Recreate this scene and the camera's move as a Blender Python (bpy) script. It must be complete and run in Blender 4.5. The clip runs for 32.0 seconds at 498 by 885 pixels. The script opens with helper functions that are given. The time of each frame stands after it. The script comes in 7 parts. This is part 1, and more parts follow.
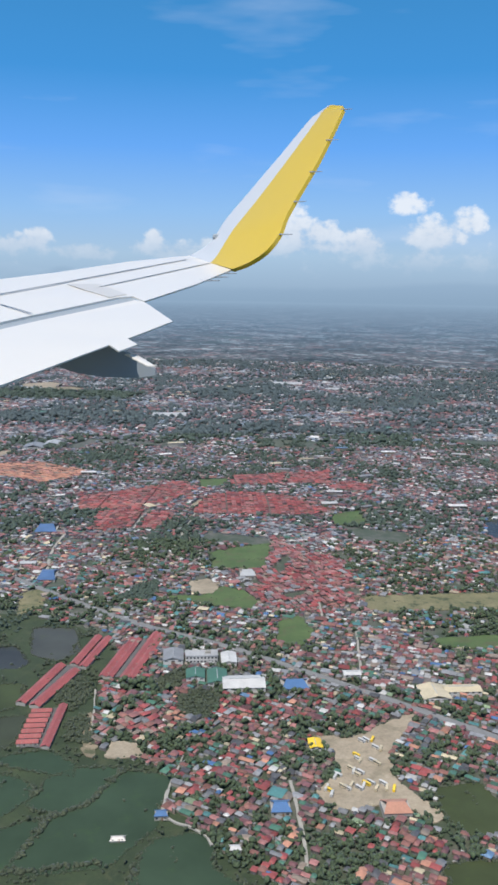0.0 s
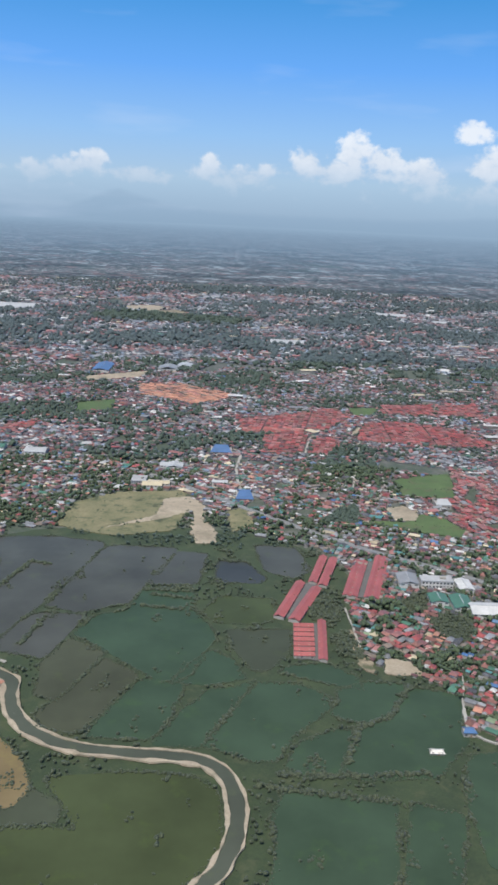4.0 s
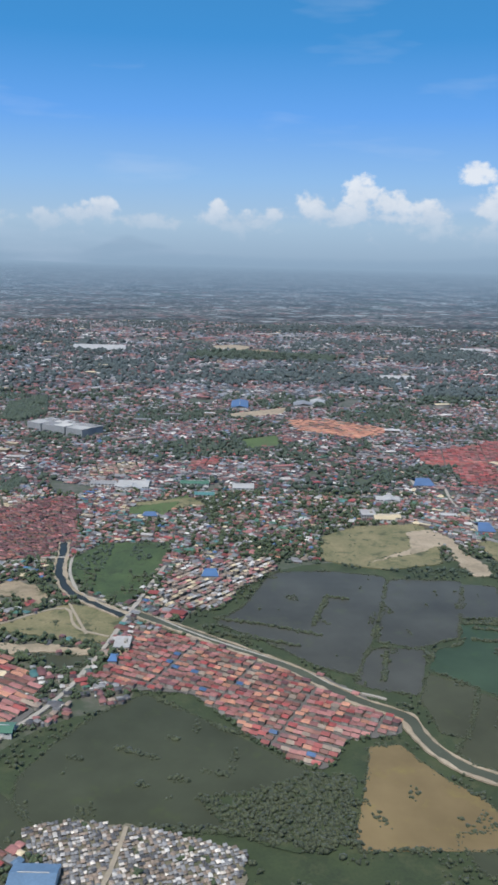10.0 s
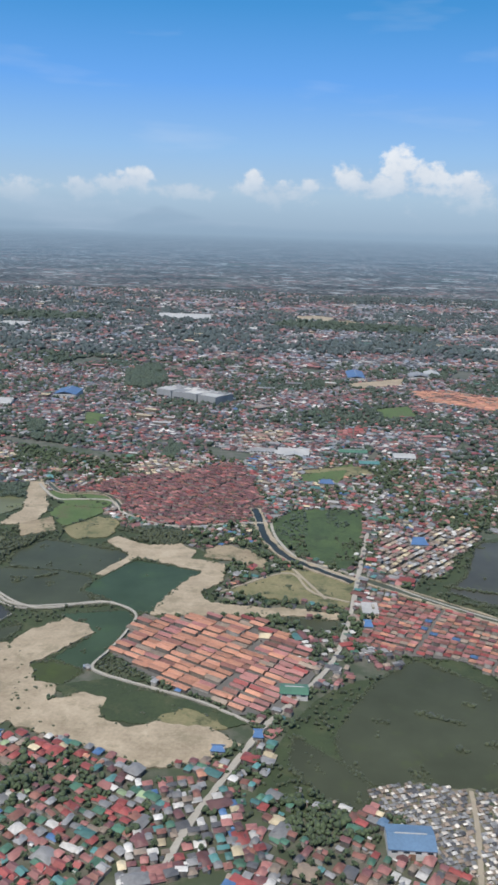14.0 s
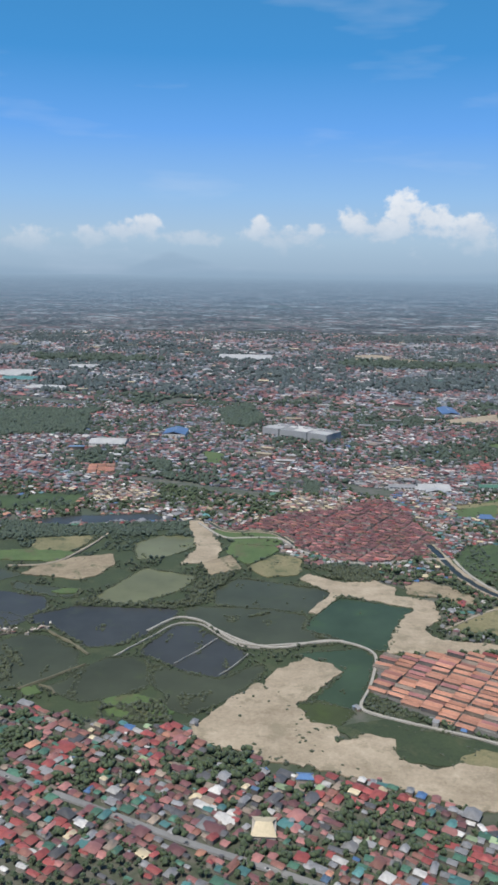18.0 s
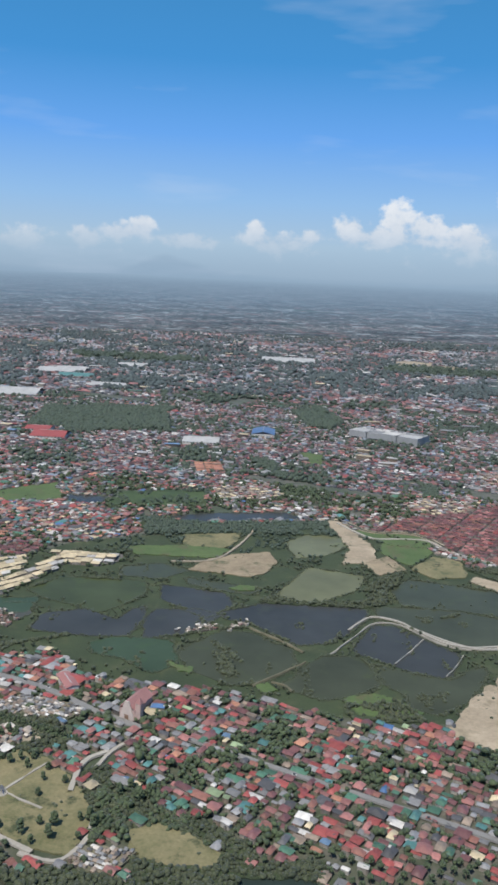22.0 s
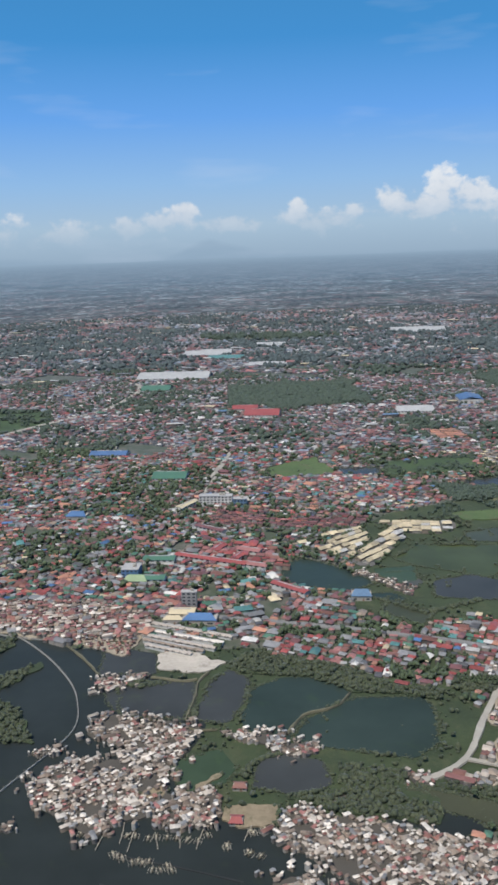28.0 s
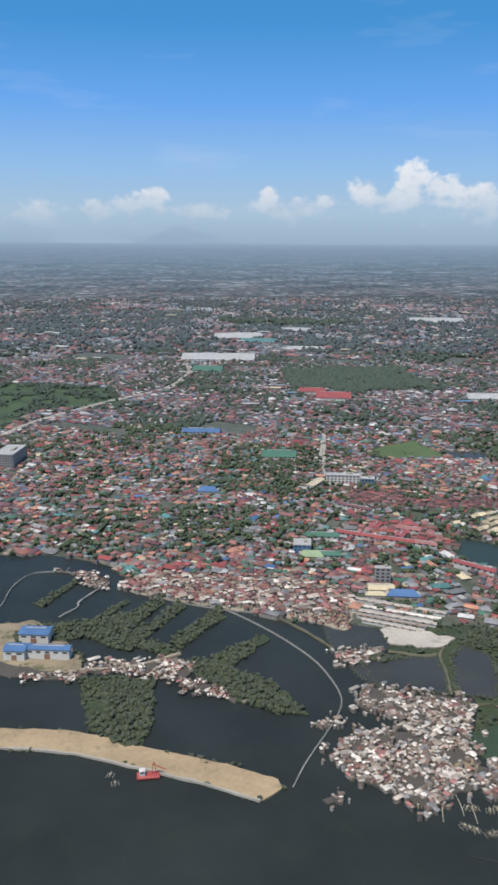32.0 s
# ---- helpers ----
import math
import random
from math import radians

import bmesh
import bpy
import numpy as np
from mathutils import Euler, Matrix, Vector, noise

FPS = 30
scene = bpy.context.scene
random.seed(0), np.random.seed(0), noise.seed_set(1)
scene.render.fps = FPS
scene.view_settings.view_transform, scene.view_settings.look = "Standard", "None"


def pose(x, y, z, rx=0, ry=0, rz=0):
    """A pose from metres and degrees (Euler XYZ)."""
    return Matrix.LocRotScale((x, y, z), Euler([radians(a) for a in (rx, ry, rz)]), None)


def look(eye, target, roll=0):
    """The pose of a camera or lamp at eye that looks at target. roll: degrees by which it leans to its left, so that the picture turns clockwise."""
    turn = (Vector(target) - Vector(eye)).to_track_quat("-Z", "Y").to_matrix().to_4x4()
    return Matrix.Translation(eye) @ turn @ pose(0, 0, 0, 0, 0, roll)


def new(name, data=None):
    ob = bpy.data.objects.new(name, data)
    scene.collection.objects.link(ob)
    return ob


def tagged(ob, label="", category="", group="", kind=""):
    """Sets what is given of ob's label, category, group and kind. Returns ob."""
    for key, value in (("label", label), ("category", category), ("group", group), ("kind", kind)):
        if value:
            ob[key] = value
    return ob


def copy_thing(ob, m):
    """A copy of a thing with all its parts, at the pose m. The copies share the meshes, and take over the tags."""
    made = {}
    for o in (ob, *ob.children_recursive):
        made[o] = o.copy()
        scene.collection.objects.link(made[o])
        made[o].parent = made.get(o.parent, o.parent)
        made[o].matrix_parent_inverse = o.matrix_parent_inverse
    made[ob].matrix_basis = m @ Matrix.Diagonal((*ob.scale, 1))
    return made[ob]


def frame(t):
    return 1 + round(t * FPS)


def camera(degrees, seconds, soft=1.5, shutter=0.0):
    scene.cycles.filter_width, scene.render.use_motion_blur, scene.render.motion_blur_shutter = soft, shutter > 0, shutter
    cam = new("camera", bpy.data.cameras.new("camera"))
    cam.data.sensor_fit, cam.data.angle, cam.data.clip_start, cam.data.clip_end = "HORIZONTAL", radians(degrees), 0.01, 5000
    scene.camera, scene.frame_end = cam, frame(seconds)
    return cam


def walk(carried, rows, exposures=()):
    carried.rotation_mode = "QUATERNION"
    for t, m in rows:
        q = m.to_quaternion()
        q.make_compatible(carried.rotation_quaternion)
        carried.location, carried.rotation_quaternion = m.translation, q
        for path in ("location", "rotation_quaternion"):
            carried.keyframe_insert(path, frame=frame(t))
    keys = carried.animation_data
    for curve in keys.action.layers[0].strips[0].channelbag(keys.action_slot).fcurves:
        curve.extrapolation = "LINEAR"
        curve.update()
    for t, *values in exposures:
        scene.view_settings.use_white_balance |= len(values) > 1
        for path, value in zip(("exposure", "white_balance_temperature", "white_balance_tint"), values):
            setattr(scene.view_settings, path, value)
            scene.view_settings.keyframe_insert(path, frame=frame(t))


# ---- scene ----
cam = camera(33.28, 32.0, soft=3.0)

# seconds, place in metres, heading, tilt and lean in degrees
PATH = [
    (0, 592.21, -19.95, 285.52, -4.181, -10.419, -0.782),
    (0.5, 573.01, -18.62, 284.01, -3.987, -9.877, -1.327),
    (1, 553.87, -17.34, 282.49, -4.015, -10.876, -1.449),
    (1.5, 534.78, -16.11, 280.99, -3.610, -11.287, -1.402),
    (2, 515.75, -14.94, 279.49, -2.629, -12.172, -1.860),
    (2.5, 496.77, -13.81, 278.00, -2.047, -12.013, -1.797),
    (3, 477.85, -12.73, 276.51, -2.626, -13.938, -3.017),
    (3.5, 458.97, -11.70, 275.03, -1.636, -14.259, -2.998),
    (4, 440.15, -10.72, 273.56, -0.992, -15.202, -2.594),
    (4.5, 421.37, -9.79, 272.09, -0.623, -15.488, -2.896),
    (6.5, 346.72, -6.53, 266.27, -0.448, -12.698, -1.383),
    (7, 328.17, -5.82, 264.84, -1.180, -12.883, -2.617),
    (7.5, 309.66, -5.16, 263.40, -1.001, -9.851, -2.259),
    (8, 291.18, -4.55, 261.98, -0.957, -8.592, -1.759),
    (8.5, 272.75, -3.97, 260.56, -0.656, -8.189, -1.454),
    (9, 254.35, -3.44, 259.15, -0.210, -8.620, -0.717),
    (9.5, 235.99, -2.95, 257.74, -0.654, -10.887, -1.822),
    (10, 217.66, -2.49, 256.34, -0.044, -12.422, -1.354),
    (10.5, 199.37, -2.08, 254.94, -2.488, -16.188, -3.191),
    (11, 181.11, -1.71, 253.55, -0.970, -14.755, -2.638),
    (11.5, 162.88, -1.38, 252.17, -0.186, -12.536, -2.458),
    (12, 144.68, -1.08, 250.79, 0.297, -11.338, -1.588),
    (12.5, 126.51, -0.82, 249.42, 0.816, -12.117, -1.003),
    (13, 108.36, -0.60, 248.06, 1.183, -14.118, -1.328),
    (13.5, 90.24, -0.41, 246.70, 1.252, -15.022, -1.597),
    (14, 72.15, -0.26, 245.35, 2.115, -14.322, -1.871),
    (14.5, 54.08, -0.15, 244.00, 1.996, -13.909, -1.446),
    (15, 36.03, -0.06, 242.66, 2.643, -12.413, -0.688),
    (15.5, 18.01, -0.02, 241.33, 2.594, -12.073, -1.147),
    (17.5, -53.91, -0.14, 236.05, 2.897, -10.710, -0.670),
    (18, -71.85, -0.25, 234.75, 2.903, -11.444, -0.872),
    (18.5, -89.78, -0.39, 233.45, 3.542, -9.179, 0.720),
    (19, -107.69, -0.55, 232.16, 3.052, -10.660, 0.342),
    (19.5, -125.59, -0.75, 230.88, 3.174, -11.887, 0.381),
    (20, -143.48, -0.97, 229.60, 2.945, -12.181, -0.613),
    (20.5, -161.37, -1.22, 228.33, 1.343, -13.249, -2.248),
    (21, -179.24, -1.49, 227.06, 1.975, -10.246, -0.909),
    (21.5, -197.11, -1.80, 225.80, 2.419, -10.150, -1.916),
    (22, -214.98, -2.12, 224.54, 2.179, -11.118, -2.481),
    (22.5, -232.84, -2.47, 223.30, 2.253, -12.033, -2.006),
    (23, -250.69, -2.84, 222.05, 3.441, -10.993, -1.411),
    (23.5, -268.55, -3.24, 220.82, 3.415, -12.465, -2.394),
    (24, -286.41, -3.66, 219.59, 4.470, -12.265, -2.308),
    (24.5, -304.26, -4.10, 218.36, 5.276, -12.714, -1.474),
    (26.5, -375.73, -6.07, 213.53, 2.822, -12.850, -1.690),
    (27, -393.61, -6.61, 212.34, 3.690, -12.259, -2.087),
    (27.5, -411.50, -7.16, 211.15, 6.293, -10.112, 1.155),
    (28, -429.40, -7.74, 209.97, 6.133, -12.417, 2.017),
    (28.5, -447.31, -8.33, 208.79, 4.054, -15.363, 0.707),
    (29, -465.23, -8.93, 207.63, 4.443, -15.726, 0.472),
    (29.5, -483.16, -9.56, 206.46, 4.446, -15.019, -0.044),
    (30, -501.11, -10.19, 205.31, 3.711, -13.997, 0.130),
    (30.5, -519.08, -10.84, 204.16, 3.791, -13.488, -0.318),
    (31, -537.06, -11.51, 203.01, 3.355, -12.698, -0.335),
    (31.5, -555.07, -12.18, 201.87, 2.907, -13.291, -0.773),
    (32, -573.09, -12.87, 200.74, 3.572, -13.225, -0.312),
]


def aim(x, y, z, heading, tilt, lean):
    turn = Matrix.Rotation(radians(heading), 4, "Z") @ Matrix.Rotation(radians(tilt), 4, "X") @ Matrix.Rotation(radians(lean), 4, "Y")
    return Matrix.Translation((x, y, z)) @ turn @ Matrix.Rotation(radians(90), 4, "X")


# the clip's own brightness drifts a little
EXPOSURES = [(0.0, 0.05, 6300, 10), (3.0, 0.07, 6350, 10), (5.5, 0.13, 6350, 10), (8.0, 0.19, 6350, 10), (8.9, 0.19, 6350, 10), (10.0, -0.03, 6350, 10), (12.0, 0.0, 6400, 10), (15.0, 0.03, 6550, 10),
             (19.0, 0.0, 6500, 10), (24.0, 0.0, 6550, 10), (28.0, -0.05, 6550, 10), (32.0, 0.0, 6550, 10)]
walk(cam, [(row[0], aim(*row[1:])) for row in PATH], EXPOSURES)

# ---- light ----
SUN_HEIGHT, SUN_TURN = 62, 205  # degrees; the turn is clockwise from +y
sun = new("sun", bpy.data.lights.new("sun", "SUN"))
sun.data.energy, sun.data.angle, sun.data.color = 4.9, radians(0.6), (1.0, 0.955, 0.885)
sx = math.cos(radians(SUN_HEIGHT)) * math.sin(radians(SUN_TURN))
sy = math.cos(radians(SUN_HEIGHT)) * math.cos(radians(SUN_TURN))
sun.matrix_world = look((sx * 900, sy * 900, math.sin(radians(SUN_HEIGHT)) * 900), (0, 0, 0))

world = bpy.data.worlds.new("sky")
scene.world = world
world.use_nodes = True


class Nodes:
    """Short way to write node trees."""

    def __init__(self, tree):
        self.tree = tree
        tree.nodes.clear()

    def put(self, kind, inputs=None, **settings):
        node = self.tree.nodes.new(kind)
        for key, value in settings.items():
            setattr(node, key, value)
        for key, value in (inputs or {}).items():
            self.join(node.inputs[key], value)
        return node

    def join(self, socket, value):
        if isinstance(value, bpy.types.NodeSocket):
            self.tree.links.new(value, socket)
        else:
            socket.default_value = value

    def math(self, op, a, b=0.0, c=0.0, clamp=False):
        return self.put("ShaderNodeMath", {0: a, 1: b, 2: c}, operation=op, use_clamp=clamp).outputs[0]

    def ramp(self, fac, stops, mode="LINEAR"):
        node = self.put("ShaderNodeValToRGB", {0: fac})
        ramp = node.color_ramp
        ramp.interpolation = mode
        while len(ramp.elements) < len(stops):
            ramp.elements.new(1.0)
        for e, (p, c) in zip(ramp.elements, stops):
            e.position, e.color = p, (*c, 1.0)
        return node.outputs[0]

    def mix(self, fac, a, b, mode="MIX"):
        node = self.put("ShaderNodeMix", data_type="RGBA", blend_type=mode)
        for i, v in ((0, fac), (6, a), (7, b)):
            if not isinstance(v, bpy.types.NodeSocket) and i:
                v = (*v, 1.0)
            self.join(node.inputs[i], v)
        return node.outputs[2]

    def noise(self, scale, detail=3.0, vector=None, rough=0.5):
        inputs = {"Scale": scale, "Detail": detail, "Roughness": rough}
        if vector is not None:
            inputs["Vector"] = vector
        return self.put("ShaderNodeTexNoise", inputs).outputs[0]


def make_sky():
    n = Nodes(world.node_tree)
    sky = n.put("ShaderNodeTexSky", sky_type="NISHITA", sun_disc=False, sun_elevation=radians(SUN_HEIGHT), sun_rotation=radians(SUN_TURN),
                air_density=1.0, dust_density=2.0, ozone_density=2.0)
    way = n.put("ShaderNodeTexCoord").outputs["Generated"]
    split = n.put("ShaderNodeSeparateXYZ", {0: way})
    x, y, z = split.outputs
    height = n.math("MULTIPLY", n.math("ARCSINE", z), 57.2958)
    side = n.math("MULTIPLY", n.math("ARCTAN2", x, y), 57.2958)
    clear = n.ramp(n.math("DIVIDE", n.math("ADD", height, 10.0), 50.0), SKY_STOPS)
    nishita = n.mix(1.0, sky.outputs[0], (0.11, 0.11, 0.11), "MULTIPLY")
    base = n.mix(0.94, nishita, clear)
    # the blue outline of far mountains on the skyline: (azimuth, height, half width)
    crest = n.math("MULTIPLY", n.noise(0.9, 4.0, n.put("ShaderNodeCombineXYZ", {0: side, 1: 0.0, 2: 1.3}).outputs[0]), 0.25)
    for a, h, w in ((-8.6, 0.85, 2.0), (-6.4, 0.5, 3.4), (18.0, 0.5, 5.0), (-24.0, 0.5, 5.0)):
        u = n.math("POWER", n.math("ABSOLUTE", n.math("DIVIDE", n.math("SUBTRACT", side, a), w)), 2.0)
        crest = n.math("ADD", crest, n.math("MULTIPLY", h, n.math("EXPONENT", n.math("MULTIPLY", u, -1.0))))
    rock = n.put("ShaderNodeMapRange", {0: n.math("SUBTRACT", crest, height), 1: -0.10, 2: 0.25, 4: 0.42}).outputs[0]
    base = n.mix(rock, base, (0.26, 0.38, 0.52))
    # banks of cumulus low over the horizon: (azimuth, height, half width, half height)
    place = n.put("ShaderNodeCombineXYZ", {0: side, 1: n.math("MULTIPLY", height, 1.25), 2: 3.7}).outputs[0]
    puff = n.noise(0.55, 8.0, place, 0.6)
    total = None
    for a, h, w, t in CLOUDS:
        u = n.math("POWER", n.math("ABSOLUTE", n.math("DIVIDE", n.math("SUBTRACT", side, a), w)), 2.0)
        v = n.math("POWER", n.math("ABSOLUTE", n.math("DIVIDE", n.math("SUBTRACT", height, h), t)), 2.0)
        one = n.math("SUBTRACT", 1.0, n.math("ADD", u, v))
        total = one if total is None else n.math("MAXIMUM", total, one)
    # elsewhere a loose ring of the same clouds
    ring = n.math("SUBTRACT", 0.25, n.math("POWER", n.math("DIVIDE", n.math("SUBTRACT", height, 2.0), 1.5), 2.0))
    far = n.noise(0.11, 2.0, place, 0.5)
    total = n.math("MAXIMUM", total, n.math("ADD", ring, n.math("MULTIPLY", n.math("SUBTRACT", far, 0.55), 2.2)))
    body = n.math("ADD", n.math("MAXIMUM", total, -1.6), n.math("MULTIPLY", n.math("SUBTRACT", puff, 0.5), 4.6))
    dense = n.put("ShaderNodeMapRange", {0: body, 1: 0.0, 2: 0.95}, interpolation_type="SMOOTHSTEP").outputs[0]
    fade = n.put("ShaderNodeMapRange", {0: height, 1: 0.8, 2: 3.9}, interpolation_type="SMOOTHSTEP").outputs[0]
    cover = n.math("MULTIPLY", dense, n.math("MULTIPLY_ADD", fade, 0.78, 0.12))
    lit = n.put("ShaderNodeMapRange", {0: n.math("ADD", n.math("MULTIPLY", height, 0.14), n.math("MULTIPLY", puff, 0.8)), 1: 0.55, 2: 1.15}).outputs[0]
    white = n.mix(lit, (0.48, 0.57, 0.69), (0.83, 0.86, 0.90))
    # thin high streaks
    high = n.put("ShaderNodeCombineXYZ", {0: n.math("MULTIPLY", side, 0.10), 1: n.math("MULTIPLY", height, 0.5), 2: 9.1}).outputs[0]
    streak = n.put("ShaderNodeMapRange", {0: n.noise(0.8, 4.0, high), 1: 0.56, 2: 0.80, 4: 0.28}).outputs[0]
    base = n.mix(streak, base, (0.60, 0.70, 0.86))
    colour = n.mix(cover, base, white)
    n.put("ShaderNodeOutputWorld", {0: n.put("ShaderNodeBackground", {0: colour, 1: 1.0}).outputs[0]})


# colour of the clear sky by height: ramp from -10 to 40 degrees
SKY_STOPS = [(0.0, (0.20, 0.27, 0.36)), (0.186, (0.285, 0.400, 0.528)), (0.205, (0.335, 0.465, 0.61)), (0.245, (0.40, 0.56, 0.725)),
             (0.30, (0.29, 0.52, 0.84)), (0.38, (0.135, 0.39, 0.88)), (0.47, (0.052, 0.29, 0.68)), (0.60, (0.042, 0.24, 0.53)), (1.0, (0.07, 0.16, 0.34))]
CLOUDS = [(4.1, 3.6, 1.5, 0.9), (7.1, 4.2, 1.3, 1.5), (8.4, 3.8, 2.0, 1.0), (6.1, 2.9, 5.0, 0.9), (11.7, 3.0, 1.8, 1.1), (14.6, 5.7, 1.5, 0.8), (16.1, 3.6, 2.2, 1.3),
          (-1.1, 2.4, 3.4, 0.8), (-2.3, 3.2, 0.8, 0.7), (1.4, 2.9, 0.8, 0.6), (-7.1, 2.3, 3.0, 0.6), (-9.9, 3.1, 1.0, 1.0), (-10.9, 2.6, 2.4, 0.9), (-13.6, 2.3, 1.3, 0.9), (-18.1, 1.8, 2.2, 0.5), (18.3, 4.6, 1.3, 0.9)]
make_sky()

# ---- materials ----
MATERIALS = {}
# bluish sheen on land, roofs and leaves, added to stand in for haze
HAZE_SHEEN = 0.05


def material(name, build):
    """A cached node material; build(n) returns the inputs of its Principled BSDF."""
    if name not in MATERIALS:
        m = bpy.data.materials.new(name)
        m.use_nodes = True
        n = Nodes(m.node_tree)
        values = build(n)
        shader = n.put("ShaderNodeBsdfPrincipled", values)
        n.put("ShaderNodeOutputMaterial", {0: shader.outputs[0]})
        MATERIALS[name] = m
    return MATERIALS[name]


def spot(n):
    return n.put("ShaderNodeNewGeometry").outputs["Position"]


def chance(n):
    """A number of its own for every loose piece and every object."""
    island = n.put("ShaderNodeNewGeometry").outputs["Random Per Island"]
    thing = n.put("ShaderNodeObjectInfo").outputs["Random"]
    return n.math("FRACT", n.math("ADD", island, thing))


RED, MAROON, ORANGE, RUST, ROSE = (0.27, 0.066, 0.060), (0.150, 0.067, 0.068), (0.42, 0.205, 0.135), (0.215, 0.098, 0.076), (0.30, 0.135, 0.122)
WHITE, GREY, DARK, CREAM, TAN = (0.50, 0.485, 0.46), (0.22, 0.22, 0.222), (0.085, 0.085, 0.09), (0.50, 0.42, 0.28), (0.255, 0.20, 0.155)
GREEN, TEAL, BLUE, SKY, LIME, YELLOW = (0.062, 0.145, 0.098), (0.075, 0.19, 0.185), (0.065, 0.14, 0.28), (0.105, 0.18, 0.28), (0.24, 0.31, 0.18), (0.75, 0.50, 0.03)
COLOURS = dict(maroon_dark=(0.10, 0.052, 0.050), bright=(0.62, 0.565, 0.50), dust=(0.40, 0.345, 0.29), brown=(0.17, 0.125, 0.095), pale=(0.36, 0.36, 0.355), denim=(0.07, 0.13, 0.25), haze_grey=(0.19, 0.23, 0.28), stone=(0.23, 0.23, 0.235), red=RED, maroon=MAROON, orange=ORANGE, rust=RUST, rose=ROSE, white=WHITE, grey=GREY, dark=DARK, cream=CREAM, tan=TAN, green=GREEN,
               teal=TEAL, blue=BLUE, sky=SKY, lime=LIME, yellow=YELLOW)
# shares of roof colours, district by district
PALETTES = {
    "town": dict(rust=10, grey=13, maroon=10, white=10, rose=10, dark=10, tan=9, red=8, stone=12, green=6, maroon_dark=6, cream=4, orange=3, teal=5, blue=3),
    "red": dict(red=46, rose=26, rust=14, maroon=14),
    "rose": dict(rose=34, red=28, rust=16, grey=10, tan=6, maroon=6),
    "maroon": dict(maroon=58, rust=16, rose=12, maroon_dark=6, red=8),
    "orange": dict(orange=70, rust=10, tan=10, rose=10),
    "estate": dict(rose=32, red=18, rust=20, orange=14, tan=8, maroon=6, blue=2),
    "coral": dict(rose=46, rust=18, orange=16, red=10, tan=8, grey=4),
    "pale": dict(tan=36, cream=18, rose=20, white=10, grey=16),
    "cream": dict(cream=86, white=14),
    "shanty": dict(bright=22, dust=26, tan=18, grey=8, rust=8, brown=13, rose=5),
    "pink": dict(rust=21, dust=18, grey=10, tan=18, rose=16, bright=8, maroon=9),
    "mixed": dict(red=17, grey=8, rust=12, green=7, rose=10, teal=5, maroon=14, tan=6, dark=9, orange=6, stone=7, white=5, lime=2, cream=3, blue=1, sky=1),
    # the farther quarters: a share of blue-grey roofs puts haze into the colour
    "distant": dict(stone=22, dark=20, rust=10, rose=12, maroon=13, tan=5, white=10, haze_grey=16),
    "middle": dict(rust=11, grey=13, maroon=14, white=10, dark=14, rose=12, tan=8, maroon_dark=8, red=6, stone=12, green=4, haze_grey=8, blue=1),
    "old_town": dict(red=13, grey=11, rust=10, green=7, maroon=11, stone=8, orange=7, dark=9, rose=9, teal=5, tan=7, white=7, cream=3, blue=3),
    "sheds": dict(white=34, cream=18, grey=20, tan=10, sky=6, green=4, rose=8),
    "tomb": dict(bright=14, grey=32, white=10, tan=26, dark=18),
}


DRIFTING = ("town", "old_town", "middle", "distant", "mixed")


def roof_material(palette):
    def build(n):
        shares = PALETTES[palette]
        stops, run, whole = [], 0.0, sum(shares.values())
        for key, share in shares.items():
            stops.append((run / whole, COLOURS[key]))
            run += share
        where = spot(n)
        # neighbours were roofed at one time: the pick drifts from quarter to quarter, house by house
        tone = n.put("ShaderNodeAttribute", attribute_name="quarter").outputs["Fac"]
        pick = n.math("FRACT", n.math("ADD", n.math("MULTIPLY", chance(n), 0.62 if palette in DRIFTING else 1.0), tone))
        colour = n.ramp(pick, stops, "CONSTANT")
        age = n.math("MULTIPLY_ADD", n.math("FRACT", n.math("MULTIPLY", chance(n), 17.3)), 0.55, 0.66)
        dirt = n.math("MULTIPLY", age, n.math("MULTIPLY_ADD", n.noise(0.55, 4.0, where, 0.6), 0.9, 0.52))
        patch = n.math("MULTIPLY_ADD", n.noise(0.05, 2.0, where), 0.5, 0.75)
        shade = n.put("ShaderNodeCombineColor", {0: n.math("MULTIPLY", dirt, patch), 1: n.math("MULTIPLY", dirt, patch), 2: n.math("MULTIPLY", dirt, patch)}).outputs[0]
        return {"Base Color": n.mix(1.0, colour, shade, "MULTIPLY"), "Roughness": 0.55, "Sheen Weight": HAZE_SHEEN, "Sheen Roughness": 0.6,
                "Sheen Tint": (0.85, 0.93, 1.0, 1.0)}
    return material("roof_" + palette, build)


def plain_material(name, colour, rough=0.6, grain=1.2, depth=0.5, metal=0.0, sheen=HAZE_SHEEN, coat=0.0):
    def build(n):
        where = spot(n)
        fine = n.math("MULTIPLY_ADD", n.noise(grain, 4.0, where, 0.6), depth, 1.0 - depth * 0.5)
        wide = n.math("MULTIPLY_ADD", n.noise(grain * 0.12, 2.0, where), depth, 1.0 - depth * 0.5)
        f = n.math("MULTIPLY", fine, wide)
        shade = n.put("ShaderNodeCombineColor", {0: f, 1: f, 2: f}).outputs[0]
        return {"Base Color": n.mix(1.0, colour, shade, "MULTIPLY"), "Roughness": rough, "Metallic": metal, "Sheen Weight": sheen, "Sheen Roughness": 0.6,
                "Sheen Tint": (0.85, 0.93, 1.0, 1.0), "Coat Weight": coat, "Coat Roughness": 0.12}
    return material(name, build)


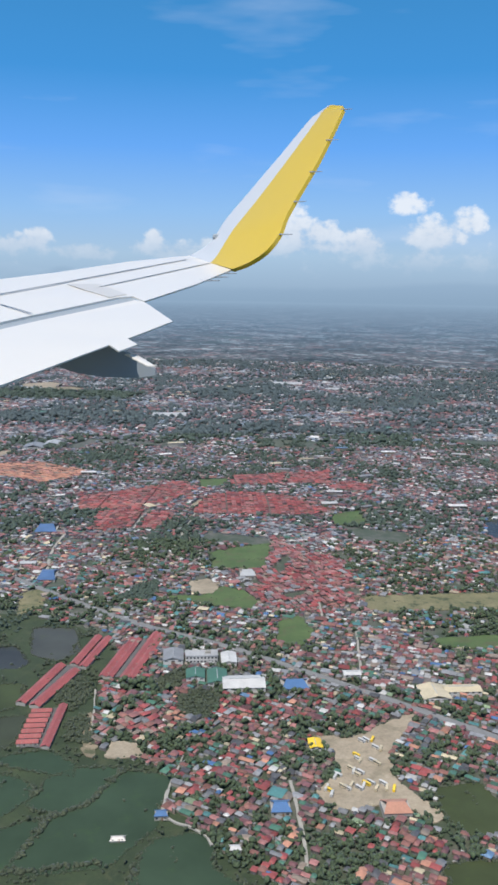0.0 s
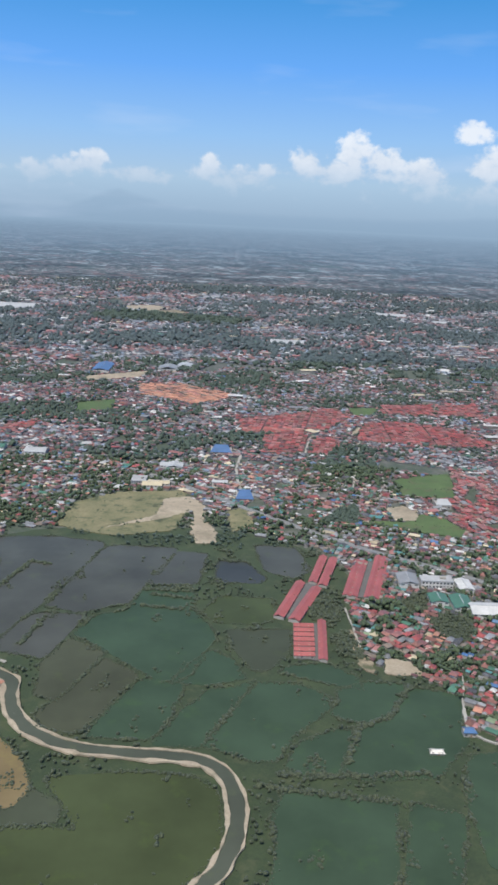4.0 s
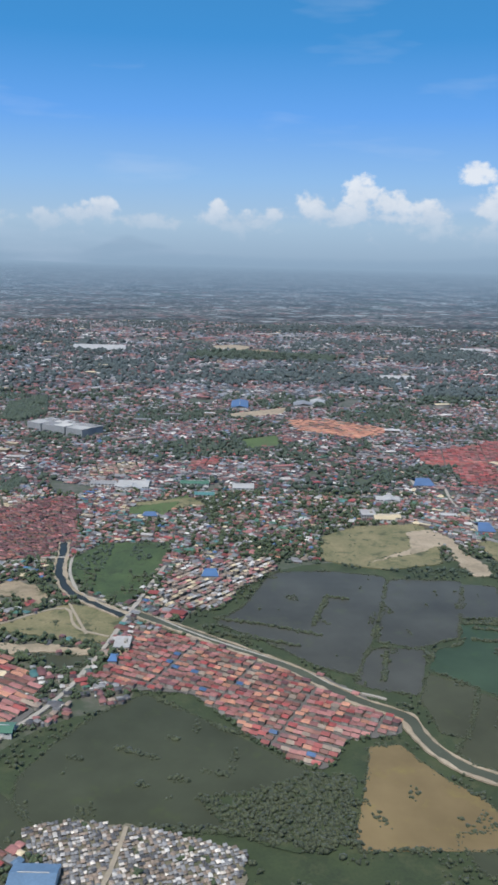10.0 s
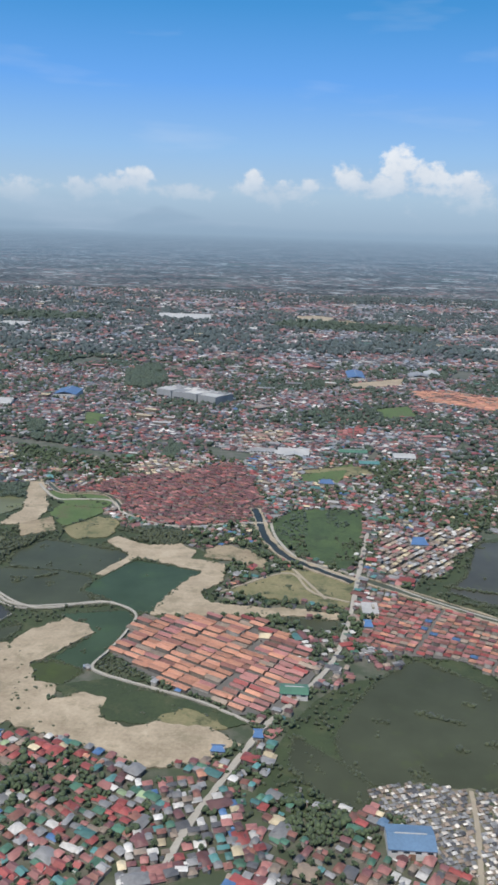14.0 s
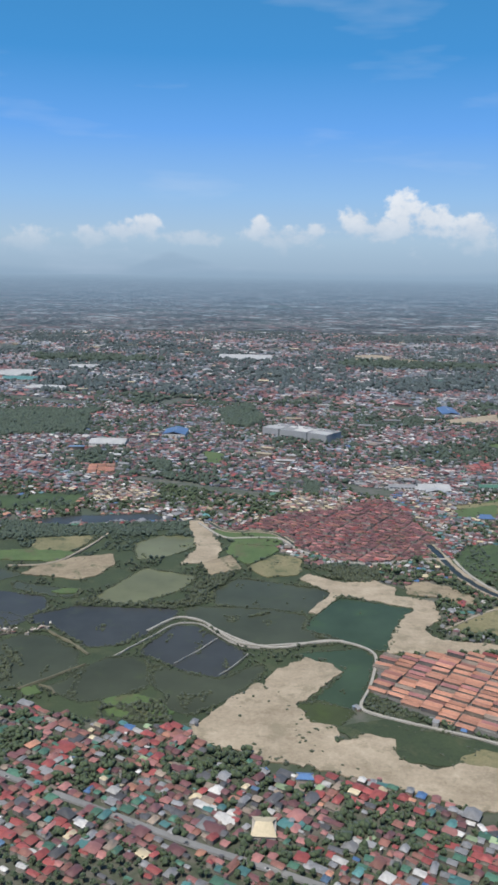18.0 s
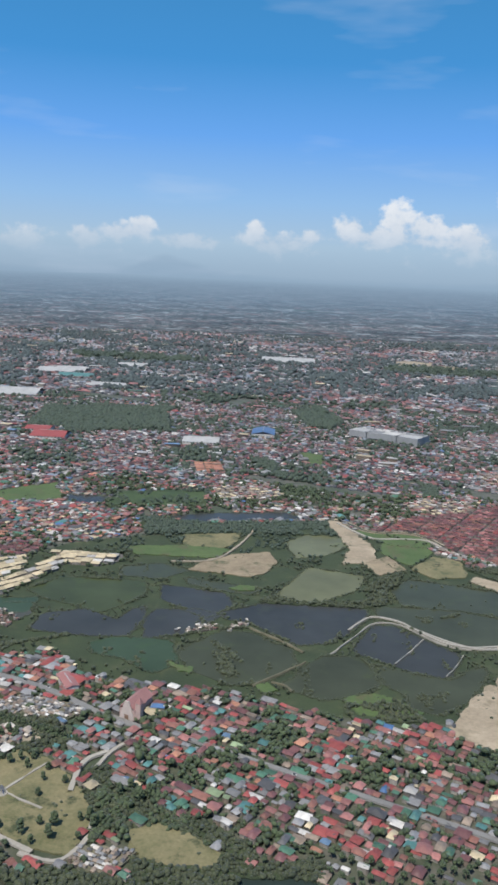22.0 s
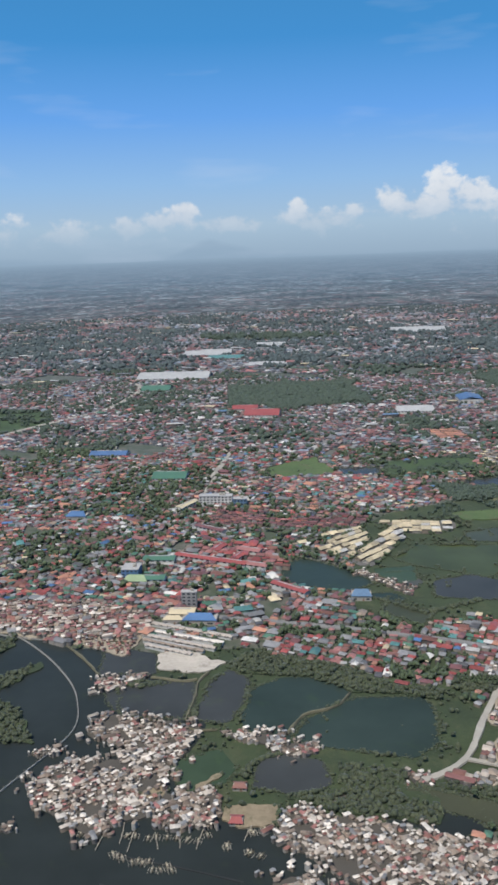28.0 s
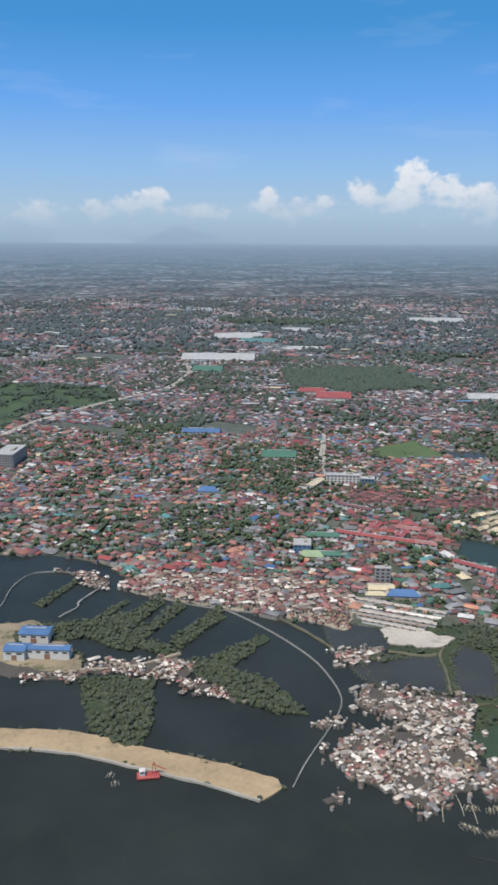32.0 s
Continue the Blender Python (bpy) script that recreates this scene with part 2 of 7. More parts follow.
def wall_material():
    def build(n):
        colour = n.ramp(chance(n), [(0.0, (0.28, 0.255, 0.225)), (0.3, (0.17, 0.155, 0.14)), (0.5, (0.36, 0.34, 0.31)), (0.6, (0.21, 0.17, 0.135)), (0.8, (0.115, 0.105, 0.10))], "CONSTANT")
        f = n.math("MULTIPLY_ADD", n.noise(0.7, 4.0, spot(n), 0.6), 0.7, 0.62)
        shade = n.put("ShaderNodeCombineColor", {0: f, 1: f, 2: f}).outputs[0]
        return {"Base Color": n.mix(1.0, colour, shade, "MULTIPLY"), "Roughness": 0.85}
    return material("house_wall", build)


def leaf_material(name, low, high):
    def build(n):
        where = spot(n)
        pick = n.math("ADD", n.math("MULTIPLY", chance(n), 0.6), n.math("MULTIPLY", n.noise(0.9, 3.0, where), 0.5))
        return {"Base Color": n.mix(pick, low, high), "Roughness": 0.7, "Sheen Weight": 0.08, "Sheen Roughness": 0.6, "Sheen Tint": (0.85, 0.93, 1.0, 1.0)}
    return material(name, build)


# leaves of the farthest trees: distance haze is painted in as blue-grey
HAZED_LEAF = leaf_material("hazed_leaves", (0.032, 0.049, 0.050), (0.064, 0.086, 0.086))
LEAF = leaf_material("leaves", (0.018, 0.032, 0.014), (0.064, 0.092, 0.036))
# a halfway step, with less haze painted into the green
HALF_HAZED_LEAF = leaf_material("half_hazed_leaves", (0.020, 0.035, 0.023), (0.050, 0.075, 0.047))
MANGROVE = leaf_material("mangrove_leaves", (0.014, 0.023, 0.010), (0.058, 0.070, 0.030))
BARK = plain_material("bark", (0.10, 0.075, 0.055), 0.9, 3.0)
WALL = wall_material()
# walls of farther houses, with blue-grey haze mixed into their colour
HAZED_WALL = plain_material("hazed_wall", (0.13, 0.145, 0.16), 0.85, 0.2, 0.6)
GLASS_DARK = plain_material("dark_window", (0.03, 0.04, 0.05), 0.15, 1.0, 0.2)
DOOR = plain_material("door_paint", (0.20, 0.12, 0.08), 0.5)
CONCRETE = plain_material("concrete", (0.31, 0.288, 0.248), 0.85, 0.6, 0.4)
ASPHALT = plain_material("asphalt", (0.18, 0.178, 0.172), 0.85, 0.5, 0.4)
DAM = plain_material("dam_earth", (0.115, 0.105, 0.066), 0.95, 0.5, 0.7)
DIRT = plain_material("dirt", (0.28, 0.24, 0.18), 0.95, 0.4, 0.5)


def ground_material():
    def build(n):
        where = spot(n)
        wide = n.noise(0.012, 5.0, where, 0.6)
        mid = n.noise(0.09, 4.0, where, 0.6)
        fine = n.noise(0.8, 3.0, where, 0.6)
        green = n.mix(mid, (0.018, 0.028, 0.011), (0.055, 0.072, 0.026))
        bare = n.mix(fine, (0.060, 0.054, 0.046), (0.16, 0.138, 0.115))
        pick = n.put("ShaderNodeMapRange", {0: n.math("ADD", n.math("MULTIPLY", wide, 0.5), n.math("MULTIPLY", mid, 0.5)), 1: 0.46, 2: 0.64}).outputs[0]
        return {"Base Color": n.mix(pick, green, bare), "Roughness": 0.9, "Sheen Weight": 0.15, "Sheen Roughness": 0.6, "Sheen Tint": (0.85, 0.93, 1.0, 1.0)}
    return material("town_ground", build)


def cover_material(name, low, high, weed=None, sheen=HAZE_SHEEN):
    """Soil or grass: two tones, fine grain, worn tracks and patches of a third tone."""
    def build(n):
        where = spot(n)
        wide = n.noise(0.035, 6.0, where, 0.68)
        fine = n.noise(0.6, 5.0, where, 0.7)
        pick = n.put("ShaderNodeMapRange", {0: n.math("ADD", n.math("MULTIPLY", wide, 0.6), n.math("MULTIPLY", fine, 0.4)), 1: 0.36, 2: 0.64}).outputs[0]
        colour = n.mix(pick, low, high)
        if weed:
            bent = n.put("ShaderNodeMapping", {0: where, 1: (37.0, 11.0, 0.0)}).outputs[0]
            spots = n.put("ShaderNodeMapRange", {0: n.noise(0.06, 7.0, bent, 0.72), 1: 0.53, 2: 0.62}).outputs[0]
            colour = n.mix(n.math("MULTIPLY", spots, 0.85), colour, weed)
        streak = n.put("ShaderNodeMapping", {0: where, 2: (0.0, 0.0, 0.6), 3: (0.09, 0.30, 1.0)}).outputs[0]
        track = n.math("MULTIPLY_ADD", n.noise(1.0, 4.0, streak, 0.65), 0.36, 0.82)
        shade = n.put("ShaderNodeCombineColor", {0: track, 1: track, 2: track}).outputs[0]
        relief = n.put("ShaderNodeBump", {"Strength": 0.5, "Distance": 0.4, "Height": fine}).outputs[0]
        return {"Base Color": n.mix(1.0, colour, shade, "MULTIPLY"), "Roughness": 0.95, "Sheen Weight": sheen, "Sheen Roughness": 0.6,
                "Sheen Tint": (0.85, 0.93, 1.0, 1.0), "Normal": relief}
    return material(name, build)


SCRUB = (0.030, 0.045, 0.016)
COVERS = {
    "sand": cover_material("sand", (0.210, 0.168, 0.112), (0.40, 0.33, 0.24), (0.205, 0.172, 0.114)),
    "rubble": cover_material("rubble", (0.33, 0.292, 0.245), (0.50, 0.452, 0.39), (0.22, 0.20, 0.17)),
    "drygrass": cover_material("dry_grass", (0.085, 0.092, 0.036), (0.23, 0.195, 0.105), SCRUB),
    "grass": cover_material("grass", (0.040, 0.078, 0.020), (0.090, 0.128, 0.040), (0.085, 0.080, 0.038)),
    "lush": cover_material("lush_grass", (0.013, 0.032, 0.010), (0.062, 0.098, 0.030), (0.020, 0.034, 0.012)),
    "heath": cover_material("heath", (0.050, 0.062, 0.042), (0.105, 0.110, 0.075), (0.034, 0.048, 0.038)),
    "grave": cover_material("graveyard_soil", (0.085, 0.085, 0.050), (0.21, 0.185, 0.135), SCRUB),
    "mud": cover_material("mud", (0.16, 0.125, 0.08), (0.31, 0.25, 0.165), (0.055, 0.066, 0.026)),
    "marsh": cover_material("marsh", (0.015, 0.027, 0.010), (0.042, 0.060, 0.021), (0.055, 0.064, 0.027)),
    "spit": cover_material("spit_sand", (0.27, 0.195, 0.115), (0.42, 0.315, 0.19), (0.20, 0.155, 0.095)),
}


def water_material(name, colour):
    def build(n):
        where = spot(n)
        wide = n.noise(0.02, 4.0, where, 0.6)
        near = n.mix(n.put("ShaderNodeMapRange", {0: wide, 1: 0.3, 2: 0.7}).outputs[0], tuple(c * 0.8 for c in colour), tuple(c * 1.25 for c in colour))
        film = n.put("ShaderNodeMapRange", {0: n.noise(0.05, 6.0, n.put("ShaderNodeMapping", {0: where, 1: (5.0, 71.0, 0.0)}).outputs[0], 0.7), 1: 0.56, 2: 0.70, 4: 0.55}).outputs[0]
        near = n.mix(film, near, tuple(c * k for c, k in zip(colour, (1.3, 1.4, 0.95))))
        ripple = n.put("ShaderNodeBump", {"Strength": 0.12, "Distance": 0.1, "Height": n.noise(1.3, 3.0, where)}).outputs[0]
        return {"Base Color": near, "Roughness": 0.22, "IOR": 1.33, "Specular IOR Level": 0.16, "Normal": ripple}
    return material("water_" + name, build)


WATERS = dict(silt=(0.165, 0.125, 0.066), grey=(0.062, 0.064, 0.056), green=(0.041, 0.063, 0.039), pale=(0.120, 0.125, 0.070), brown=(0.058, 0.062, 0.040), deep=(0.029, 0.043, 0.038),
              algae=(0.052, 0.064, 0.030), moss=(0.052, 0.059, 0.039), slate=(0.045, 0.049, 0.050), bay=(0.0245, 0.030, 0.0295), river=(0.068, 0.075, 0.056), canal=(0.030, 0.036, 0.036))







# ---- building helpers ----
def raw_mesh(name, verts, quads=None, tris=None, mats=(), quad_mat=None, tri_mat=None):
    """A mesh from number arrays: quads first, then triangles."""
    mesh = bpy.data.meshes.new(name)
    quads = np.zeros((0, 4), int) if quads is None else np.asarray(quads)
    tris = np.zeros((0, 3), int) if tris is None else np.asarray(tris)
    verts = np.asarray(verts, float)
    mesh.vertices.add(len(verts))
    mesh.vertices.foreach_set("co", verts.ravel())
    loops = np.concatenate([quads.ravel(), tris.ravel()])
    mesh.loops.add(len(loops))
    mesh.loops.foreach_set("vertex_index", loops)
    mesh.polygons.add(len(quads) + len(tris))
    starts = np.concatenate([np.arange(len(quads)) * 4, len(quads) * 4 + np.arange(len(tris)) * 3])
    mesh.polygons.foreach_set("loop_start", starts)
    for m in mats:
        mesh.materials.append(m)
    if quad_mat is not None or tri_mat is not None:
        index = np.concatenate([np.zeros(len(quads), int) if quad_mat is None else quad_mat, np.zeros(len(tris), int) if tri_mat is None else tri_mat])
        mesh.polygons.foreach_set("material_index", index)
    mesh.update(calc_edges=True)
    mesh.validate()
    return mesh


def part(name, bm, mat, parent=None, label=""):
    mesh = bpy.data.meshes.new(name)
    bm.to_mesh(mesh)
    bm.free()
    mesh.materials.append(mat)
    ob = new(name, mesh)
    ob.parent = parent
    return tagged(ob, label)


def box(w, d, h, x=0.0, y=0.0, z=0.0, bevel=0.0):
    bm = bmesh.new()
    bmesh.ops.create_cube(bm, size=1.0, matrix=Matrix.Translation((x, y, z + h / 2)) @ Matrix.Diagonal((w, d, h, 1)))
    if bevel:
        bmesh.ops.bevel(bm, geom=bm.edges[:], offset=bevel, segments=1, affect="EDGES")
    return bm


def gable(w, d, rise, z, thick=0.12, over=0.35):
    """A pitched roof of real thickness, its ridge along x."""
    bm = bmesh.new()
    a, b = w / 2 + over, d / 2 + over
    section = [(-b, z - 0.1), (0, z + rise), (b, z - 0.1), (b, z - 0.1 - thick), (0, z + rise - thick), (-b, z - 0.1 - thick)]
    ends = [[bm.verts.new((s * a, y, h)) for y, h in section] for s in (-1, 1)]
    for i in range(6):
        j = (i + 1) % 6
        bm.faces.new((ends[0][i], ends[0][j], ends[1][j], ends[1][i]))
    for e, flip in ((ends[0], True), (ends[1], False)):
        for f in ((0, 1, 4, 5), (1, 2, 3, 4)):
            vs = [e[k] for k in f]
            bm.faces.new(vs[::-1] if flip else vs)
    bmesh.ops.recalc_face_normals(bm, faces=bm.faces[:])
    return bm


def smooth(points, closed=True, rounds=2, cut=0.22):
    """Cuts the corners of an outline."""
    for _ in range(rounds):
        out, k = [], len(points)
        for i in range(k if closed else k - 1):
            a, b = Vector(points[i]), Vector(points[(i + 1) % k])
            out += [tuple(a.lerp(b, cut)), tuple(a.lerp(b, 1 - cut))]
        if not closed:
            out = [tuple(points[0])] + out[1:-1] + [tuple(points[-1])]
        points = out
    return points


def ragged(points, size=0.5):
    """A natural edge: light corners, short steps, small wobble."""
    out, points = [], smooth(points, True, 2, 0.07)
    for i, p in enumerate(points):
        a, b = Vector(p), Vector(points[(i + 1) % len(points)])
        k = max(1, int((b - a).length / 1.8))
        for j in range(k):
            q = a.lerp(b, j / k)
            w = Vector((noise.noise(Vector((q.x / 7, q.y / 7, 3.0))), noise.noise(Vector((q.x / 7, q.y / 7, 8.0))))) * size * 2
            w += Vector((noise.noise(Vector((q.x / 2.2, q.y / 2.2, 4.0))), noise.noise(Vector((q.x / 2.2, q.y / 2.2, 6.0))))) * min(size, 1.2) * 0.9
            out.append(tuple(q + w))
    return out


LEVEL = [0]


def next_level():
    """A few millimetres more for every sheet, so that no two lie in one plane."""
    LEVEL[0] += 1
    return 0.0025 * LEVEL[0]


def sheet(name, outline, z, mat, thick=0.05):
    """A slab with a free outline; its rim goes down into the ground."""
    bm = bmesh.new()
    top = [bm.verts.new((x, y, z)) for x, y in outline]
    low = [bm.verts.new((x, y, z - thick)) for x, y in outline]
    bm.faces.new(top)
    k = len(top)
    for i in range(k):
        bm.faces.new((top[i], low[i], low[(i + 1) % k], top[(i + 1) % k]))
    bmesh.ops.triangulate(bm, faces=bm.faces[:1])
    bmesh.ops.recalc_face_normals(bm, faces=bm.faces[:])
    return part(name, bm, mat)


def ribbon(name, line, width, z, mat, thick=0.2, uneven=0.0, slope=1.1):
    """A road or dam of real thickness along a centre line."""
    line = [Vector(p) for p in smooth(line, False, 2)]
    if uneven:
        fine = []
        for a, b in zip(line, line[1:]):
            k = max(1, int((b - a).length / 2.5))
            fine += [a.lerp(b, j / k) for j in range(k)]
        line = fine + [line[-1]]
    bm = bmesh.new()
    rows = []
    for i, p in enumerate(line):
        t = (line[min(i + 1, len(line) - 1)] - line[max(i - 1, 0)]).normalized()
        s = Vector((-t.y, t.x)) * width / 2
        if uneven:
            s *= 1 + uneven * noise.noise(Vector((p.x / 5, p.y / 5, z))) * 1.8
            p = p + s.normalized() * uneven * noise.noise(Vector((p.x / 9, p.y / 9, z + 5))) * 1.2
        rows.append([bm.verts.new((q.x, q.y, h)) for q, h in ((p - s * slope, z - thick), (p - s, z), (p + s, z), (p + s * slope, z - thick))])
    for a, b in zip(rows, rows[1:]):
        for i in range(3):
            bm.faces.new((a[i], a[i + 1], b[i + 1], b[i]))
    bmesh.ops.recalc_face_normals(bm, faces=bm.faces[:])
    return part(name, bm, mat)


# a chequer of land use, 2 m cells: 0 town, 1 water, 2 open, 3 road, 4 scrub, 5 building, 6 thicket, 7 bare sand, 10+ district
X0, Y0, CELL = -2200.0, 100.0, 2.0
USE = np.zeros((1680, 2150), np.int16)


def inside(outline, xs, ys):
    hit = np.zeros(xs.shape, bool)
    px, py = np.array(outline, float).T
    qx, qy = np.roll(px, 1), np.roll(py, 1)
    for ax, ay, bx, by in zip(px, py, qx, qy):
        if ay != by:
            cross = ((ay > ys) != (by > ys)) & (xs < (bx - ax) * (ys - ay) / (by - ay) + ax)
            hit ^= cross
    return hit


def mark(outline, code):
    p = np.array(outline, float)
    i0, j0 = np.maximum(((p.min(0) - (X0, Y0)) / CELL).astype(int) - 1, 0)
    i1, j1 = np.minimum(((p.max(0) - (X0, Y0)) / CELL).astype(int) + 2, (USE.shape[1], USE.shape[0]))
    if i1 <= i0 or j1 <= j0:
        return
    xs, ys = np.meshgrid(X0 + CELL * (np.arange(i0, i1) + 0.5), Y0 + CELL * (np.arange(j0, j1) + 0.5))
    USE[j0:j1, i0:i1][inside(outline, xs, ys)] = code


def mark_line(line, width, code):
    line = [Vector(p) for p in smooth(line, False, 2)]
    for a, b in zip(line, line[1:]):
        s = (b - a).normalized()
        s = Vector((-s.y, s.x)) * (width / 2 + 0.6)
        mark([a - s, a + s, b + s, b - s], code)


def use_at(x, y):
    i = ((np.asarray(x) - X0) / CELL).astype(int)
    j = ((np.asarray(y) - Y0) / CELL).astype(int)
    ok = (i >= 0) & (j >= 0) & (i < USE.shape[1]) & (j < USE.shape[0])
    return np.where(ok, USE[np.clip(j, 0, USE.shape[0] - 1), np.clip(i, 0, USE.shape[1] - 1)], 0)


# ---- ground ----
def make_ground():
    xs = np.concatenate([np.linspace(-4900, -1400, 8), np.linspace(-1200, 1400, 27), np.linspace(1600, 4900, 8)])
    ys = np.concatenate([np.linspace(-4900, -200, 8), np.linspace(0, 1600, 17), np.linspace(1800, 4950, 16)])
    gx, gy = np.meshgrid(xs, ys)
    verts = np.stack([gx.ravel(), gy.ravel(), np.zeros(gx.size)], 1)
    k = len(xs)
    i = (np.arange(len(ys) - 1)[:, None] * k + np.arange(k - 1)[None]).ravel()
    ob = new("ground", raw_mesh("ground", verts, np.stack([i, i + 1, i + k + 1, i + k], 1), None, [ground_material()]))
    tagged(ob, "flat urban ground of bare earth, scrub and paving", "ground", kind="structure")


make_ground()


# low land between the ponds
def marsh(outline, kind="marsh"):
    ob = sheet("marsh", smooth(outline), 0.03 + next_level(), COVERS[kind], 0.1)
    tagged(ob, "marshy green land with low scrub between ponds", "marsh", kind="structure")
    mark(outline, 4)


marsh([(150, 250), (150, 520), (240, 680), (430, 700), (520, 650), (590, 460), (640, 380), (640, 250)])
marsh([(-420, 330), (-420, 640), (-330, 700), (-120, 740), (-40, 640), (40, 600), (30, 480), (-40, 420), (-150, 395), (-260, 425)])
marsh([(-560, 290), (-540, 400), (-470, 420), (-360, 380), (-350, 310), (-420, 270)])
marsh([(60, 300), (90, 400), (140, 440), (330, 360), (330, 250), (120, 325)])

SHORES = []


def grown(points, by):
    """The outline moved outwards."""
    p = [Vector(q) for q in points]
    area = sum(a.x * b.y - b.x * a.y for a, b in zip(p, p[1:] + p[:1]))
    out = []
    for i, q in enumerate(p):
        a, b = (q - p[i - 1]).normalized(), (p[(i + 1) % len(p)] - q).normalized()
        nrm = Vector((a.y + b.y, -a.x - b.x))
        nrm = nrm.normalized() if nrm.length > 1e-3 else Vector((0, 0))
        out.append(tuple(q + nrm * (by if area > 0 else -by)))
    return out


def pond(kind, outline, spread=2.0):
    outline = grown(outline, spread)
    edge = ragged(outline, 0.35)
    ob = sheet("pond", edge, 0.10 + next_level(), MATERIALS.get("water_" + kind) or water_material(kind, WATERS[kind]), 0.2)
    tagged(ob, WATER_WORDS[kind], "pond", kind="structure")
    mark(outline, 1)
    SHORES.append(edge)


EDGES = []


def open_land(kind, outline):
    edge = ragged(outline, 0.35 if kind == "spit" else 1.3)
    EDGES.append(edge)
    ob = sheet(OPEN_NAMES[kind], edge, 0.45 + next_level(), COVERS[kind], 0.7)
    tagged(ob, OPEN_WORDS[kind], "field", kind="structure")
    mark(outline, 4 if kind in ("lush", "heath") else 7 if kind in ("sand", "spit", "rubble") else 2)


def road(kind, width, line):
    height = (0.80 if width > 2 else 0.62) + next_level()
    ob = ribbon("road", line, width, height, DAM if kind == "dirt" and width < 1.3 else dict(asphalt=ASPHALT, concrete=CONCRETE, dirt=DIRT)[kind], 0.9, 0.0 if kind == "asphalt" else 0.22 if width > 1.3 else 0.6, 1.9 if kind == "dirt" and width < 1.3 else 1.15)
    tagged(ob, ROAD_WORDS[kind], "road", kind="structure")
    mark_line(line, width, 3)


def river(width, line, rim=0.8):
    tone = "canal" if 6 < width < 7 else "river"
    mark_line(line, width, 1)
    ob = ribbon("river", line, width, 0.62 + next_level(), water_material(tone, WATERS[tone]), 0.2)
    tagged(ob, "narrow grey-green river between stony banks", "river", kind="structure")
    line = [Vector(p) for p in smooth(line, False, 1)]
    for side in (-1, 1):
        bank = []
        for i, p in enumerate(line):
            t = (line[min(i + 1, len(line) - 1)] - line[max(i - 1, 0)]).normalized()
            bank.append(tuple(p + Vector((-t.y, t.x)) * side * (width / 2 + rim * 0.4)))
        tagged(ribbon("river_bank", bank, rim * (1.25 if side < 0 else 0.8), 0.95 + next_level(), COVERS["sand"], 1.0, 0.75), "pale stony river bank", "bank", kind="structure")
        mark_line(bank, rim, 3)


def thicket(outline):
    ob = sheet("scrub_land", ragged(outline, 1.2), 0.30 + next_level(), COVERS["marsh"], 0.5)
    tagged(ob, "low ground overgrown with green scrub", "scrub", kind="structure")
    mark(outline, 6)


DISTRICTS = []


def district(palette, outline, heading=None):
    floor = 0.0
    if palette in ("red", "orange", "estate", "coral", "maroon", "cream"):
        # paving is coloured dark for the shadow and trees between the rows
        ob = sheet("lanes", ragged(outline, 1.0), 0.20 + next_level(), plain_material("shaded_lane_paving", (0.105, 0.100, 0.092), 0.9, 0.5), 0.4)
        tagged(ob, "paved lanes between the rows of houses, darkened for shade", "paving", kind="structure")
    if palette in ("shanty", "tomb", "pink"):
        soil = COVERS["grave"] if palette == "tomb" else DIRT if palette == "pink" else plain_material("silt", (0.066, 0.058, 0.048), 0.95, 0.5)
        floor = 0.55 + next_level()
        ob = sheet("plot", ragged(grown(outline, -1.0), 0.8) if palette == "shanty" else ragged(outline, 1.6), floor, soil, 0.8)
        tagged(ob, "trodden bare ground under crowded little buildings", "ground", kind="structure")
    DISTRICTS.append((palette, outline, heading, floor))
    mark(outline, 10 + len(DISTRICTS))


WATER_WORDS = dict(bay="dark calm backwater of the bay", silt="shallow brown flooded field", grey="dark grey fish pond with still water", green="green fish pond with still water", pale="pale green shallow pond", brown="brownish fish pond with murky water",
                   deep="deep green fish pond with still water", algae="fish pond with bright green algae water", moss="moss-green murky pond", slate="blue-grey pond with still water")
OPEN_NAMES = dict(rubble="rubble_lot", heath="heath", lush="green_field", spit="sand_spit", sand="sand_lot", drygrass="dry_field", grass="grass_field", mud="mud_field")
OPEN_WORDS = dict(rubble="pale heap of rubble and sand by the water", heath="dull olive open ground far off", lush="lush green field with low scrub", spit="long low spit of yellow sand", sand="bare pale sand and rubble ground", drygrass="dry yellowish grass field", grass="open green grass field", mud="brown bare mud field")
ROAD_WORDS = dict(asphalt="grey asphalt road through the town", concrete="pale concrete road", dirt="sandy dirt track")

def bay(outline):
    outline = outline[:-3] + [(-395, 256), (-374, 238), (-366, 190), (-380, -200), (-700, -1500), (-2600, -1500), (-2600, 426)]
    edge = smooth(outline, True, 1)
    ob = sheet("bay_water", edge, 0.12, water_material("bay", WATERS["bay"]), 0.2)
    tagged(ob, "dark calm bay water", "water", kind="structure")
    mark(outline, 1)


district("mixed", [(-422, 444), (-238, 421), (-172, 400), (-118, 397), (-95, 387), (-58, 366), (-14, 346), (28, 312), (8, 258), (-293, 245)])
district("mixed", [(529, 556), (696, 548), (826, 497), (710, 277), (646, 301), (632, 338), (616, 352), (605, 360), (600, 372), (590, 389), (581, 400), (581, 430), (567, 446), (544, 463), (524, 473)], -35)
district("mixed", [(67, 321), (119, 326), (125, 311), (141, 287), (161, 274), (188, 271), (194, 253), (90, 249)], -30)
district("mixed", [(185, 270), (219, 291), (230, 281), (232, 255), (185, 253)], -30)
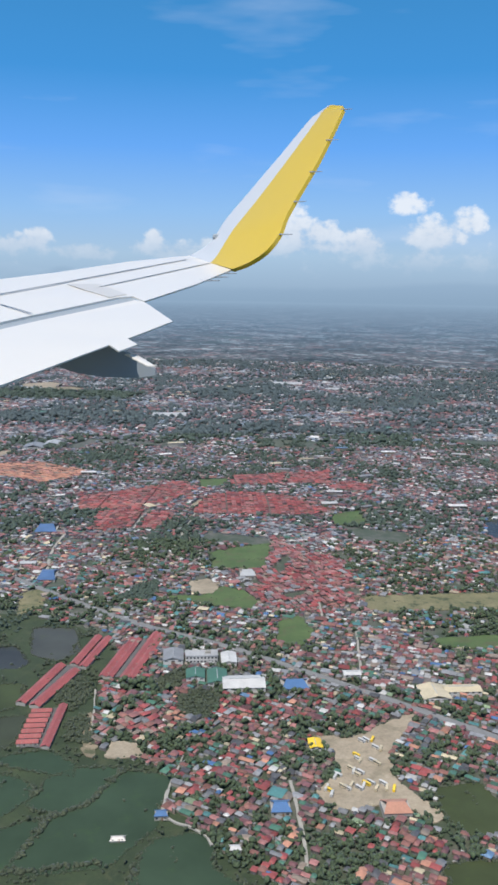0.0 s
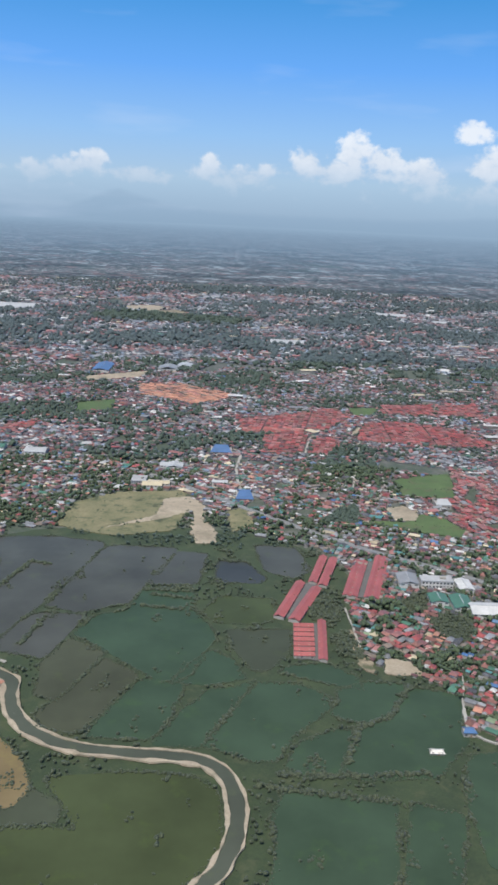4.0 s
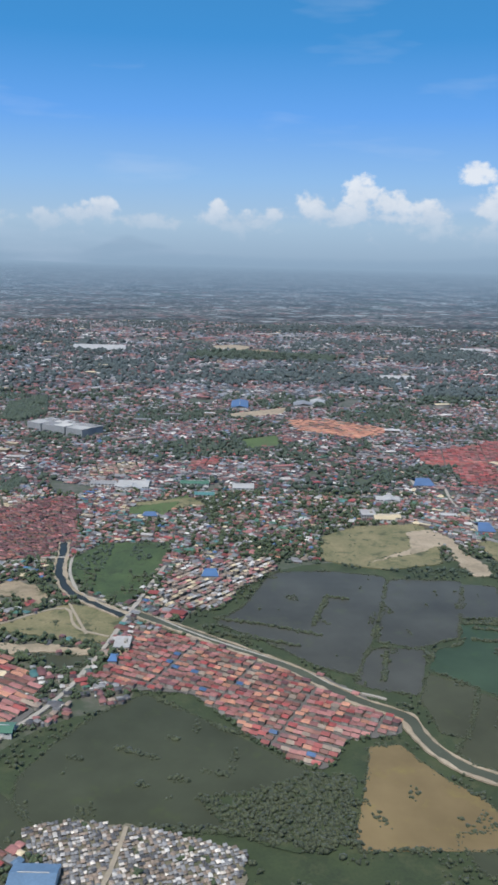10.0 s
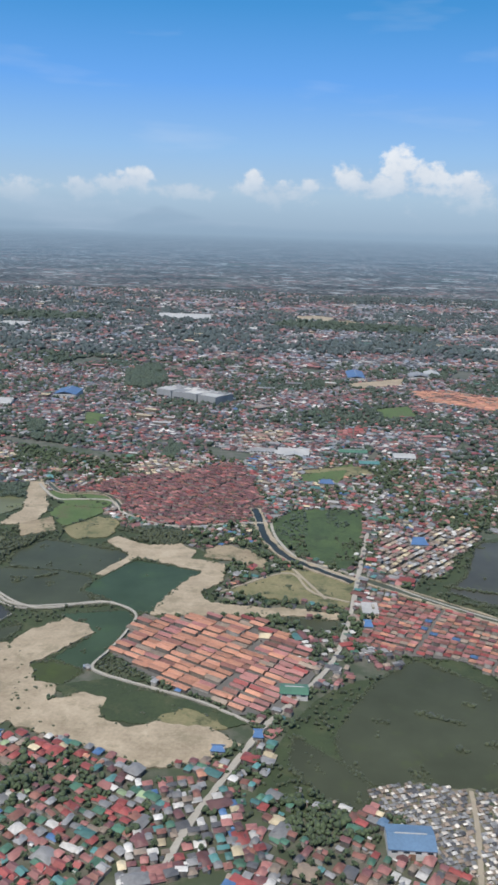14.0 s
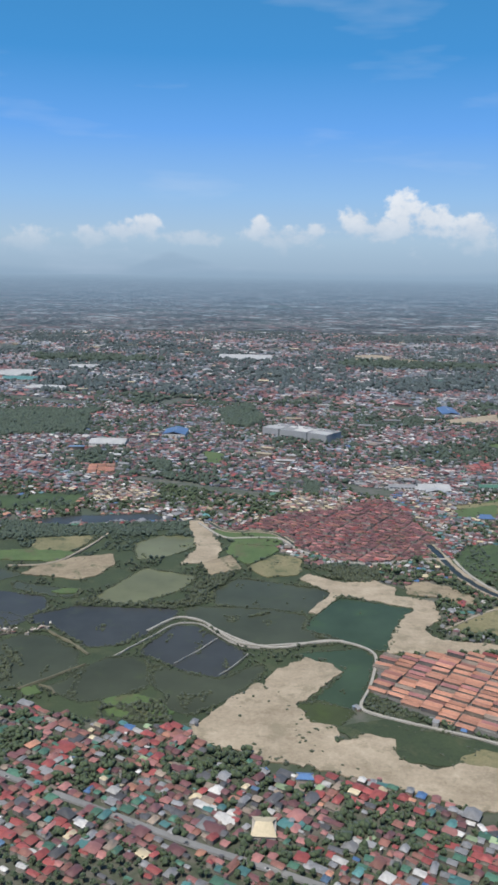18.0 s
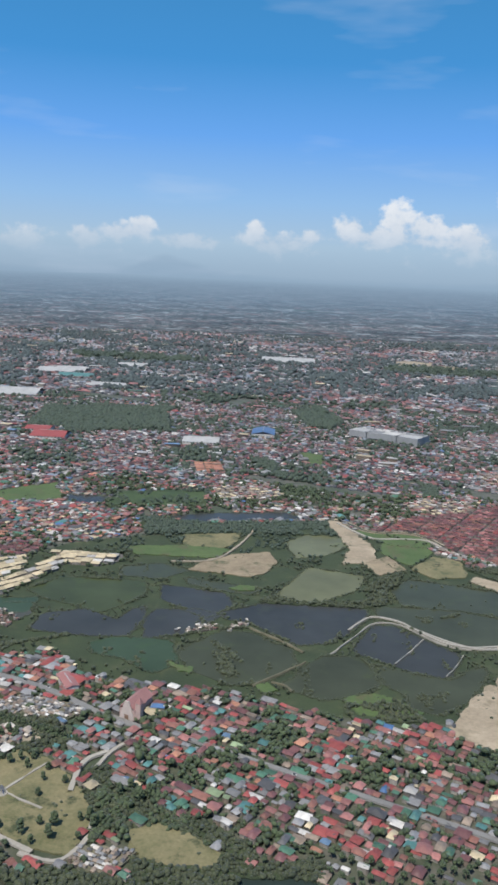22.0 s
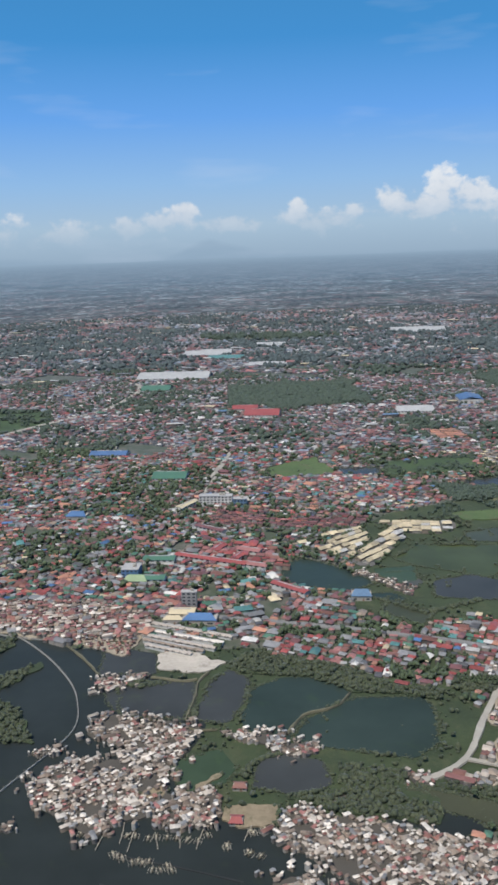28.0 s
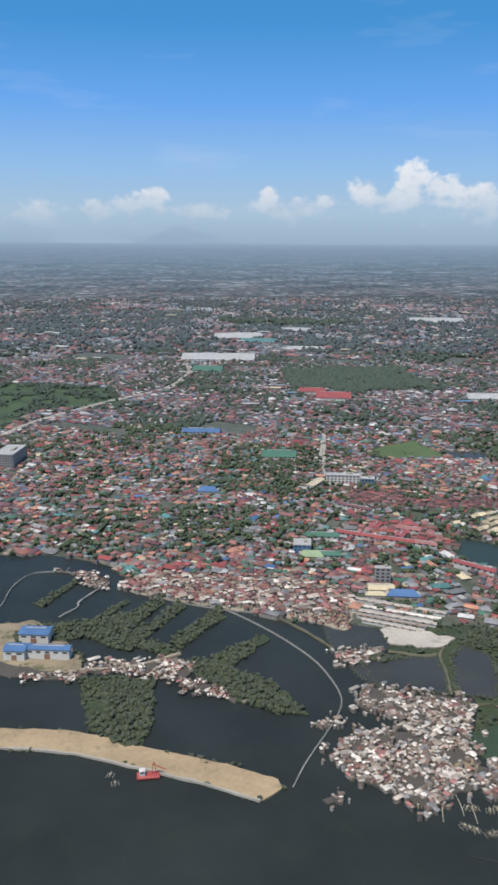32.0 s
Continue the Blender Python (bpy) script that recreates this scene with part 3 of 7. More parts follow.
bay([(-1320, 454), (-770, 497), (-738, 502), (-692, 486), (-682, 467), (-649, 447), (-614, 430), (-581, 410), (-550, 413), (-527, 401), (-526, 377), (-500, 376), (-499, 351), (-489, 336), (-498, 304), (-493, 281), (-478, 272), (-451, 267), (-412, 264), (-496, 90), (-856, 66), (-1678, 426)])
pond("grey", [(218, 584), (241, 656), (288, 661), (334, 652), (318, 580), (305, 533), (289, 482), (265, 496), (228, 534), (198, 554)], 1.9)
pond("grey", [(337, 646), (395, 646), (385, 598), (375, 568), (367, 541), (336, 524), (311, 531), (322, 580)], 1.9)
pond("grey", [(396, 638), (421, 636), (415, 580), (410, 575), (379, 573), (384, 593)], 1.9)
pond("grey", [(309, 520), (341, 519), (325, 460), (301, 466), (289, 472), (301, 509)], 1.9)
pond("green", [(376, 564), (413, 568), (414, 535), (432, 496), (416, 442), (400, 439), (388, 450), (364, 472), (339, 492), (349, 519), (369, 528)], 1.9)
pond("brown", [(337, 485), (361, 469), (353, 443), (342, 414), (330, 419), (329, 442), (326, 454)], 1.9)
pond("brown", [(364, 462), (386, 444), (372, 408), (361, 383), (341, 387), (335, 399), (347, 417), (357, 443)], 1.9)
pond("green", [(390, 439), (415, 434), (407, 394), (399, 380), (366, 381), (379, 413)], 1.9)
pond("green", [(432, 430), (446, 433), (458, 442), (437, 396), (427, 375), (403, 375), (415, 403)], 1.9)
pond("green", [(461, 439), (485, 439), (501, 426), (503, 418), (488, 400), (480, 391), (467, 366), (457, 365), (440, 373), (430, 376), (444, 405)], 1.9)
pond("green", [(430, 477), (444, 464), (451, 444), (430, 436), (408, 438), (421, 462)], 1.9)
pond("moss", [(441, 505), (484, 509), (480, 478), (466, 455), (457, 455), (445, 482)], 1.9)
pond("algae", [(433, 556), (471, 555), (473, 524), (461, 516), (433, 516), (423, 528)], 1.9)
pond("slate", [(430, 621), (453, 621), (468, 590), (463, 583), (430, 582)], 1.9)
pond("grey", [(461, 659), (495, 656), (505, 610), (490, 594), (469, 606)], 1.9)
pond("green", [(482, 460), (502, 465), (521, 450), (523, 437), (506, 442), (490, 447), (474, 453)], 1.9)
pond("green", [(528, 444), (552, 443), (540, 418), (532, 406), (517, 402), (502, 409), (509, 421), (509, 433)], 1.9)
pond("green", [(554, 440), (584, 433), (574, 403), (574, 388), (551, 357), (518, 353), (501, 354), (513, 388), (520, 397), (537, 406)], 1.9)
pond("green", [(505, 393), (513, 394), (500, 356), (483, 353), (474, 361), (483, 381)], 1.9)
pond("green", [(472, 340), (526, 337), (517, 282), (463, 279), (468, 301), (466, 323)], 1.9)
pond("green", [(534, 335), (558, 328), (544, 283), (521, 282)], 1.9)
pond("algae", [(376, 310), (368, 325), (353, 345), (398, 351), (426, 349), (438, 337), (440, 300), (423, 277), (335, 272), (327, 300), (343, 308)], 1.9)
pond("moss", [(318, 332), (347, 336), (364, 325), (364, 315), (339, 312), (325, 307)], 1.9)
pond("moss", [(-125, 591), (-110, 619), (-39, 600), (-38, 588), (-55, 555), (-83, 562), (-121, 564)], 1.9)
pond("green", [(-31, 586), (-2, 575), (18, 568), (5, 546), (-8, 497), (-24, 504), (-41, 511), (-59, 527), (-50, 550)], 1.9)
pond("moss", [(-144, 556), (-120, 560), (-82, 557), (-58, 549), (-61, 527), (-39, 514), (-40, 507), (-69, 501), (-86, 495), (-98, 499), (-121, 529), (-136, 532)], 1.9)
pond("green", [(-63, 490), (-24, 498), (-16, 490), (-31, 428), (-33, 425), (-54, 432), (-37, 462), (-42, 476), (-58, 484)], 1.9)
pond("algae", [(-71, 421), (-52, 431), (-34, 421), (-43, 406), (-60, 410)], 1.9)
pond("moss", [(-14, 386), (1, 401), (16, 402), (18, 380), (5, 367), (-14, 378)], 1.9)
pond("green", [(61, 532), (73, 545), (83, 548), (84, 530), (69, 521)], 1.9)
pond("brown", [(83, 499), (113, 498), (115, 486), (97, 485), (81, 491)], 1.9)
pond("pale", [(-212, 569), (-187, 634), (-143, 619), (-155, 588), (-182, 563), (-203, 564)], 1.9)
pond("slate", [(-250, 532), (-220, 553), (-178, 560), (-149, 551), (-151, 536), (-164, 512), (-180, 494), (-197, 489), (-228, 519), (-246, 524)], 1.9)
pond("slate", [(-161, 491), (-146, 525), (-133, 525), (-111, 501), (-97, 487), (-109, 455), (-129, 461), (-161, 483)], 1.9)
pond("moss", [(-196, 455), (-181, 474), (-160, 475), (-150, 449), (-154, 439), (-166, 428), (-185, 421), (-209, 433), (-198, 444)], 1.9)
pond("moss", [(-153, 467), (-132, 457), (-109, 450), (-87, 474), (-85, 466), (-100, 434), (-122, 412), (-138, 417), (-135, 430), (-150, 446)], 1.9)
pond("moss", [(-272, 470), (-244, 504), (-228, 501), (-203, 481), (-199, 462), (-214, 440), (-235, 432), (-258, 445)], 1.9)
pond("algae", [(-390, 556), (-371, 582), (-312, 584), (-306, 567), (-311, 550), (-330, 522), (-352, 534), (-374, 542)], 1.9)
pond("slate", [(-368, 489), (-366, 513), (-342, 525), (-317, 510), (-308, 530), (-302, 536), (-300, 512), (-306, 488), (-331, 485)], 1.9)
pond("slate", [(-298, 512), (-293, 532), (-266, 535), (-250, 528), (-264, 498), (-294, 486)], 1.9)
pond("grey", [(-405, 527), (-379, 531), (-376, 511), (-382, 501)], 1.9)
pond("slate", [(-297, 578), (-252, 569), (-241, 549), (-258, 524), (-274, 534), (-292, 553)], 1.9)
pond("green", [(-325, 474), (-309, 484), (-277, 484), (-270, 453), (-282, 440), (-301, 457), (-322, 462)], 1.9)
pond("moss", [(-332, 612), (-304, 623), (-279, 614), (-300, 592), (-331, 594)], 1.9)
pond("deep", [(-473, 369), (-457, 381), (-423, 381), (-426, 364), (-446, 348), (-454, 324), (-470, 332), (-474, 343), (-471, 358)], 1.9)
pond("deep", [(-421, 362), (-390, 364), (-386, 354), (-388, 327), (-398, 316), (-422, 320), (-449, 325), (-443, 343)], 1.9)
pond("slate", [(-494, 362), (-494, 376), (-486, 388), (-477, 380), (-476, 361), (-482, 340), (-498, 341)], 1.9)
pond("green", [(-500, 306), (-482, 316), (-475, 304), (-478, 294), (-493, 286)], 1.9)
pond("slate", [(-463, 309), (-455, 314), (-438, 309), (-434, 296), (-443, 288), (-464, 292)], 1.9)
pond("deep", [(-467, 542), (-452, 554), (-427, 534), (-405, 510), (-426, 495), (-464, 511)], 1.9)
pond("green", [(-404, 535), (-378, 540), (-379, 516), (-397, 510)], 1.9)
pond("moss", [(-398, 488), (-382, 468), (-372, 468), (-380, 448), (-402, 466)], 1.9)
pond("moss", [(137, 428), (160, 451), (197, 423), (225, 400), (255, 376), (267, 359), (260, 334), (214, 332), (178, 334), (143, 335), (122, 336), (110, 351), (108, 369), (120, 399)])
pond("moss", [(86, 368), (108, 347), (120, 332), (116, 317), (100, 323), (85, 346)])
pond("slate", [(-429, 816), (-387, 814), (-388, 788), (-422, 789)])
pond("slate", [(966, 974), (1000, 987), (963, 890), (948, 913)])
pond("deep", [(-410, 493), (-394, 493), (-387, 484), (-403, 481)], 0.5)
pond("moss", [(-399, 292), (-389, 287), (-351, 279), (-313, 272), (-313, 259), (-334, 256), (-352, 273), (-389, 279)], 0.5)
pond("moss", [(-283, 597), (-244, 586), (-226, 581), (-227, 569), (-242, 570), (-277, 582)], 0.5)
pond("pale", [(-206, 695), (-183, 728), (-152, 714), (-147, 700), (-173, 665), (-196, 655), (-200, 667)], 0.5)
pond("slate", [(-325, 753), (-282, 774), (-206, 791), (-189, 775), (-236, 754), (-299, 744)], 0.5)
pond("slate", [(-559, 413), (-557, 420), (-543, 410), (-528, 406), (-527, 394), (-524, 385), (-532, 381), (-541, 383), (-552, 381), (-555, 384)], 0.5)
pond("slate", [(-544, 358), (-546, 372), (-537, 375), (-525, 374), (-508, 377), (-503, 376), (-501, 360), (-502, 340), (-510, 341), (-532, 343), (-541, 352)], 0.5)
pond("brown", [(-422, 300), (-406, 301), (-404, 296), (-413, 293), (-424, 293)], 0.5)
pond("bay", [(-423, 296), (-397, 293), (-379, 289), (-373, 270), (-383, 265), (-409, 264)], 0.5)
pond("brown", [(-382, 289), (-358, 286), (-338, 281), (-318, 276), (-310, 268), (-259, 268), (-261, 242), (-306, 236), (-323, 255), (-353, 269), (-376, 271)], 0.5)
pond("deep", [(-264, 270), (-227, 281), (-190, 284), (-198, 250), (-264, 241)], 0.5)
pond("green", [(569, 367), (576, 376), (601, 381), (605, 368), (604, 353), (611, 344), (626, 336), (660, 328), (647, 291), (561, 292), (562, 342)], 0.5)
pond("silt", [(287, 402), (304, 405), (320, 377), (336, 361), (347, 338), (342, 323), (269, 321), (284, 381)], 0.5)
pond("algae", [(735, 413), (764, 418), (768, 399), (791, 393), (781, 368), (741, 370), (733, 390)], 0.5)
pond("algae", [(722, 348), (750, 351), (770, 342), (754, 305), (707, 308)], 0.5)
pond("slate", [(-542, 369), (-523, 372), (-502, 377), (-499, 343), (-503, 341), (-532, 342)], 0.5)
district("red", [(442, 1113), (538, 1165), (582, 1202), (602, 1152), (561, 1070), (526, 1041), (482, 1045), (449, 1037)], -9)
district("red", [(476, 1019), (497, 1042), (541, 1040), (523, 955), (489, 942), (475, 973)], -9)
district("red", [(529, 948), (540, 1009), (568, 1033), (569, 987), (550, 951)], -9)
district("red", [(595, 1026), (619, 1111), (658, 1134), (734, 1108), (760, 1052), (786, 1033), (742, 1005), (670, 1010), (602, 1019)], -1)
district("red", [(648, 1185), (664, 1237), (744, 1252), (729, 1182), (664, 1177)], 5)
district("red", [(735, 1183), (753, 1254), (816, 1266), (799, 1176)], 5)
district("red", [(796, 1165), (828, 1192), (863, 1170), (850, 1134), (798, 1142)], 5)
open_land("grass", [(609, 1215), (653, 1223), (643, 1177), (616, 1161), (608, 1178)])
open_land("sand", [(588, 1051), (610, 1100), (613, 1079), (598, 1052)])
road("concrete", 2.4, [(570, 1119), (537, 1034), (525, 953)])
road("concrete", 2.0, [(748, 1257), (731, 1178)])
road("concrete", 1.8, [(605, 881), (604, 845), (598, 814), (577, 778)])
district("rose", [(688, 920), (756, 816), (757, 717), (710, 671), (642, 719), (675, 847)], -72)
district("maroon", [(-130, 740), (-85, 790), (-14, 837), (33, 863), (67, 708), (25, 665), (-27, 661), (-72, 704)], -28)
district("orange", [(278, 1328), (352, 1339), (445, 1261), (379, 1196), (296, 1250)])
district("pale", [(150, 579), (160, 666), (239, 685), (245, 662), (217, 622), (198, 578)], 50)
district("pink", [(-682, 449), (-669, 471), (-583, 476), (-538, 449), (-544, 401), (-580, 416), (-614, 425), (-658, 438)])
district("rose", [(-546, 573), (-479, 583), (-462, 532), (-519, 545)], -10)
district("maroon", [(-547, 672), (-472, 644), (-403, 647), (-412, 621), (-470, 619)], -15)
district("cream", [(-463, 587), (-410, 626), (-408, 617), (-460, 582)], 30)
district("cream", [(-445, 573), (-432, 600), (-410, 612), (-406, 601), (-421, 557), (-441, 565)], 46)
district("cream", [(-420, 550), (-392, 612), (-379, 625), (-378, 606), (-405, 539), (-415, 542)], 54)
district("cream", [(-402, 637), (-337, 641), (-337, 623), (-354, 609), (-374, 611), (-383, 627)], -3)
district("shanty", [(-678, 356), (-655, 359), (-630, 363), (-621, 353), (-627, 341), (-653, 347), (-673, 346)])
district("shanty", [(-630, 345), (-611, 340), (-598, 330), (-598, 324), (-612, 330), (-626, 337)])
district("shanty", [(-726, 472), (-701, 470), (-687, 456), (-688, 443), (-699, 450), (-706, 464)])
district("shanty", [(-730, 358), (-713, 353), (-697, 348), (-674, 343), (-675, 337), (-696, 338), (-723, 340)])
district("rose", [(542, 487), (556, 521), (570, 505), (579, 484), (564, 477)], 40)
district("shanty", [(-271, 497), (-261, 505), (-250, 512), (-249, 505), (-260, 498), (-269, 493)])
district("shanty", [(-242, 511), (-231, 518), (-230, 512), (-240, 506)])
district("shanty", [(-545, 326), (-541, 344), (-531, 342), (-520, 337), (-509, 339), (-493, 334), (-492, 327), (-495, 313), (-501, 301), (-500, 286), (-489, 284), (-488, 276), (-497, 273), (-510, 267), (-523, 255), (-535, 265), (-555, 278), (-558, 286), (-554, 300), (-543, 307), (-526, 307), (-523, 315), (-540, 321)])
district("shanty", [(-486, 332), (-475, 330), (-462, 330), (-454, 329), (-454, 323), (-441, 324), (-436, 319), (-445, 311), (-454, 314), (-464, 321), (-477, 324)])
district("shanty", [(-554, 377), (-543, 377), (-527, 384), (-527, 378), (-539, 371), (-545, 363), (-551, 366)])
district("shanty", [(-453, 275), (-444, 283), (-433, 275), (-420, 273), (-398, 266), (-372, 262), (-378, 239), (-404, 236), (-423, 239), (-432, 242), (-435, 251), (-445, 252), (-452, 259)])
district("shanty", [(-489, 288), (-480, 289), (-475, 282), (-476, 269), (-483, 264), (-492, 262), (-501, 264), (-497, 272), (-488, 276)])
district("shanty", [(-454, 239), (-446, 243), (-438, 244), (-438, 232), (-447, 229), (-454, 232)])
district("shanty", [(-434, 288), (-428, 291), (-425, 285), (-433, 281)])
district("shanty", [(-403, 304), (-395, 303), (-390, 294), (-399, 294)])
district("shanty", [(-425, 287), (-419, 290), (-418, 284), (-425, 281)])
district("shanty", [(-563, 260), (-556, 264), (-554, 260), (-561, 256)])
district("shanty", [(-564, 308), (-558, 316), (-555, 312), (-559, 306)])
district("tomb", [(118, 329), (138, 336), (170, 334), (222, 318), (219, 292), (189, 273), (162, 274), (143, 287), (127, 311)])
district("shanty", [(-418, 527), (-413, 530), (-381, 496), (-383, 487)])
district("pale", [(-90, 832), (-61, 868), (-8, 851), (-21, 818), (-56, 804)], 20)
district("pale", [(-288, 869), (-230, 888), (-206, 855), (-225, 826), (-272, 825)], 30)
district("orange", [(-324, 989), (-287, 993), (-277, 949), (-312, 940)], 10)
district("red", [(146, 1035), (179, 1058), (178, 1014), (145, 995)], -5)
district("pale", [(23, 999), (89, 1028), (82, 963), (24, 943)], 15)
open_land("drygrass", [(284, 686), (287, 747), (325, 785), (392, 797), (399, 747), (390, 686), (337, 667)])
open_land("drygrass", [(36, 534), (86, 582), (133, 568), (124, 518), (89, 524), (59, 531)])
open_land("grass", [(-496, 810), (-443, 837), (-427, 792), (-486, 779)])
open_land("grass", [(617, 864), (686, 894), (671, 804), (616, 806)])
open_land("grass", [(777, 1013), (817, 1032), (812, 965), (768, 964)])
open_land("drygrass", [(755, 722), (935, 729), (917, 686), (752, 683)])
open_land("grass", [(669, 664), (690, 678), (698, 641), (686, 613), (664, 619)])
open_land("grass", [(797, 623), (893, 631), (879, 599), (797, 605)])
open_land("heath", [(716, 1547), (819, 1578), (804, 1472), (715, 1466)])
open_land("grass", [(99, 828), (154, 885), (157, 843), (120, 811)])
open_land("mud", [(-745, 335), (-748, 386), (-717, 402), (-701, 389), (-682, 365), (-675, 349), (-698, 342)])
open_land("drygrass", [(94, 846), (160, 874), (172, 847), (131, 819)])
open_land("drygrass", [(434, 743), (456, 753), (461, 708), (440, 685)])
open_land("grass", [(206, 1178), (259, 1212), (267, 1137), (216, 1124)])
open_land("sand", [(1449, 3506), (1836, 4249), (1831, 3729), (1529, 3346)])
open_land("heath", [(1302, 5994), (1666, 7044), (2331, 8124), (1613, 5664)])
open_land("mud", [(125, 2351), (256, 2425), (297, 2358), (179, 2226)])
open_land("grass", [(-502, 816), (-451, 864), (-444, 814), (-494, 783)])
open_land("sand", [(-171, 771), (-154, 769), (-129, 693), (-132, 655), (-161, 645), (-151, 688), (-160, 728)])
open_land("drygrass", [(-357, 312), (-348, 329), (-332, 353), (-313, 345), (-299, 330), (-283, 310), (-291, 282), (-307, 286), (-317, 292), (-335, 302), (-351, 306)])
open_land("spit", [(-822, 290), (-698, 297), (-670, 298), (-644, 292), (-634, 288), (-600, 279), (-579, 271), (-577, 265), (-585, 257), (-611, 268), (-652, 280), (-667, 283), (-693, 283), (-812, 276)])
open_land("sand", [(541, 454), (543, 473), (559, 472), (564, 454)])
open_land("mud", [(522, 508), (526, 512), (531, 483), (536, 454), (526, 457)])
open_land("grass", [(568, 728), (604, 730), (625, 753), (647, 739), (658, 711), (650, 691), (602, 709)])
open_land("sand", [(592, 767), (609, 776), (624, 761), (615, 734), (594, 733)])
open_land("grass", [(-247, 578), (-238, 587), (-225, 584), (-230, 576), (-242, 574)])
open_land("grass", [(-173, 423), (-154, 431), (-142, 424), (-131, 411), (-144, 402), (-167, 405)])
open_land("mud", [(-282, 612), (-269, 640), (-247, 655), (-220, 665), (-212, 644), (-221, 614), (-233, 604), (-260, 609)])
open_land("drygrass", [(-298, 722), (-245, 726), (-248, 685), (-258, 669), (-292, 669)])
open_land("grass", [(-338, 662), (-292, 672), (-249, 668), (-264, 643), (-329, 643)])
open_land("grass", [(-123, 704), (-75, 729), (-81, 684), (-104, 649), (-125, 680)])
open_land("drygrass", [(-105, 642), (-82, 676), (-59, 671), (-62, 630), (-89, 623)])
open_land("grass", [(-275, 455), (-259, 449), (-259, 441), (-269, 443)])
open_land("grass", [(-222, 430), (-215, 436), (-209, 427), (-217, 423)])
open_land("mud", [(-143, 650), (-120, 673), (-109, 639), (-133, 624)])
open_land("drygrass", [(19, 380), (29, 388), (45, 381), (52, 371), (32, 367), (14, 369)])
open_land("mud", [(-474, 278), (-453, 280), (-453, 270), (-466, 265), (-474, 270)])
open_land("rubble", [(-528, 404), (-521, 411), (-508, 408), (-498, 399), (-490, 396), (-497, 387), (-509, 385), (-524, 388)])
open_land("mud", [(-489, 290), (-478, 300), (-477, 298), (-487, 287)])
open_land("mud", [(-509, 286), (-500, 290), (-499, 286), (-501, 282), (-510, 281)])
open_land("drygrass", [(-267, 304), (-253, 310), (-244, 301), (-232, 291), (-250, 283), (-267, 287)])
open_land("lush", [(64, 669), (88, 717), (150, 726), (148, 674), (133, 597), (125, 583), (105, 599), (78, 632)])
open_land("lush", [(-1441, 1052), (-1020, 1189), (-945, 1197), (-842, 1156), (-803, 1048), (-902, 982), (-904, 868), (-1241, 797)])
open_land("heath", [(57, 2281), (128, 2336), (277, 2287), (476, 2248), (432, 2154), (181, 2143), (46, 2174)])
open_land("sand", [(91, 2483), (175, 2538), (233, 2480), (199, 2388), (121, 2387)])
open_land("heath", [(-810, 2298), (-667, 2340), (-438, 2304), (-408, 2207), (-551, 2159), (-746, 2195)])
open_land("grass", [(-187, 1089), (-157, 1075), (-159, 1011), (-178, 1022)])
open_land("grass", [(95, 832), (147, 859), (134, 806), (96, 806)])
open_land("sand", [(186, 1384), (287, 1456), (271, 1380), (187, 1337)])
open_land("sand", [(-62, 624), (-56, 632), (-28, 615), (-7, 625), (10, 610), (10, 593), (36, 585), (37, 554), (28, 543), (22, 533), (27, 520), (39, 515), (61, 514), (70, 506), (58, 497), (25, 496), (-1, 496), (-8, 495), (4, 540), (20, 568), (-2, 579), (-31, 589), (-50, 553), (-56, 556), (-38, 594), (-61, 619)])
open_land("sand", [(-98, 419), (-86, 440), (-78, 465), (-58, 484), (-42, 476), (-39, 465), (-47, 450), (-59, 432), (-70, 422), (-60, 408), (-43, 403), (-43, 389), (-30, 398), (-14, 394), (-15, 378), (2, 367), (18, 375), (44, 372), (59, 359), (46, 347), (35, 340), (17, 338), (-6, 348), (-36, 359), (-64, 369), (-81, 368)])
open_land("sand", [(-122, 394), (-103, 428), (-93, 441), (-86, 448), (-68, 433), (-54, 400), (-60, 364), (-75, 373), (-97, 377), (-114, 384)])
open_land("mud", [(19, 611), (30, 625), (52, 615), (68, 593), (63, 576), (44, 591), (20, 596)])
open_land("sand", [(43, 510), (84, 514), (121, 507), (116, 500), (84, 504), (69, 498), (43, 496)])
open_land("sand", [(373, 769), (396, 779), (415, 756), (415, 717), (427, 683), (427, 658), (410, 657), (404, 682), (404, 731), (391, 730), (379, 715), (337, 691), (326, 683), (369, 721)])
open_land("sand", [(669, 473), (704, 472), (714, 482), (741, 499), (749, 499), (729, 467), (717, 448), (714, 423), (728, 400), (733, 385), (726, 380), (709, 401), (688, 395), (672, 395), (666, 414), (682, 431), (683, 456)])
open_land("lush", [(-383, 835), (-284, 868), (-292, 798), (-381, 784)])
thicket([(-45, 402), (-15, 407), (22, 398), (66, 380), (54, 372), (15, 372), (-14, 375)])
thicket([(-174, 415), (-141, 422), (-130, 402), (-169, 398)])
thicket([(-604, 1346), (-395, 1399), (-436, 1194), (-583, 1180)])
thicket([(-549, 1226), (-439, 1302), (-417, 1204), (-512, 1139)])
thicket([(158, 333), (260, 334), (275, 324), (188, 331)])
thicket([(-374, 379), (-351, 392), (-309, 366), (-309, 358), (-334, 365), (-370, 373)])
thicket([(-353, 370), (-341, 375), (-333, 361), (-344, 351)])
thicket([(-297, 340), (-287, 344), (-277, 326), (-278, 296), (-284, 291), (-282, 310)])
thicket([(-368, 262), (-350, 275), (-324, 264), (-333, 250), (-364, 246)])
thicket([(-625, 364), (-611, 364), (-592, 346), (-576, 327), (-579, 316), (-592, 323), (-608, 336), (-622, 353)])
thicket([(-639, 382), (-617, 426), (-614, 419), (-632, 375)])
thicket([(-616, 366), (-589, 394), (-587, 388), (-607, 361)])
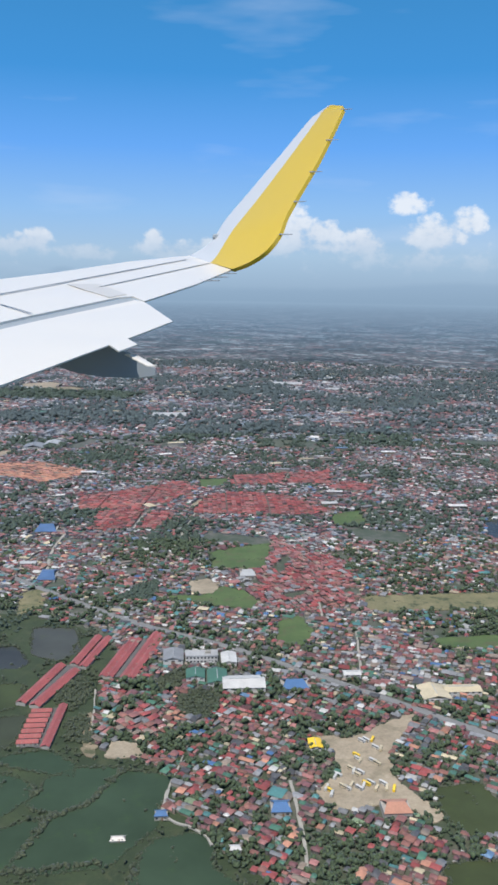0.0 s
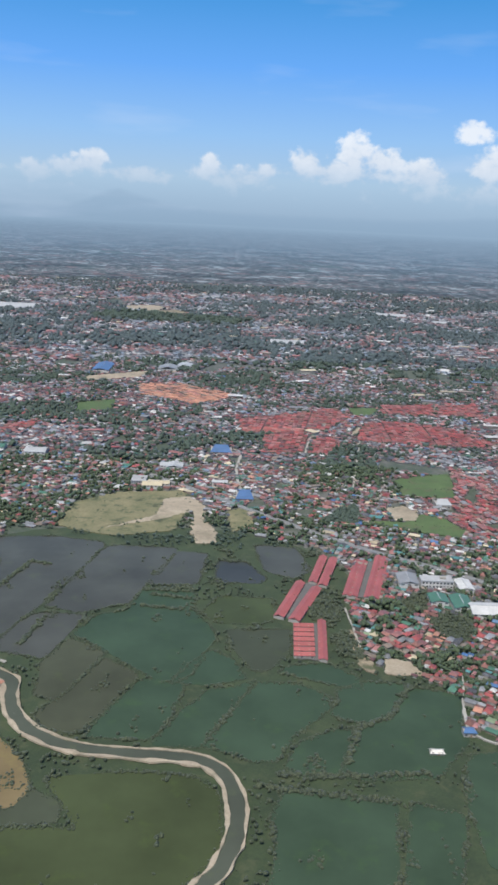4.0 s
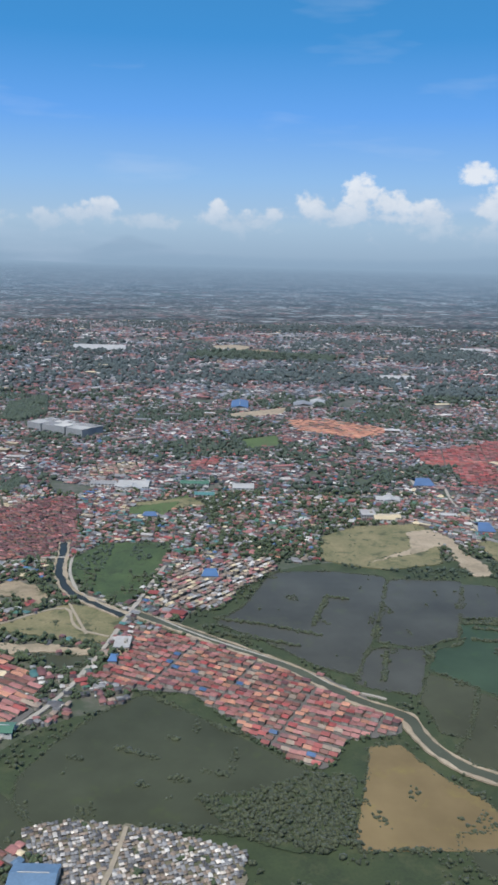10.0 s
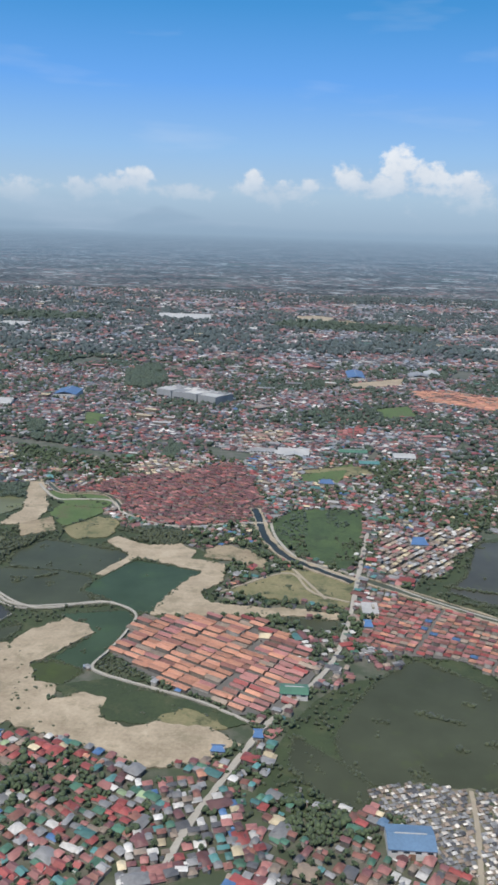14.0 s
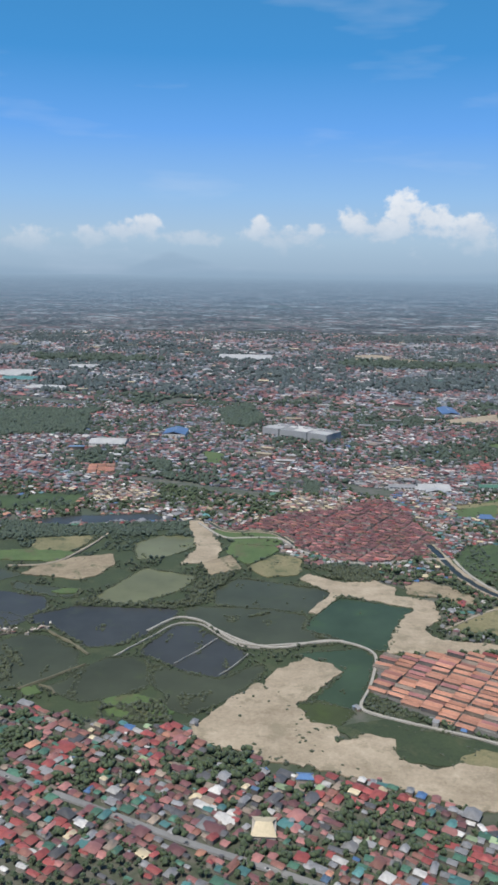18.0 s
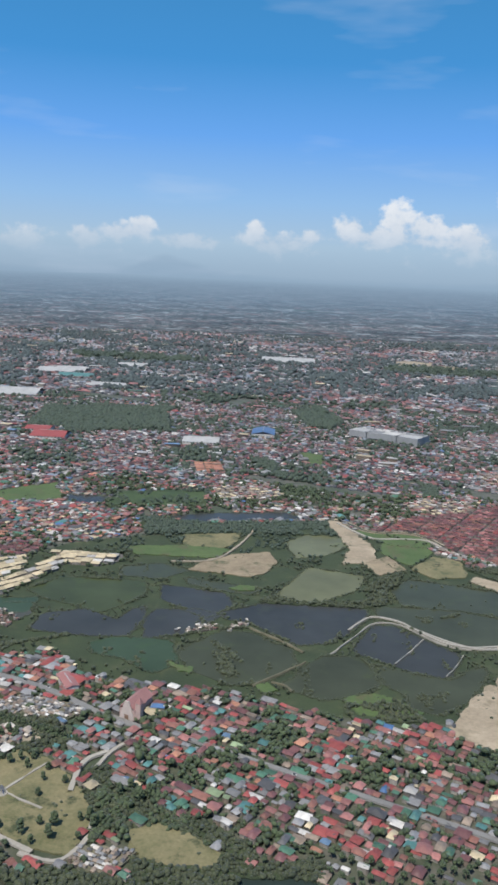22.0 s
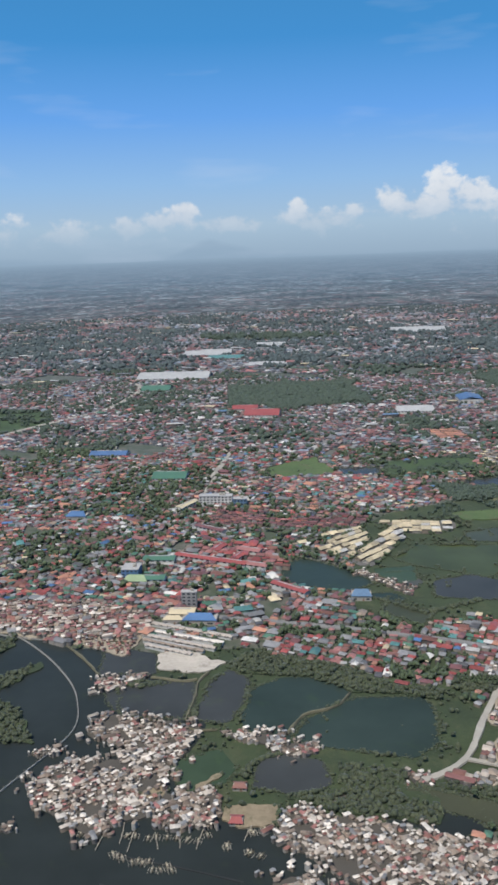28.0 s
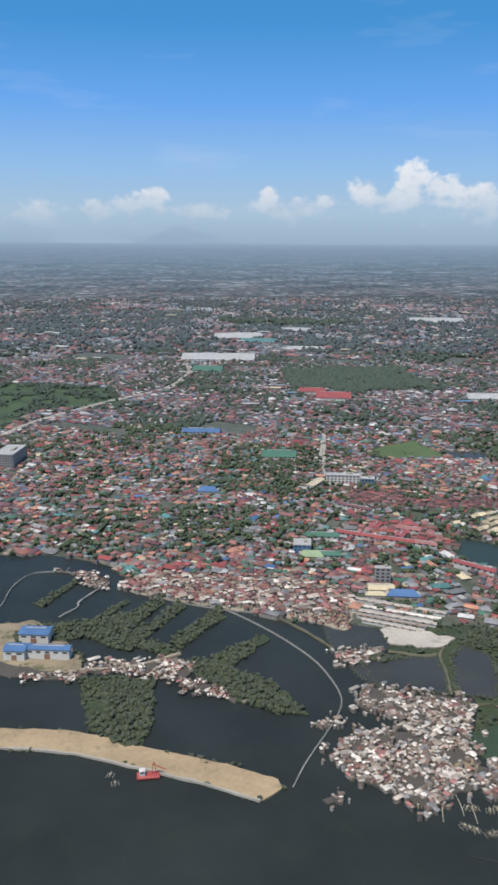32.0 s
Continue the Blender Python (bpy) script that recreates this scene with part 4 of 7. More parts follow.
thicket([(-675, 394), (-653, 442), (-649, 434), (-663, 388)])
thicket([(-701, 395), (-677, 403), (-661, 372), (-686, 385)])
thicket([(-686, 401), (-672, 433), (-670, 429), (-681, 398)])
thicket([(-723, 423), (-708, 460), (-706, 456), (-717, 419)])
thicket([(-661, 300), (-657, 344), (-639, 340), (-634, 302), (-636, 288), (-642, 287)])
thicket([(-670, 388), (-639, 379), (-631, 369), (-641, 368), (-659, 377)])
thicket([(497, 544), (512, 566), (526, 544), (513, 512), (499, 527)])
thicket([(509, 512), (524, 508), (533, 470), (512, 476)])
thicket([(566, 554), (594, 582), (586, 546), (569, 533)])
thicket([(584, 533), (602, 546), (617, 530), (607, 499), (585, 506)])
thicket([(522, 719), (549, 765), (565, 766), (558, 721)])
thicket([(-225, 554), (-214, 571), (-197, 559), (-149, 565), (-130, 600), (-133, 564), (-149, 555), (-197, 553)])
thicket([(-148, 589), (-129, 618), (-109, 639), (-122, 601), (-136, 582)])
thicket([(-44, 404), (-15, 414), (2, 407), (-11, 394), (-27, 398), (-37, 393)])
thicket([(-58, 647), (-26, 658), (3, 648), (3, 628), (-11, 617), (-40, 625)])
thicket([(-28, 430), (-19, 435), (-4, 423), (17, 416), (-2, 412), (-21, 418)])
thicket([(-453, 286), (-434, 290), (-406, 293), (-389, 286), (-392, 271), (-422, 277), (-433, 277), (-444, 283)])
thicket([(-372, 374), (-368, 386), (-353, 386), (-323, 382), (-313, 370), (-327, 370), (-351, 375), (-367, 369)])
thicket([(-350, 369), (-334, 375), (-310, 362), (-320, 352), (-342, 354)])
thicket([(-294, 323), (-277, 327), (-267, 316), (-276, 296), (-283, 298), (-286, 312), (-291, 318)])
thicket([(-394, 297), (-386, 302), (-360, 294), (-335, 287), (-311, 280), (-315, 274), (-338, 281), (-369, 286)])
thicket([(-313, 274), (-293, 268), (-259, 269), (-268, 263), (-310, 266)])
thicket([(-263, 281), (-245, 290), (-228, 286), (-233, 279), (-259, 272)])
thicket([(-354, 324), (-340, 315), (-331, 307), (-338, 304), (-352, 312)])
thicket([(-670, 375), (-651, 406), (-642, 433), (-635, 426), (-652, 386), (-657, 370)])
thicket([(-638, 387), (-616, 418), (-612, 413), (-630, 381)])
thicket([(-612, 362), (-590, 391), (-587, 386), (-605, 357)])
thicket([(-626, 364), (-608, 359), (-584, 345), (-571, 323), (-566, 317), (-584, 320), (-601, 333), (-620, 347)])
thicket([(-675, 341), (-660, 344), (-639, 337), (-637, 312), (-636, 289), (-642, 287), (-650, 298), (-661, 302)])
thicket([(-723, 388), (-669, 412), (-648, 431), (-663, 392), (-716, 372)])
thicket([(197, 355), (228, 362), (256, 378), (276, 374), (271, 334), (257, 318), (235, 320), (215, 331)])
thicket([(-280, 320), (-264, 318), (-237, 309), (-220, 296), (-227, 291), (-246, 304), (-267, 306), (-278, 307)])
thicket([(-267, 285), (-250, 282), (-230, 290), (-224, 283), (-188, 291), (-191, 278), (-227, 277), (-259, 272)])
thicket([(-304, 276), (-285, 276), (-268, 274), (-259, 269), (-268, 263), (-303, 263)])
thicket([(-553, 1336), (-516, 1400), (-400, 1330), (-379, 1207), (-446, 1176), (-534, 1187)])
thicket([(-194, 1417), (-149, 1486), (-114, 1343), (-137, 1263), (-174, 1283)])
thicket([(-54, 934), (-35, 928), (-41, 873), (-57, 883)])
thicket([(-253, 1029), (-223, 1016), (-203, 930), (-219, 939)])
thicket([(-490, 393), (-475, 409), (-450, 406), (-427, 395), (-403, 381), (-380, 377), (-380, 362), (-402, 369), (-422, 368), (-444, 383), (-480, 386)])
thicket([(-467, 308), (-464, 309), (-468, 295), (-472, 299)])
thicket([(-431, 309), (-419, 307), (-402, 306), (-404, 283), (-428, 286)])
pond("brown", [(-408, 296), (-396, 294), (-383, 288), (-355, 280), (-352, 273), (-359, 269), (-373, 273), (-405, 288)], 0.5)
pond("moss", [(-350, 276), (-343, 279), (-328, 273), (-312, 271), (-316, 261), (-336, 264)], 0.5)
thicket([(-347, 752), (-296, 738), (-207, 753), (-168, 762), (-159, 723), (-238, 715), (-328, 696)])
open_land("grass", [(-148, 742), (-84, 733), (-78, 700), (-112, 700)])
road("concrete", 2.8, [(-352, 373), (-360, 355), (-367, 338), (-374, 317), (-384, 305), (-396, 298)])
road("concrete", 2.2, [(-377, 314), (-360, 309), (-350, 303), (-338, 298), (-320, 291), (-304, 283)])
road("concrete", 2.0, [(-357, 314), (-349, 329), (-342, 343)])
road("concrete", 0.9, [(-348, 328), (-329, 321), (-308, 310)])
road("concrete", 0.9, [(-335, 306), (-328, 322), (-315, 343)])
district("pink", [(-363, 345), (-350, 370), (-328, 373), (-324, 364), (-339, 354), (-354, 332)], 65)
district("pink", [(-372, 312), (-361, 330), (-350, 328), (-352, 315), (-363, 310)], 65)
district("pink", [(-384, 300), (-366, 305), (-360, 297), (-377, 293)], -25)
district("tomb", [(-357, 299), (-347, 301), (-319, 288), (-319, 279), (-337, 284)], -25)
district("tomb", [(-288, 289), (-267, 287), (-270, 277), (-289, 279)], -10)
district("mixed", [(-475, 428), (-466, 408), (-435, 397), (-421, 392), (-401, 374), (-374, 373), (-356, 388), (-360, 400), (-330, 408), (-323, 441), (-346, 462), (-380, 445), (-399, 455), (-426, 465), (-453, 463)], -20)
district("maroon", [(-535, 633), (-530, 669), (-489, 659), (-482, 626), (-509, 623)], -25)
district("tomb", [(-358, 396), (-341, 405), (-313, 397), (-306, 389), (-315, 384), (-336, 382), (-355, 387)], -15)
thicket([(-374, 374), (-372, 384), (-342, 385), (-322, 372), (-308, 364), (-310, 356), (-326, 362), (-345, 376), (-358, 379)])
district("estate", [(144, 534), (172, 532), (227, 502), (270, 478), (312, 432), (305, 414), (275, 409), (262, 381), (248, 388), (224, 409), (212, 426), (187, 454), (142, 458), (123, 471), (139, 495)], -25)
district("orange", [(-9, 433), (-22, 442), (-11, 487), (25, 496), (52, 497), (66, 470), (45, 396), (25, 405), (-9, 427)], -30)
district("coral", [(52, 497), (61, 497), (92, 466), (98, 426), (79, 390), (56, 383), (45, 396), (66, 470)], -30)
river(7.5, [(139, 565), (207, 518), (256, 482), (282, 451), (309, 435), (314, 430), (317, 409), (331, 385), (356, 370), (383, 366), (427, 364), (442, 353), (449, 329), (448, 306), (441, 287), (428, 270)], rim=1.7)
river(6.5, [(130, 561), (120, 570), (96, 588), (79, 605), (63, 646), (59, 683), (53, 715)], rim=2.2)
river(4, [(-67, 705), (-88, 744), (-129, 732), (-150, 766)])
road("asphalt", 6, [(327, 867), (401, 800), (468, 735), (551, 658), (622, 615), (684, 562), (737, 516), (792, 465), (824, 437)])
road("concrete", 1.7, [(92, 598), (144, 569), (181, 536), (216, 513), (255, 489), (274, 465), (304, 452)])
road("concrete", 3.2, [(150, 665), (134, 570), (123, 497), (109, 440), (85, 397), (71, 376), (53, 331), (40, 298), (34, 276)])
road("concrete", 2.6, [(63, 678), (44, 677), (-12, 654), (-64, 687), (-77, 723), (-105, 721), (-130, 715), (-157, 761)])
road("concrete", 2.4, [(68, 679), (72, 645), (87, 604), (118, 574), (133, 565)])
road("asphalt", 3.2, [(-252, 371), (-208, 350), (-153, 326), (-112, 307), (-69, 291), (-37, 277)])
road("asphalt", 4, [(-524, 457), (-430, 441), (-368, 426), (-330, 410), (-306, 393), (-277, 378)])
road("dirt", 1.8, [(36, 534), (86, 582), (98, 538), (125, 527)])
road("dirt", 1.8, [(86, 582), (109, 530)])
road("dirt", 2.0, [(-297, 629), (-262, 634), (-243, 685), (-235, 725)])
road("concrete", 1.8, [(652, 424), (653, 366), (650, 338)])
road("concrete", 1.8, [(600, 1022), (566, 822)])
road("concrete", 1.8, [(723, 565), (734, 639)])
road("concrete", 1.8, [(718, 782), (710, 671)])
road("concrete", 1.1, [(581, 419), (577, 393), (600, 380), (604, 368)])
road("concrete", 1.1, [(589, 455), (577, 406), (579, 390)])
road("concrete", 1.0, [(525, 543), (529, 486)])
road("concrete", 9, [(-993, 684), (-894, 840), (-883, 922), (-822, 1067), (-762, 1163), (-751, 1331), (-774, 1430), (-859, 1459)])
road("concrete", 3, [(-546, 885), (-551, 701)])
road("concrete", 3, [(-553, 775), (-547, 887)])
road("concrete", 3, [(451, 776), (441, 868), (448, 936)])
road("concrete", 1.8, [(-292, 342), (-288, 357), (-277, 371)])
road("concrete", 0.9, [(-811, 275), (-693, 283), (-667, 282), (-652, 279), (-611, 267), (-585, 257)])
road("concrete", 0.7, [(-687, 456), (-699, 427), (-696, 420), (-704, 405)])
road("dirt", 1.6, [(-631, 369), (-654, 352), (-677, 349)])
road("concrete", 1.5, [(-164, 514), (-150, 537), (-142, 540), (-127, 533), (-116, 516), (-104, 502), (-87, 497), (-65, 503), (-34, 510)])
road("concrete", 0.7, [(-178, 476), (-162, 501), (-147, 529), (-129, 530), (-116, 511), (-103, 497), (-88, 494)])
road("concrete", 0.5, [(-139, 468), (-128, 486), (-116, 506)])
road("concrete", 0.5, [(-111, 455), (-102, 470), (-95, 485)])
road("dirt", 0.8, [(-224, 430), (-212, 443), (-197, 459), (-193, 464)])
road("dirt", 0.8, [(-213, 436), (-205, 433), (-201, 426)])
road("dirt", 1.2, [(-229, 509), (-209, 493), (-194, 477)])
road("concrete", 1.6, [(-124, 526), (-102, 505), (-84, 495), (-69, 498), (-49, 509), (-35, 510), (-18, 499), (-14, 487), (-22, 448), (-30, 427), (-27, 420), (2, 408), (35, 396), (63, 378)])
road("dirt", 0.7, [(-582, 413), (-568, 399), (-554, 380)])
road("dirt", 0.7, [(-497, 385), (-501, 377), (-500, 354), (-501, 338)])
road("dirt", 0.7, [(-453, 329), (-450, 339), (-445, 348), (-437, 351), (-429, 356), (-424, 367)])
road("dirt", 0.5, [(-505, 337), (-497, 331), (-485, 331)])
road("dirt", 0.9, [(-526, 379), (-508, 375), (-502, 378)])
road("dirt", 2.2, [(166, 332), (164, 309), (158, 274)])
road("concrete", 6, [(69, 2034), (121, 1997), (193, 1934), (295, 1930)])
thicket([(-290, 324), (-272, 331), (-265, 317), (-266, 304), (-276, 299), (-278, 291), (-285, 294), (-284, 309)])
thicket([(-264, 315), (-250, 314), (-242, 306), (-247, 298), (-258, 305), (-263, 307)])
thicket([(-265, 277), (-249, 294), (-228, 288), (-223, 300), (-215, 289), (-228, 264), (-263, 261)])
open_land("drygrass", [(-270, 298), (-258, 307), (-241, 298), (-228, 288), (-238, 280), (-261, 283)])
district("tomb", [(-288, 280), (-282, 289), (-264, 287), (-266, 281), (-276, 273), (-286, 275)], -20)
road("concrete", 2.2, [(-289, 356), (-298, 349), (-300, 338), (-299, 323)])
road("concrete", 1.8, [(-309, 282), (-292, 277), (-284, 292), (-285, 309)])
mark([(-72, 423), (-62, 433), (-32, 420), (5, 411), (43, 398), (66, 377), (66, 361), (24, 363), (4, 366), (-40, 390), (-60, 405)], 2)
mark([(-102, 426), (-61, 481), (-40, 468), (-66, 436), (-65, 411), (-25, 356), (-78, 361)], 2)


# rows of bushes standing on sunken dams in the ponds
BUSH_ROWS = [
    [(198, 563), (234, 553), (272, 538)],
    [(267, 555), (282, 608), (297, 604)],
    [(204, 537), (228, 530), (256, 521)],
    [(314, 515), (306, 476)],
    [(376, 537), (408, 533)],
    [(377, 564), (412, 563)],
    [(383, 556), (418, 550)],
    [(551, 439), (536, 409), (516, 396), (506, 364)],
    [(457, 345), (493, 339), (528, 336)],
    [(466, 354), (506, 354), (548, 359)],
    [(152, 396), (175, 387)],
    [(197, 378), (212, 374)],
    [(177, 409), (183, 404)],
    [(205, 417), (218, 412)],
    [(128, 387), (134, 385)],
    [(166, 366), (172, 364)],
    [(182, 372), (191, 368)],
    [(-99, 545), (-85, 552)],
    [(-244, 471), (-234, 442)],
    [(-251, 487), (-231, 460)],
    [(-248, 471), (-238, 442)],
    [(-245, 448), (-233, 442)],
    [(-263, 504), (-230, 510)],
    [(-406, 485), (-378, 463), (-341, 484)],
]



def claim(x, y, w, d):
    mark([(x - w / 2 - 1, y - d / 2 - 1), (x + w / 2 + 1, y - d / 2 - 1), (x + w / 2 + 1, y + d / 2 + 1), (x - w / 2 - 1, y + d / 2 + 1)], 5)


def paint(colour):
    return plain_material("paint_" + colour, COLOURS[colour], 0.5, 0.8, 0.55)


def warehouse(x, y, w, d, h, colour, turn=0):
    """A long hall with a low pitched metal roof, big door and a row of vents."""
    claim(x, y, w, d)
    ob = part("warehouse", box(w, d, h), plain_material("hall_wall", (0.50, 0.49, 0.47), 0.8, 0.7))
    ob.matrix_world = pose(x, y, 0, 0, 0, turn)
    long_x = w >= d
    roof = part("roof", gable(w if long_x else d, d if long_x else w, 0.12 * min(w, d), h + 0.1, 0.15, 0.4), paint(colour), ob)
    if not long_x:
        roof.matrix_local = pose(0, 0, 0, 0, 0, 90)
    vent = part("ridge_vent", box(max(w, d) * 0.7, 0.5, 0.35, 0, 0, h + 0.1 + 0.12 * min(w, d), 0.05), plain_material("vent_grey", (0.4, 0.4, 0.4)), ob)
    if not long_x:
        vent.matrix_local = pose(0, 0, 0, 0, 0, 90)
    part("door", box(min(3.0, w * 0.25), 0.2, h * 0.6, 0, -d / 2 - 0.06), DOOR, ob)
    k = max(2, min(10, int(w / 4)))
    for i in range(k):
        part("window", box(w / k * 0.5, 0.16, 0.8, (i + 0.5) * w / k - w / 2, -d / 2 - 0.05, h * 0.68), GLASS_DARK, ob)
    tagged(ob, f"long {colour}-roofed hall with a low pitched metal roof", "warehouse")


def hall(x, y, w, d, h, colour):
    """A house with a bright hipped roof."""
    claim(x, y, w, d)
    ob = part("building", box(w, d, h), plain_material("pale_wall", (0.33, 0.305, 0.275), 0.8, 0.7))
    ob.matrix_world = pose(x, y, 0)
    bm = gable(w, d, 0.22 * min(w, d), h + 0.1, 0.15, 0.45)
    for v in bm.verts:
        if abs(v.co.y) < 0.01:
            v.co.x *= 0.62
    part("roof", bm, paint(colour), ob)
    part("door", box(1.0, 0.2, 1.9, w * 0.1, -d / 2 - 0.06), DOOR, ob)
    for i in (-0.32, 0.32):
        part("window", box(w * 0.16, 0.16, 0.9, i * w, -d / 2 - 0.05, 1.0), GLASS_DARK, ob)
    tagged(ob, f"building with a {colour} hipped roof", "building")


def storeyed(x, y, w, d, h, colour):
    """A flat-roofed block with rows of windows."""
    claim(x, y, w, d)
    ob = part("block", box(w, d, h), paint(colour))
    ob.matrix_world = pose(x, y, 0)
    part("roof", box(w + 0.5, d + 0.5, 0.4, 0, 0, h), plain_material("flat_roof", (0.34, 0.335, 0.33), 0.9, 0.5), ob)
    part("roof_house", box(w * 0.18, d * 0.3, 1.6, w * 0.2, 0, h + 0.4, 0.05), CONCRETE, ob)
    rows, cols = max(1, int(h / 2.2)), max(3, min(9, int(w / 2.5)))
    for r in range(rows):
        for c in range(cols):
            part("window", box(w / cols * 0.55, 0.16, h / rows * 0.45, (c + 0.5) * w / cols - w / 2, -d / 2 - 0.05, (r + 0.3) * h / rows), GLASS_DARK, ob)
    tagged(ob, f"{colour} flat-roofed block with rows of dark windows", "building")


def mall(x, y, length, depth, turn):
    """A large shopping hall; its front steps in and out, and its flat roof is patched and set with machines. x, y: the front's right-hand corner."""
    t = radians(turn)
    mid = (x - length / 2 * math.cos(t) - depth / 2 * math.sin(t), y - length / 2 * math.sin(t) + depth / 2 * math.cos(t))
    mark([(mid[0] + u * length * 0.55 * math.cos(t) - v * depth * 0.55 * math.sin(t), mid[1] + u * length * 0.55 * math.sin(t) + v * depth * 0.55 * math.cos(t)) for u, v in ((-1, -1), (1, -1), (1, 1), (-1, 1))], 5)
    wall = plain_material("mall_wall", (0.27, 0.28, 0.29), 0.8, 0.25, 0.5)
    ob = part("shopping_mall", box(length - 2, depth - 6, 11.0, 0, 3), wall)
    ob.matrix_world = pose(mid[0], mid[1], 0, 0, 0, turn)
    shades = [plain_material("mall_roof_%s" % k, c, 0.85, 0.12, 0.6) for k, c in (("pale", (0.36, 0.36, 0.355)), ("grey", (0.21, 0.215, 0.22)), ("bright", (0.50, 0.49, 0.47)))]
    left = -length / 2
    for i, (share, out, h) in enumerate(((0.26, 0.0, 11.8), (0.22, 3.0, 11.2), (0.22, 1.0, 12.6), (0.30, 4.0, 11.6))):
        w = share * length
        front = part("front_block", box(w - 0.3, 16, h, left + w / 2, -depth / 2 + 8 + out), wall, ob)
        part("roof", box(w - 1.2, depth * 0.42, 0.3, left + w / 2, -depth * 0.25 + out, h + 0.02), shades[i % 3], front)
        part("shop_window", box(w * 0.7, 0.3, 1.6, left + w / 2, -depth / 2 + out - 0.1, 1.4), GLASS_DARK, front)
        part("roof", box(w - 1.2, depth * 0.42, 0.3, left + w / 2, depth * 0.22, 11.02), shades[(i + 1) % 3], ob)
        left += w
    for i in range(9):
        part("roof_machine", box(4 + i % 3 * 2, 4, 1.5, length * (0.1 * i - 0.4), depth * (0.08 + 0.13 * (i % 3)), 11.3, 0.1), shades[(i + 2) % 3], ob)
    tagged(ob, "large grey shopping hall with a patched flat roof", "mall")


def terrace(x, y, length, width, turn):
    """A long row of red-roofed houses with party walls across the roof."""
    ob = part("terrace", box(length, width, 2.3), plain_material("pale_wall", (0.33, 0.305, 0.275), 0.8, 0.7))
    ob.matrix_world = pose(x, y, 0, 0, 0, turn)
    spans = 2 if width > 9 else 1
    for s in range(spans):
        roof = gable(length, width / spans, 0.24 * width / spans, 2.35, 0.14, 0.25)
        for v in roof.verts:
            v.co.y += (s + 0.5) * width / spans - width / 2
        part("roof", roof, plain_material("terrace_roof", (0.30, 0.078, 0.070), 0.55, 0.5, 0.7), ob)
    k = max(2, int(length / 9))
    for i in range(k):
        px = (i + 0.5) * length / k - length / 2
        part("party_wall", box(0.3, width * 0.96, 0.5, px, 0, 2.3), CONCRETE, ob)
        part("door", box(0.8, 0.16, 1.6, px - 1.2, -width / 2 - 0.05), DOOR, ob)
        part("window", box(1.2, 0.14, 0.8, px + 1.6, -width / 2 - 0.04, 0.9), GLASS_DARK, ob)
    tagged(ob, "long terrace of row houses under a red roof", "row houses", group="red terraces beside the ponds")


for outline in ([(481, 524), (497, 584), (511, 585), (522, 632), (526, 630), (512, 578), (492, 522)], [(536, 562), (549, 630), (566, 634), (551, 562)], [(484, 469), (486, 516), (507, 519), (505, 467)]):
    # the same dark paving, with the shadow of the gaps in its colour
    tagged(sheet("lanes", ragged(outline, 0.8), 0.20 + next_level(), plain_material("shaded_lane_paving", (0.105, 0.100, 0.092), 0.9, 0.5), 0.4), "paved lanes between the rows of houses, darkened for shade", "paving", kind="structure")
    mark(outline, 5)
for x, y, length, width, turn in ((511, 609, 54, 6.4, 75.5), (518.8, 605, 56, 7.0, 75), (485.5, 553, 62, 7.4, 72), (496.5, 546, 58, 8.0, 69), (539.5, 595, 70, 11.0, 75.4), (557, 599, 84, 11.0, 75.3), (504, 493, 54, 5.6, 86)):
    terrace(x, y, length, width, turn)
for k in range(7):
    terrace(490.4 + 0.35 * k, 473 + 6.6 * k, 13.5, 5.0, 2)
for x, y, w, d, turn in ((-536, 553, 20, 7, -20), (-520, 547, 22, 7, -20), (-503, 541, 22, 7, -20), (-486, 536, 18, 7, -20), (-493, 566, 18, 8, -20), (-517, 570, 16, 7, 68), (-500, 553, 12, 6, 68)):
    warehouse(x, y, w, d, 3.5, "rose" if w == 18 else "red", turn)
warehouse(-529, 614, 28, 6, 4, "maroon", -32)
warehouse(-559, 676, 26, 7, 5, "cream", 66)
hall(-527, 446, 12, 6, 3.5, "cream")
hall(-564, 508, 16, 11, 3.5, "lime")
warehouse(632, 545, 30.4, 19.4, 4, "white")
warehouse(597, 560, 13.3, 14.8, 4, "green")
warehouse(613, 555, 14.0, 21.9, 4, "green")
storeyed(602, 590, 24.9, 10.4, 6, "white")
warehouse(623, 586, 11.3, 18.5, 4, "white")
warehouse(580, 593, 15.2, 19.9, 4, "grey")
warehouse(767, 523, 20.0, 20.8, 4, "cream")
warehouse(789, 528, 26.6, 11.0, 4, "cream")
warehouse(672, 461, 7.8, 10.8, 3, "yellow")
hall(669, 542, 19.6, 15.1, 3, "blue")
hall(643, 397, 10.9, 10.4, 3, "blue")
hall(707, 392, 15.6, 12.4, 4, "orange")
hall(616, 364, 6.1, 3.7, 2.5, "white")
hall(577, 394, 7.1, 5.1, 3, "blue")
hall(555, 376, 7.7, 3.6, 1.4, "bright")
warehouse(548, 1864, 75.3, 39.9, 3, "pale")
warehouse(892, 2507, 88.5, 46.9, 3, "pale")
warehouse(1015, 2374, 52.5, 27.8, 3, "pale")
warehouse(343, 1506, 27.3, 35.2, 4, "pale")
warehouse(315, 1475, 35.5, 38.8, 4, "grey")
warehouse(714, 556, 12.7, 7.6, 4, "white")
hall(424, 950, 24.9, 27.8, 3, "denim")
hall(651, 783, 15.3, 19.2, 4, "pale")
hall(452, 786, 17.5, 29.9, 3, "denim")
warehouse(374, 874, 17.9, 18.9, 4, "pale")
storeyed(342, 818, 15.0, 18.8, 5, "pale")
warehouse(363, 812, 22.0, 12.1, 4, "cream")
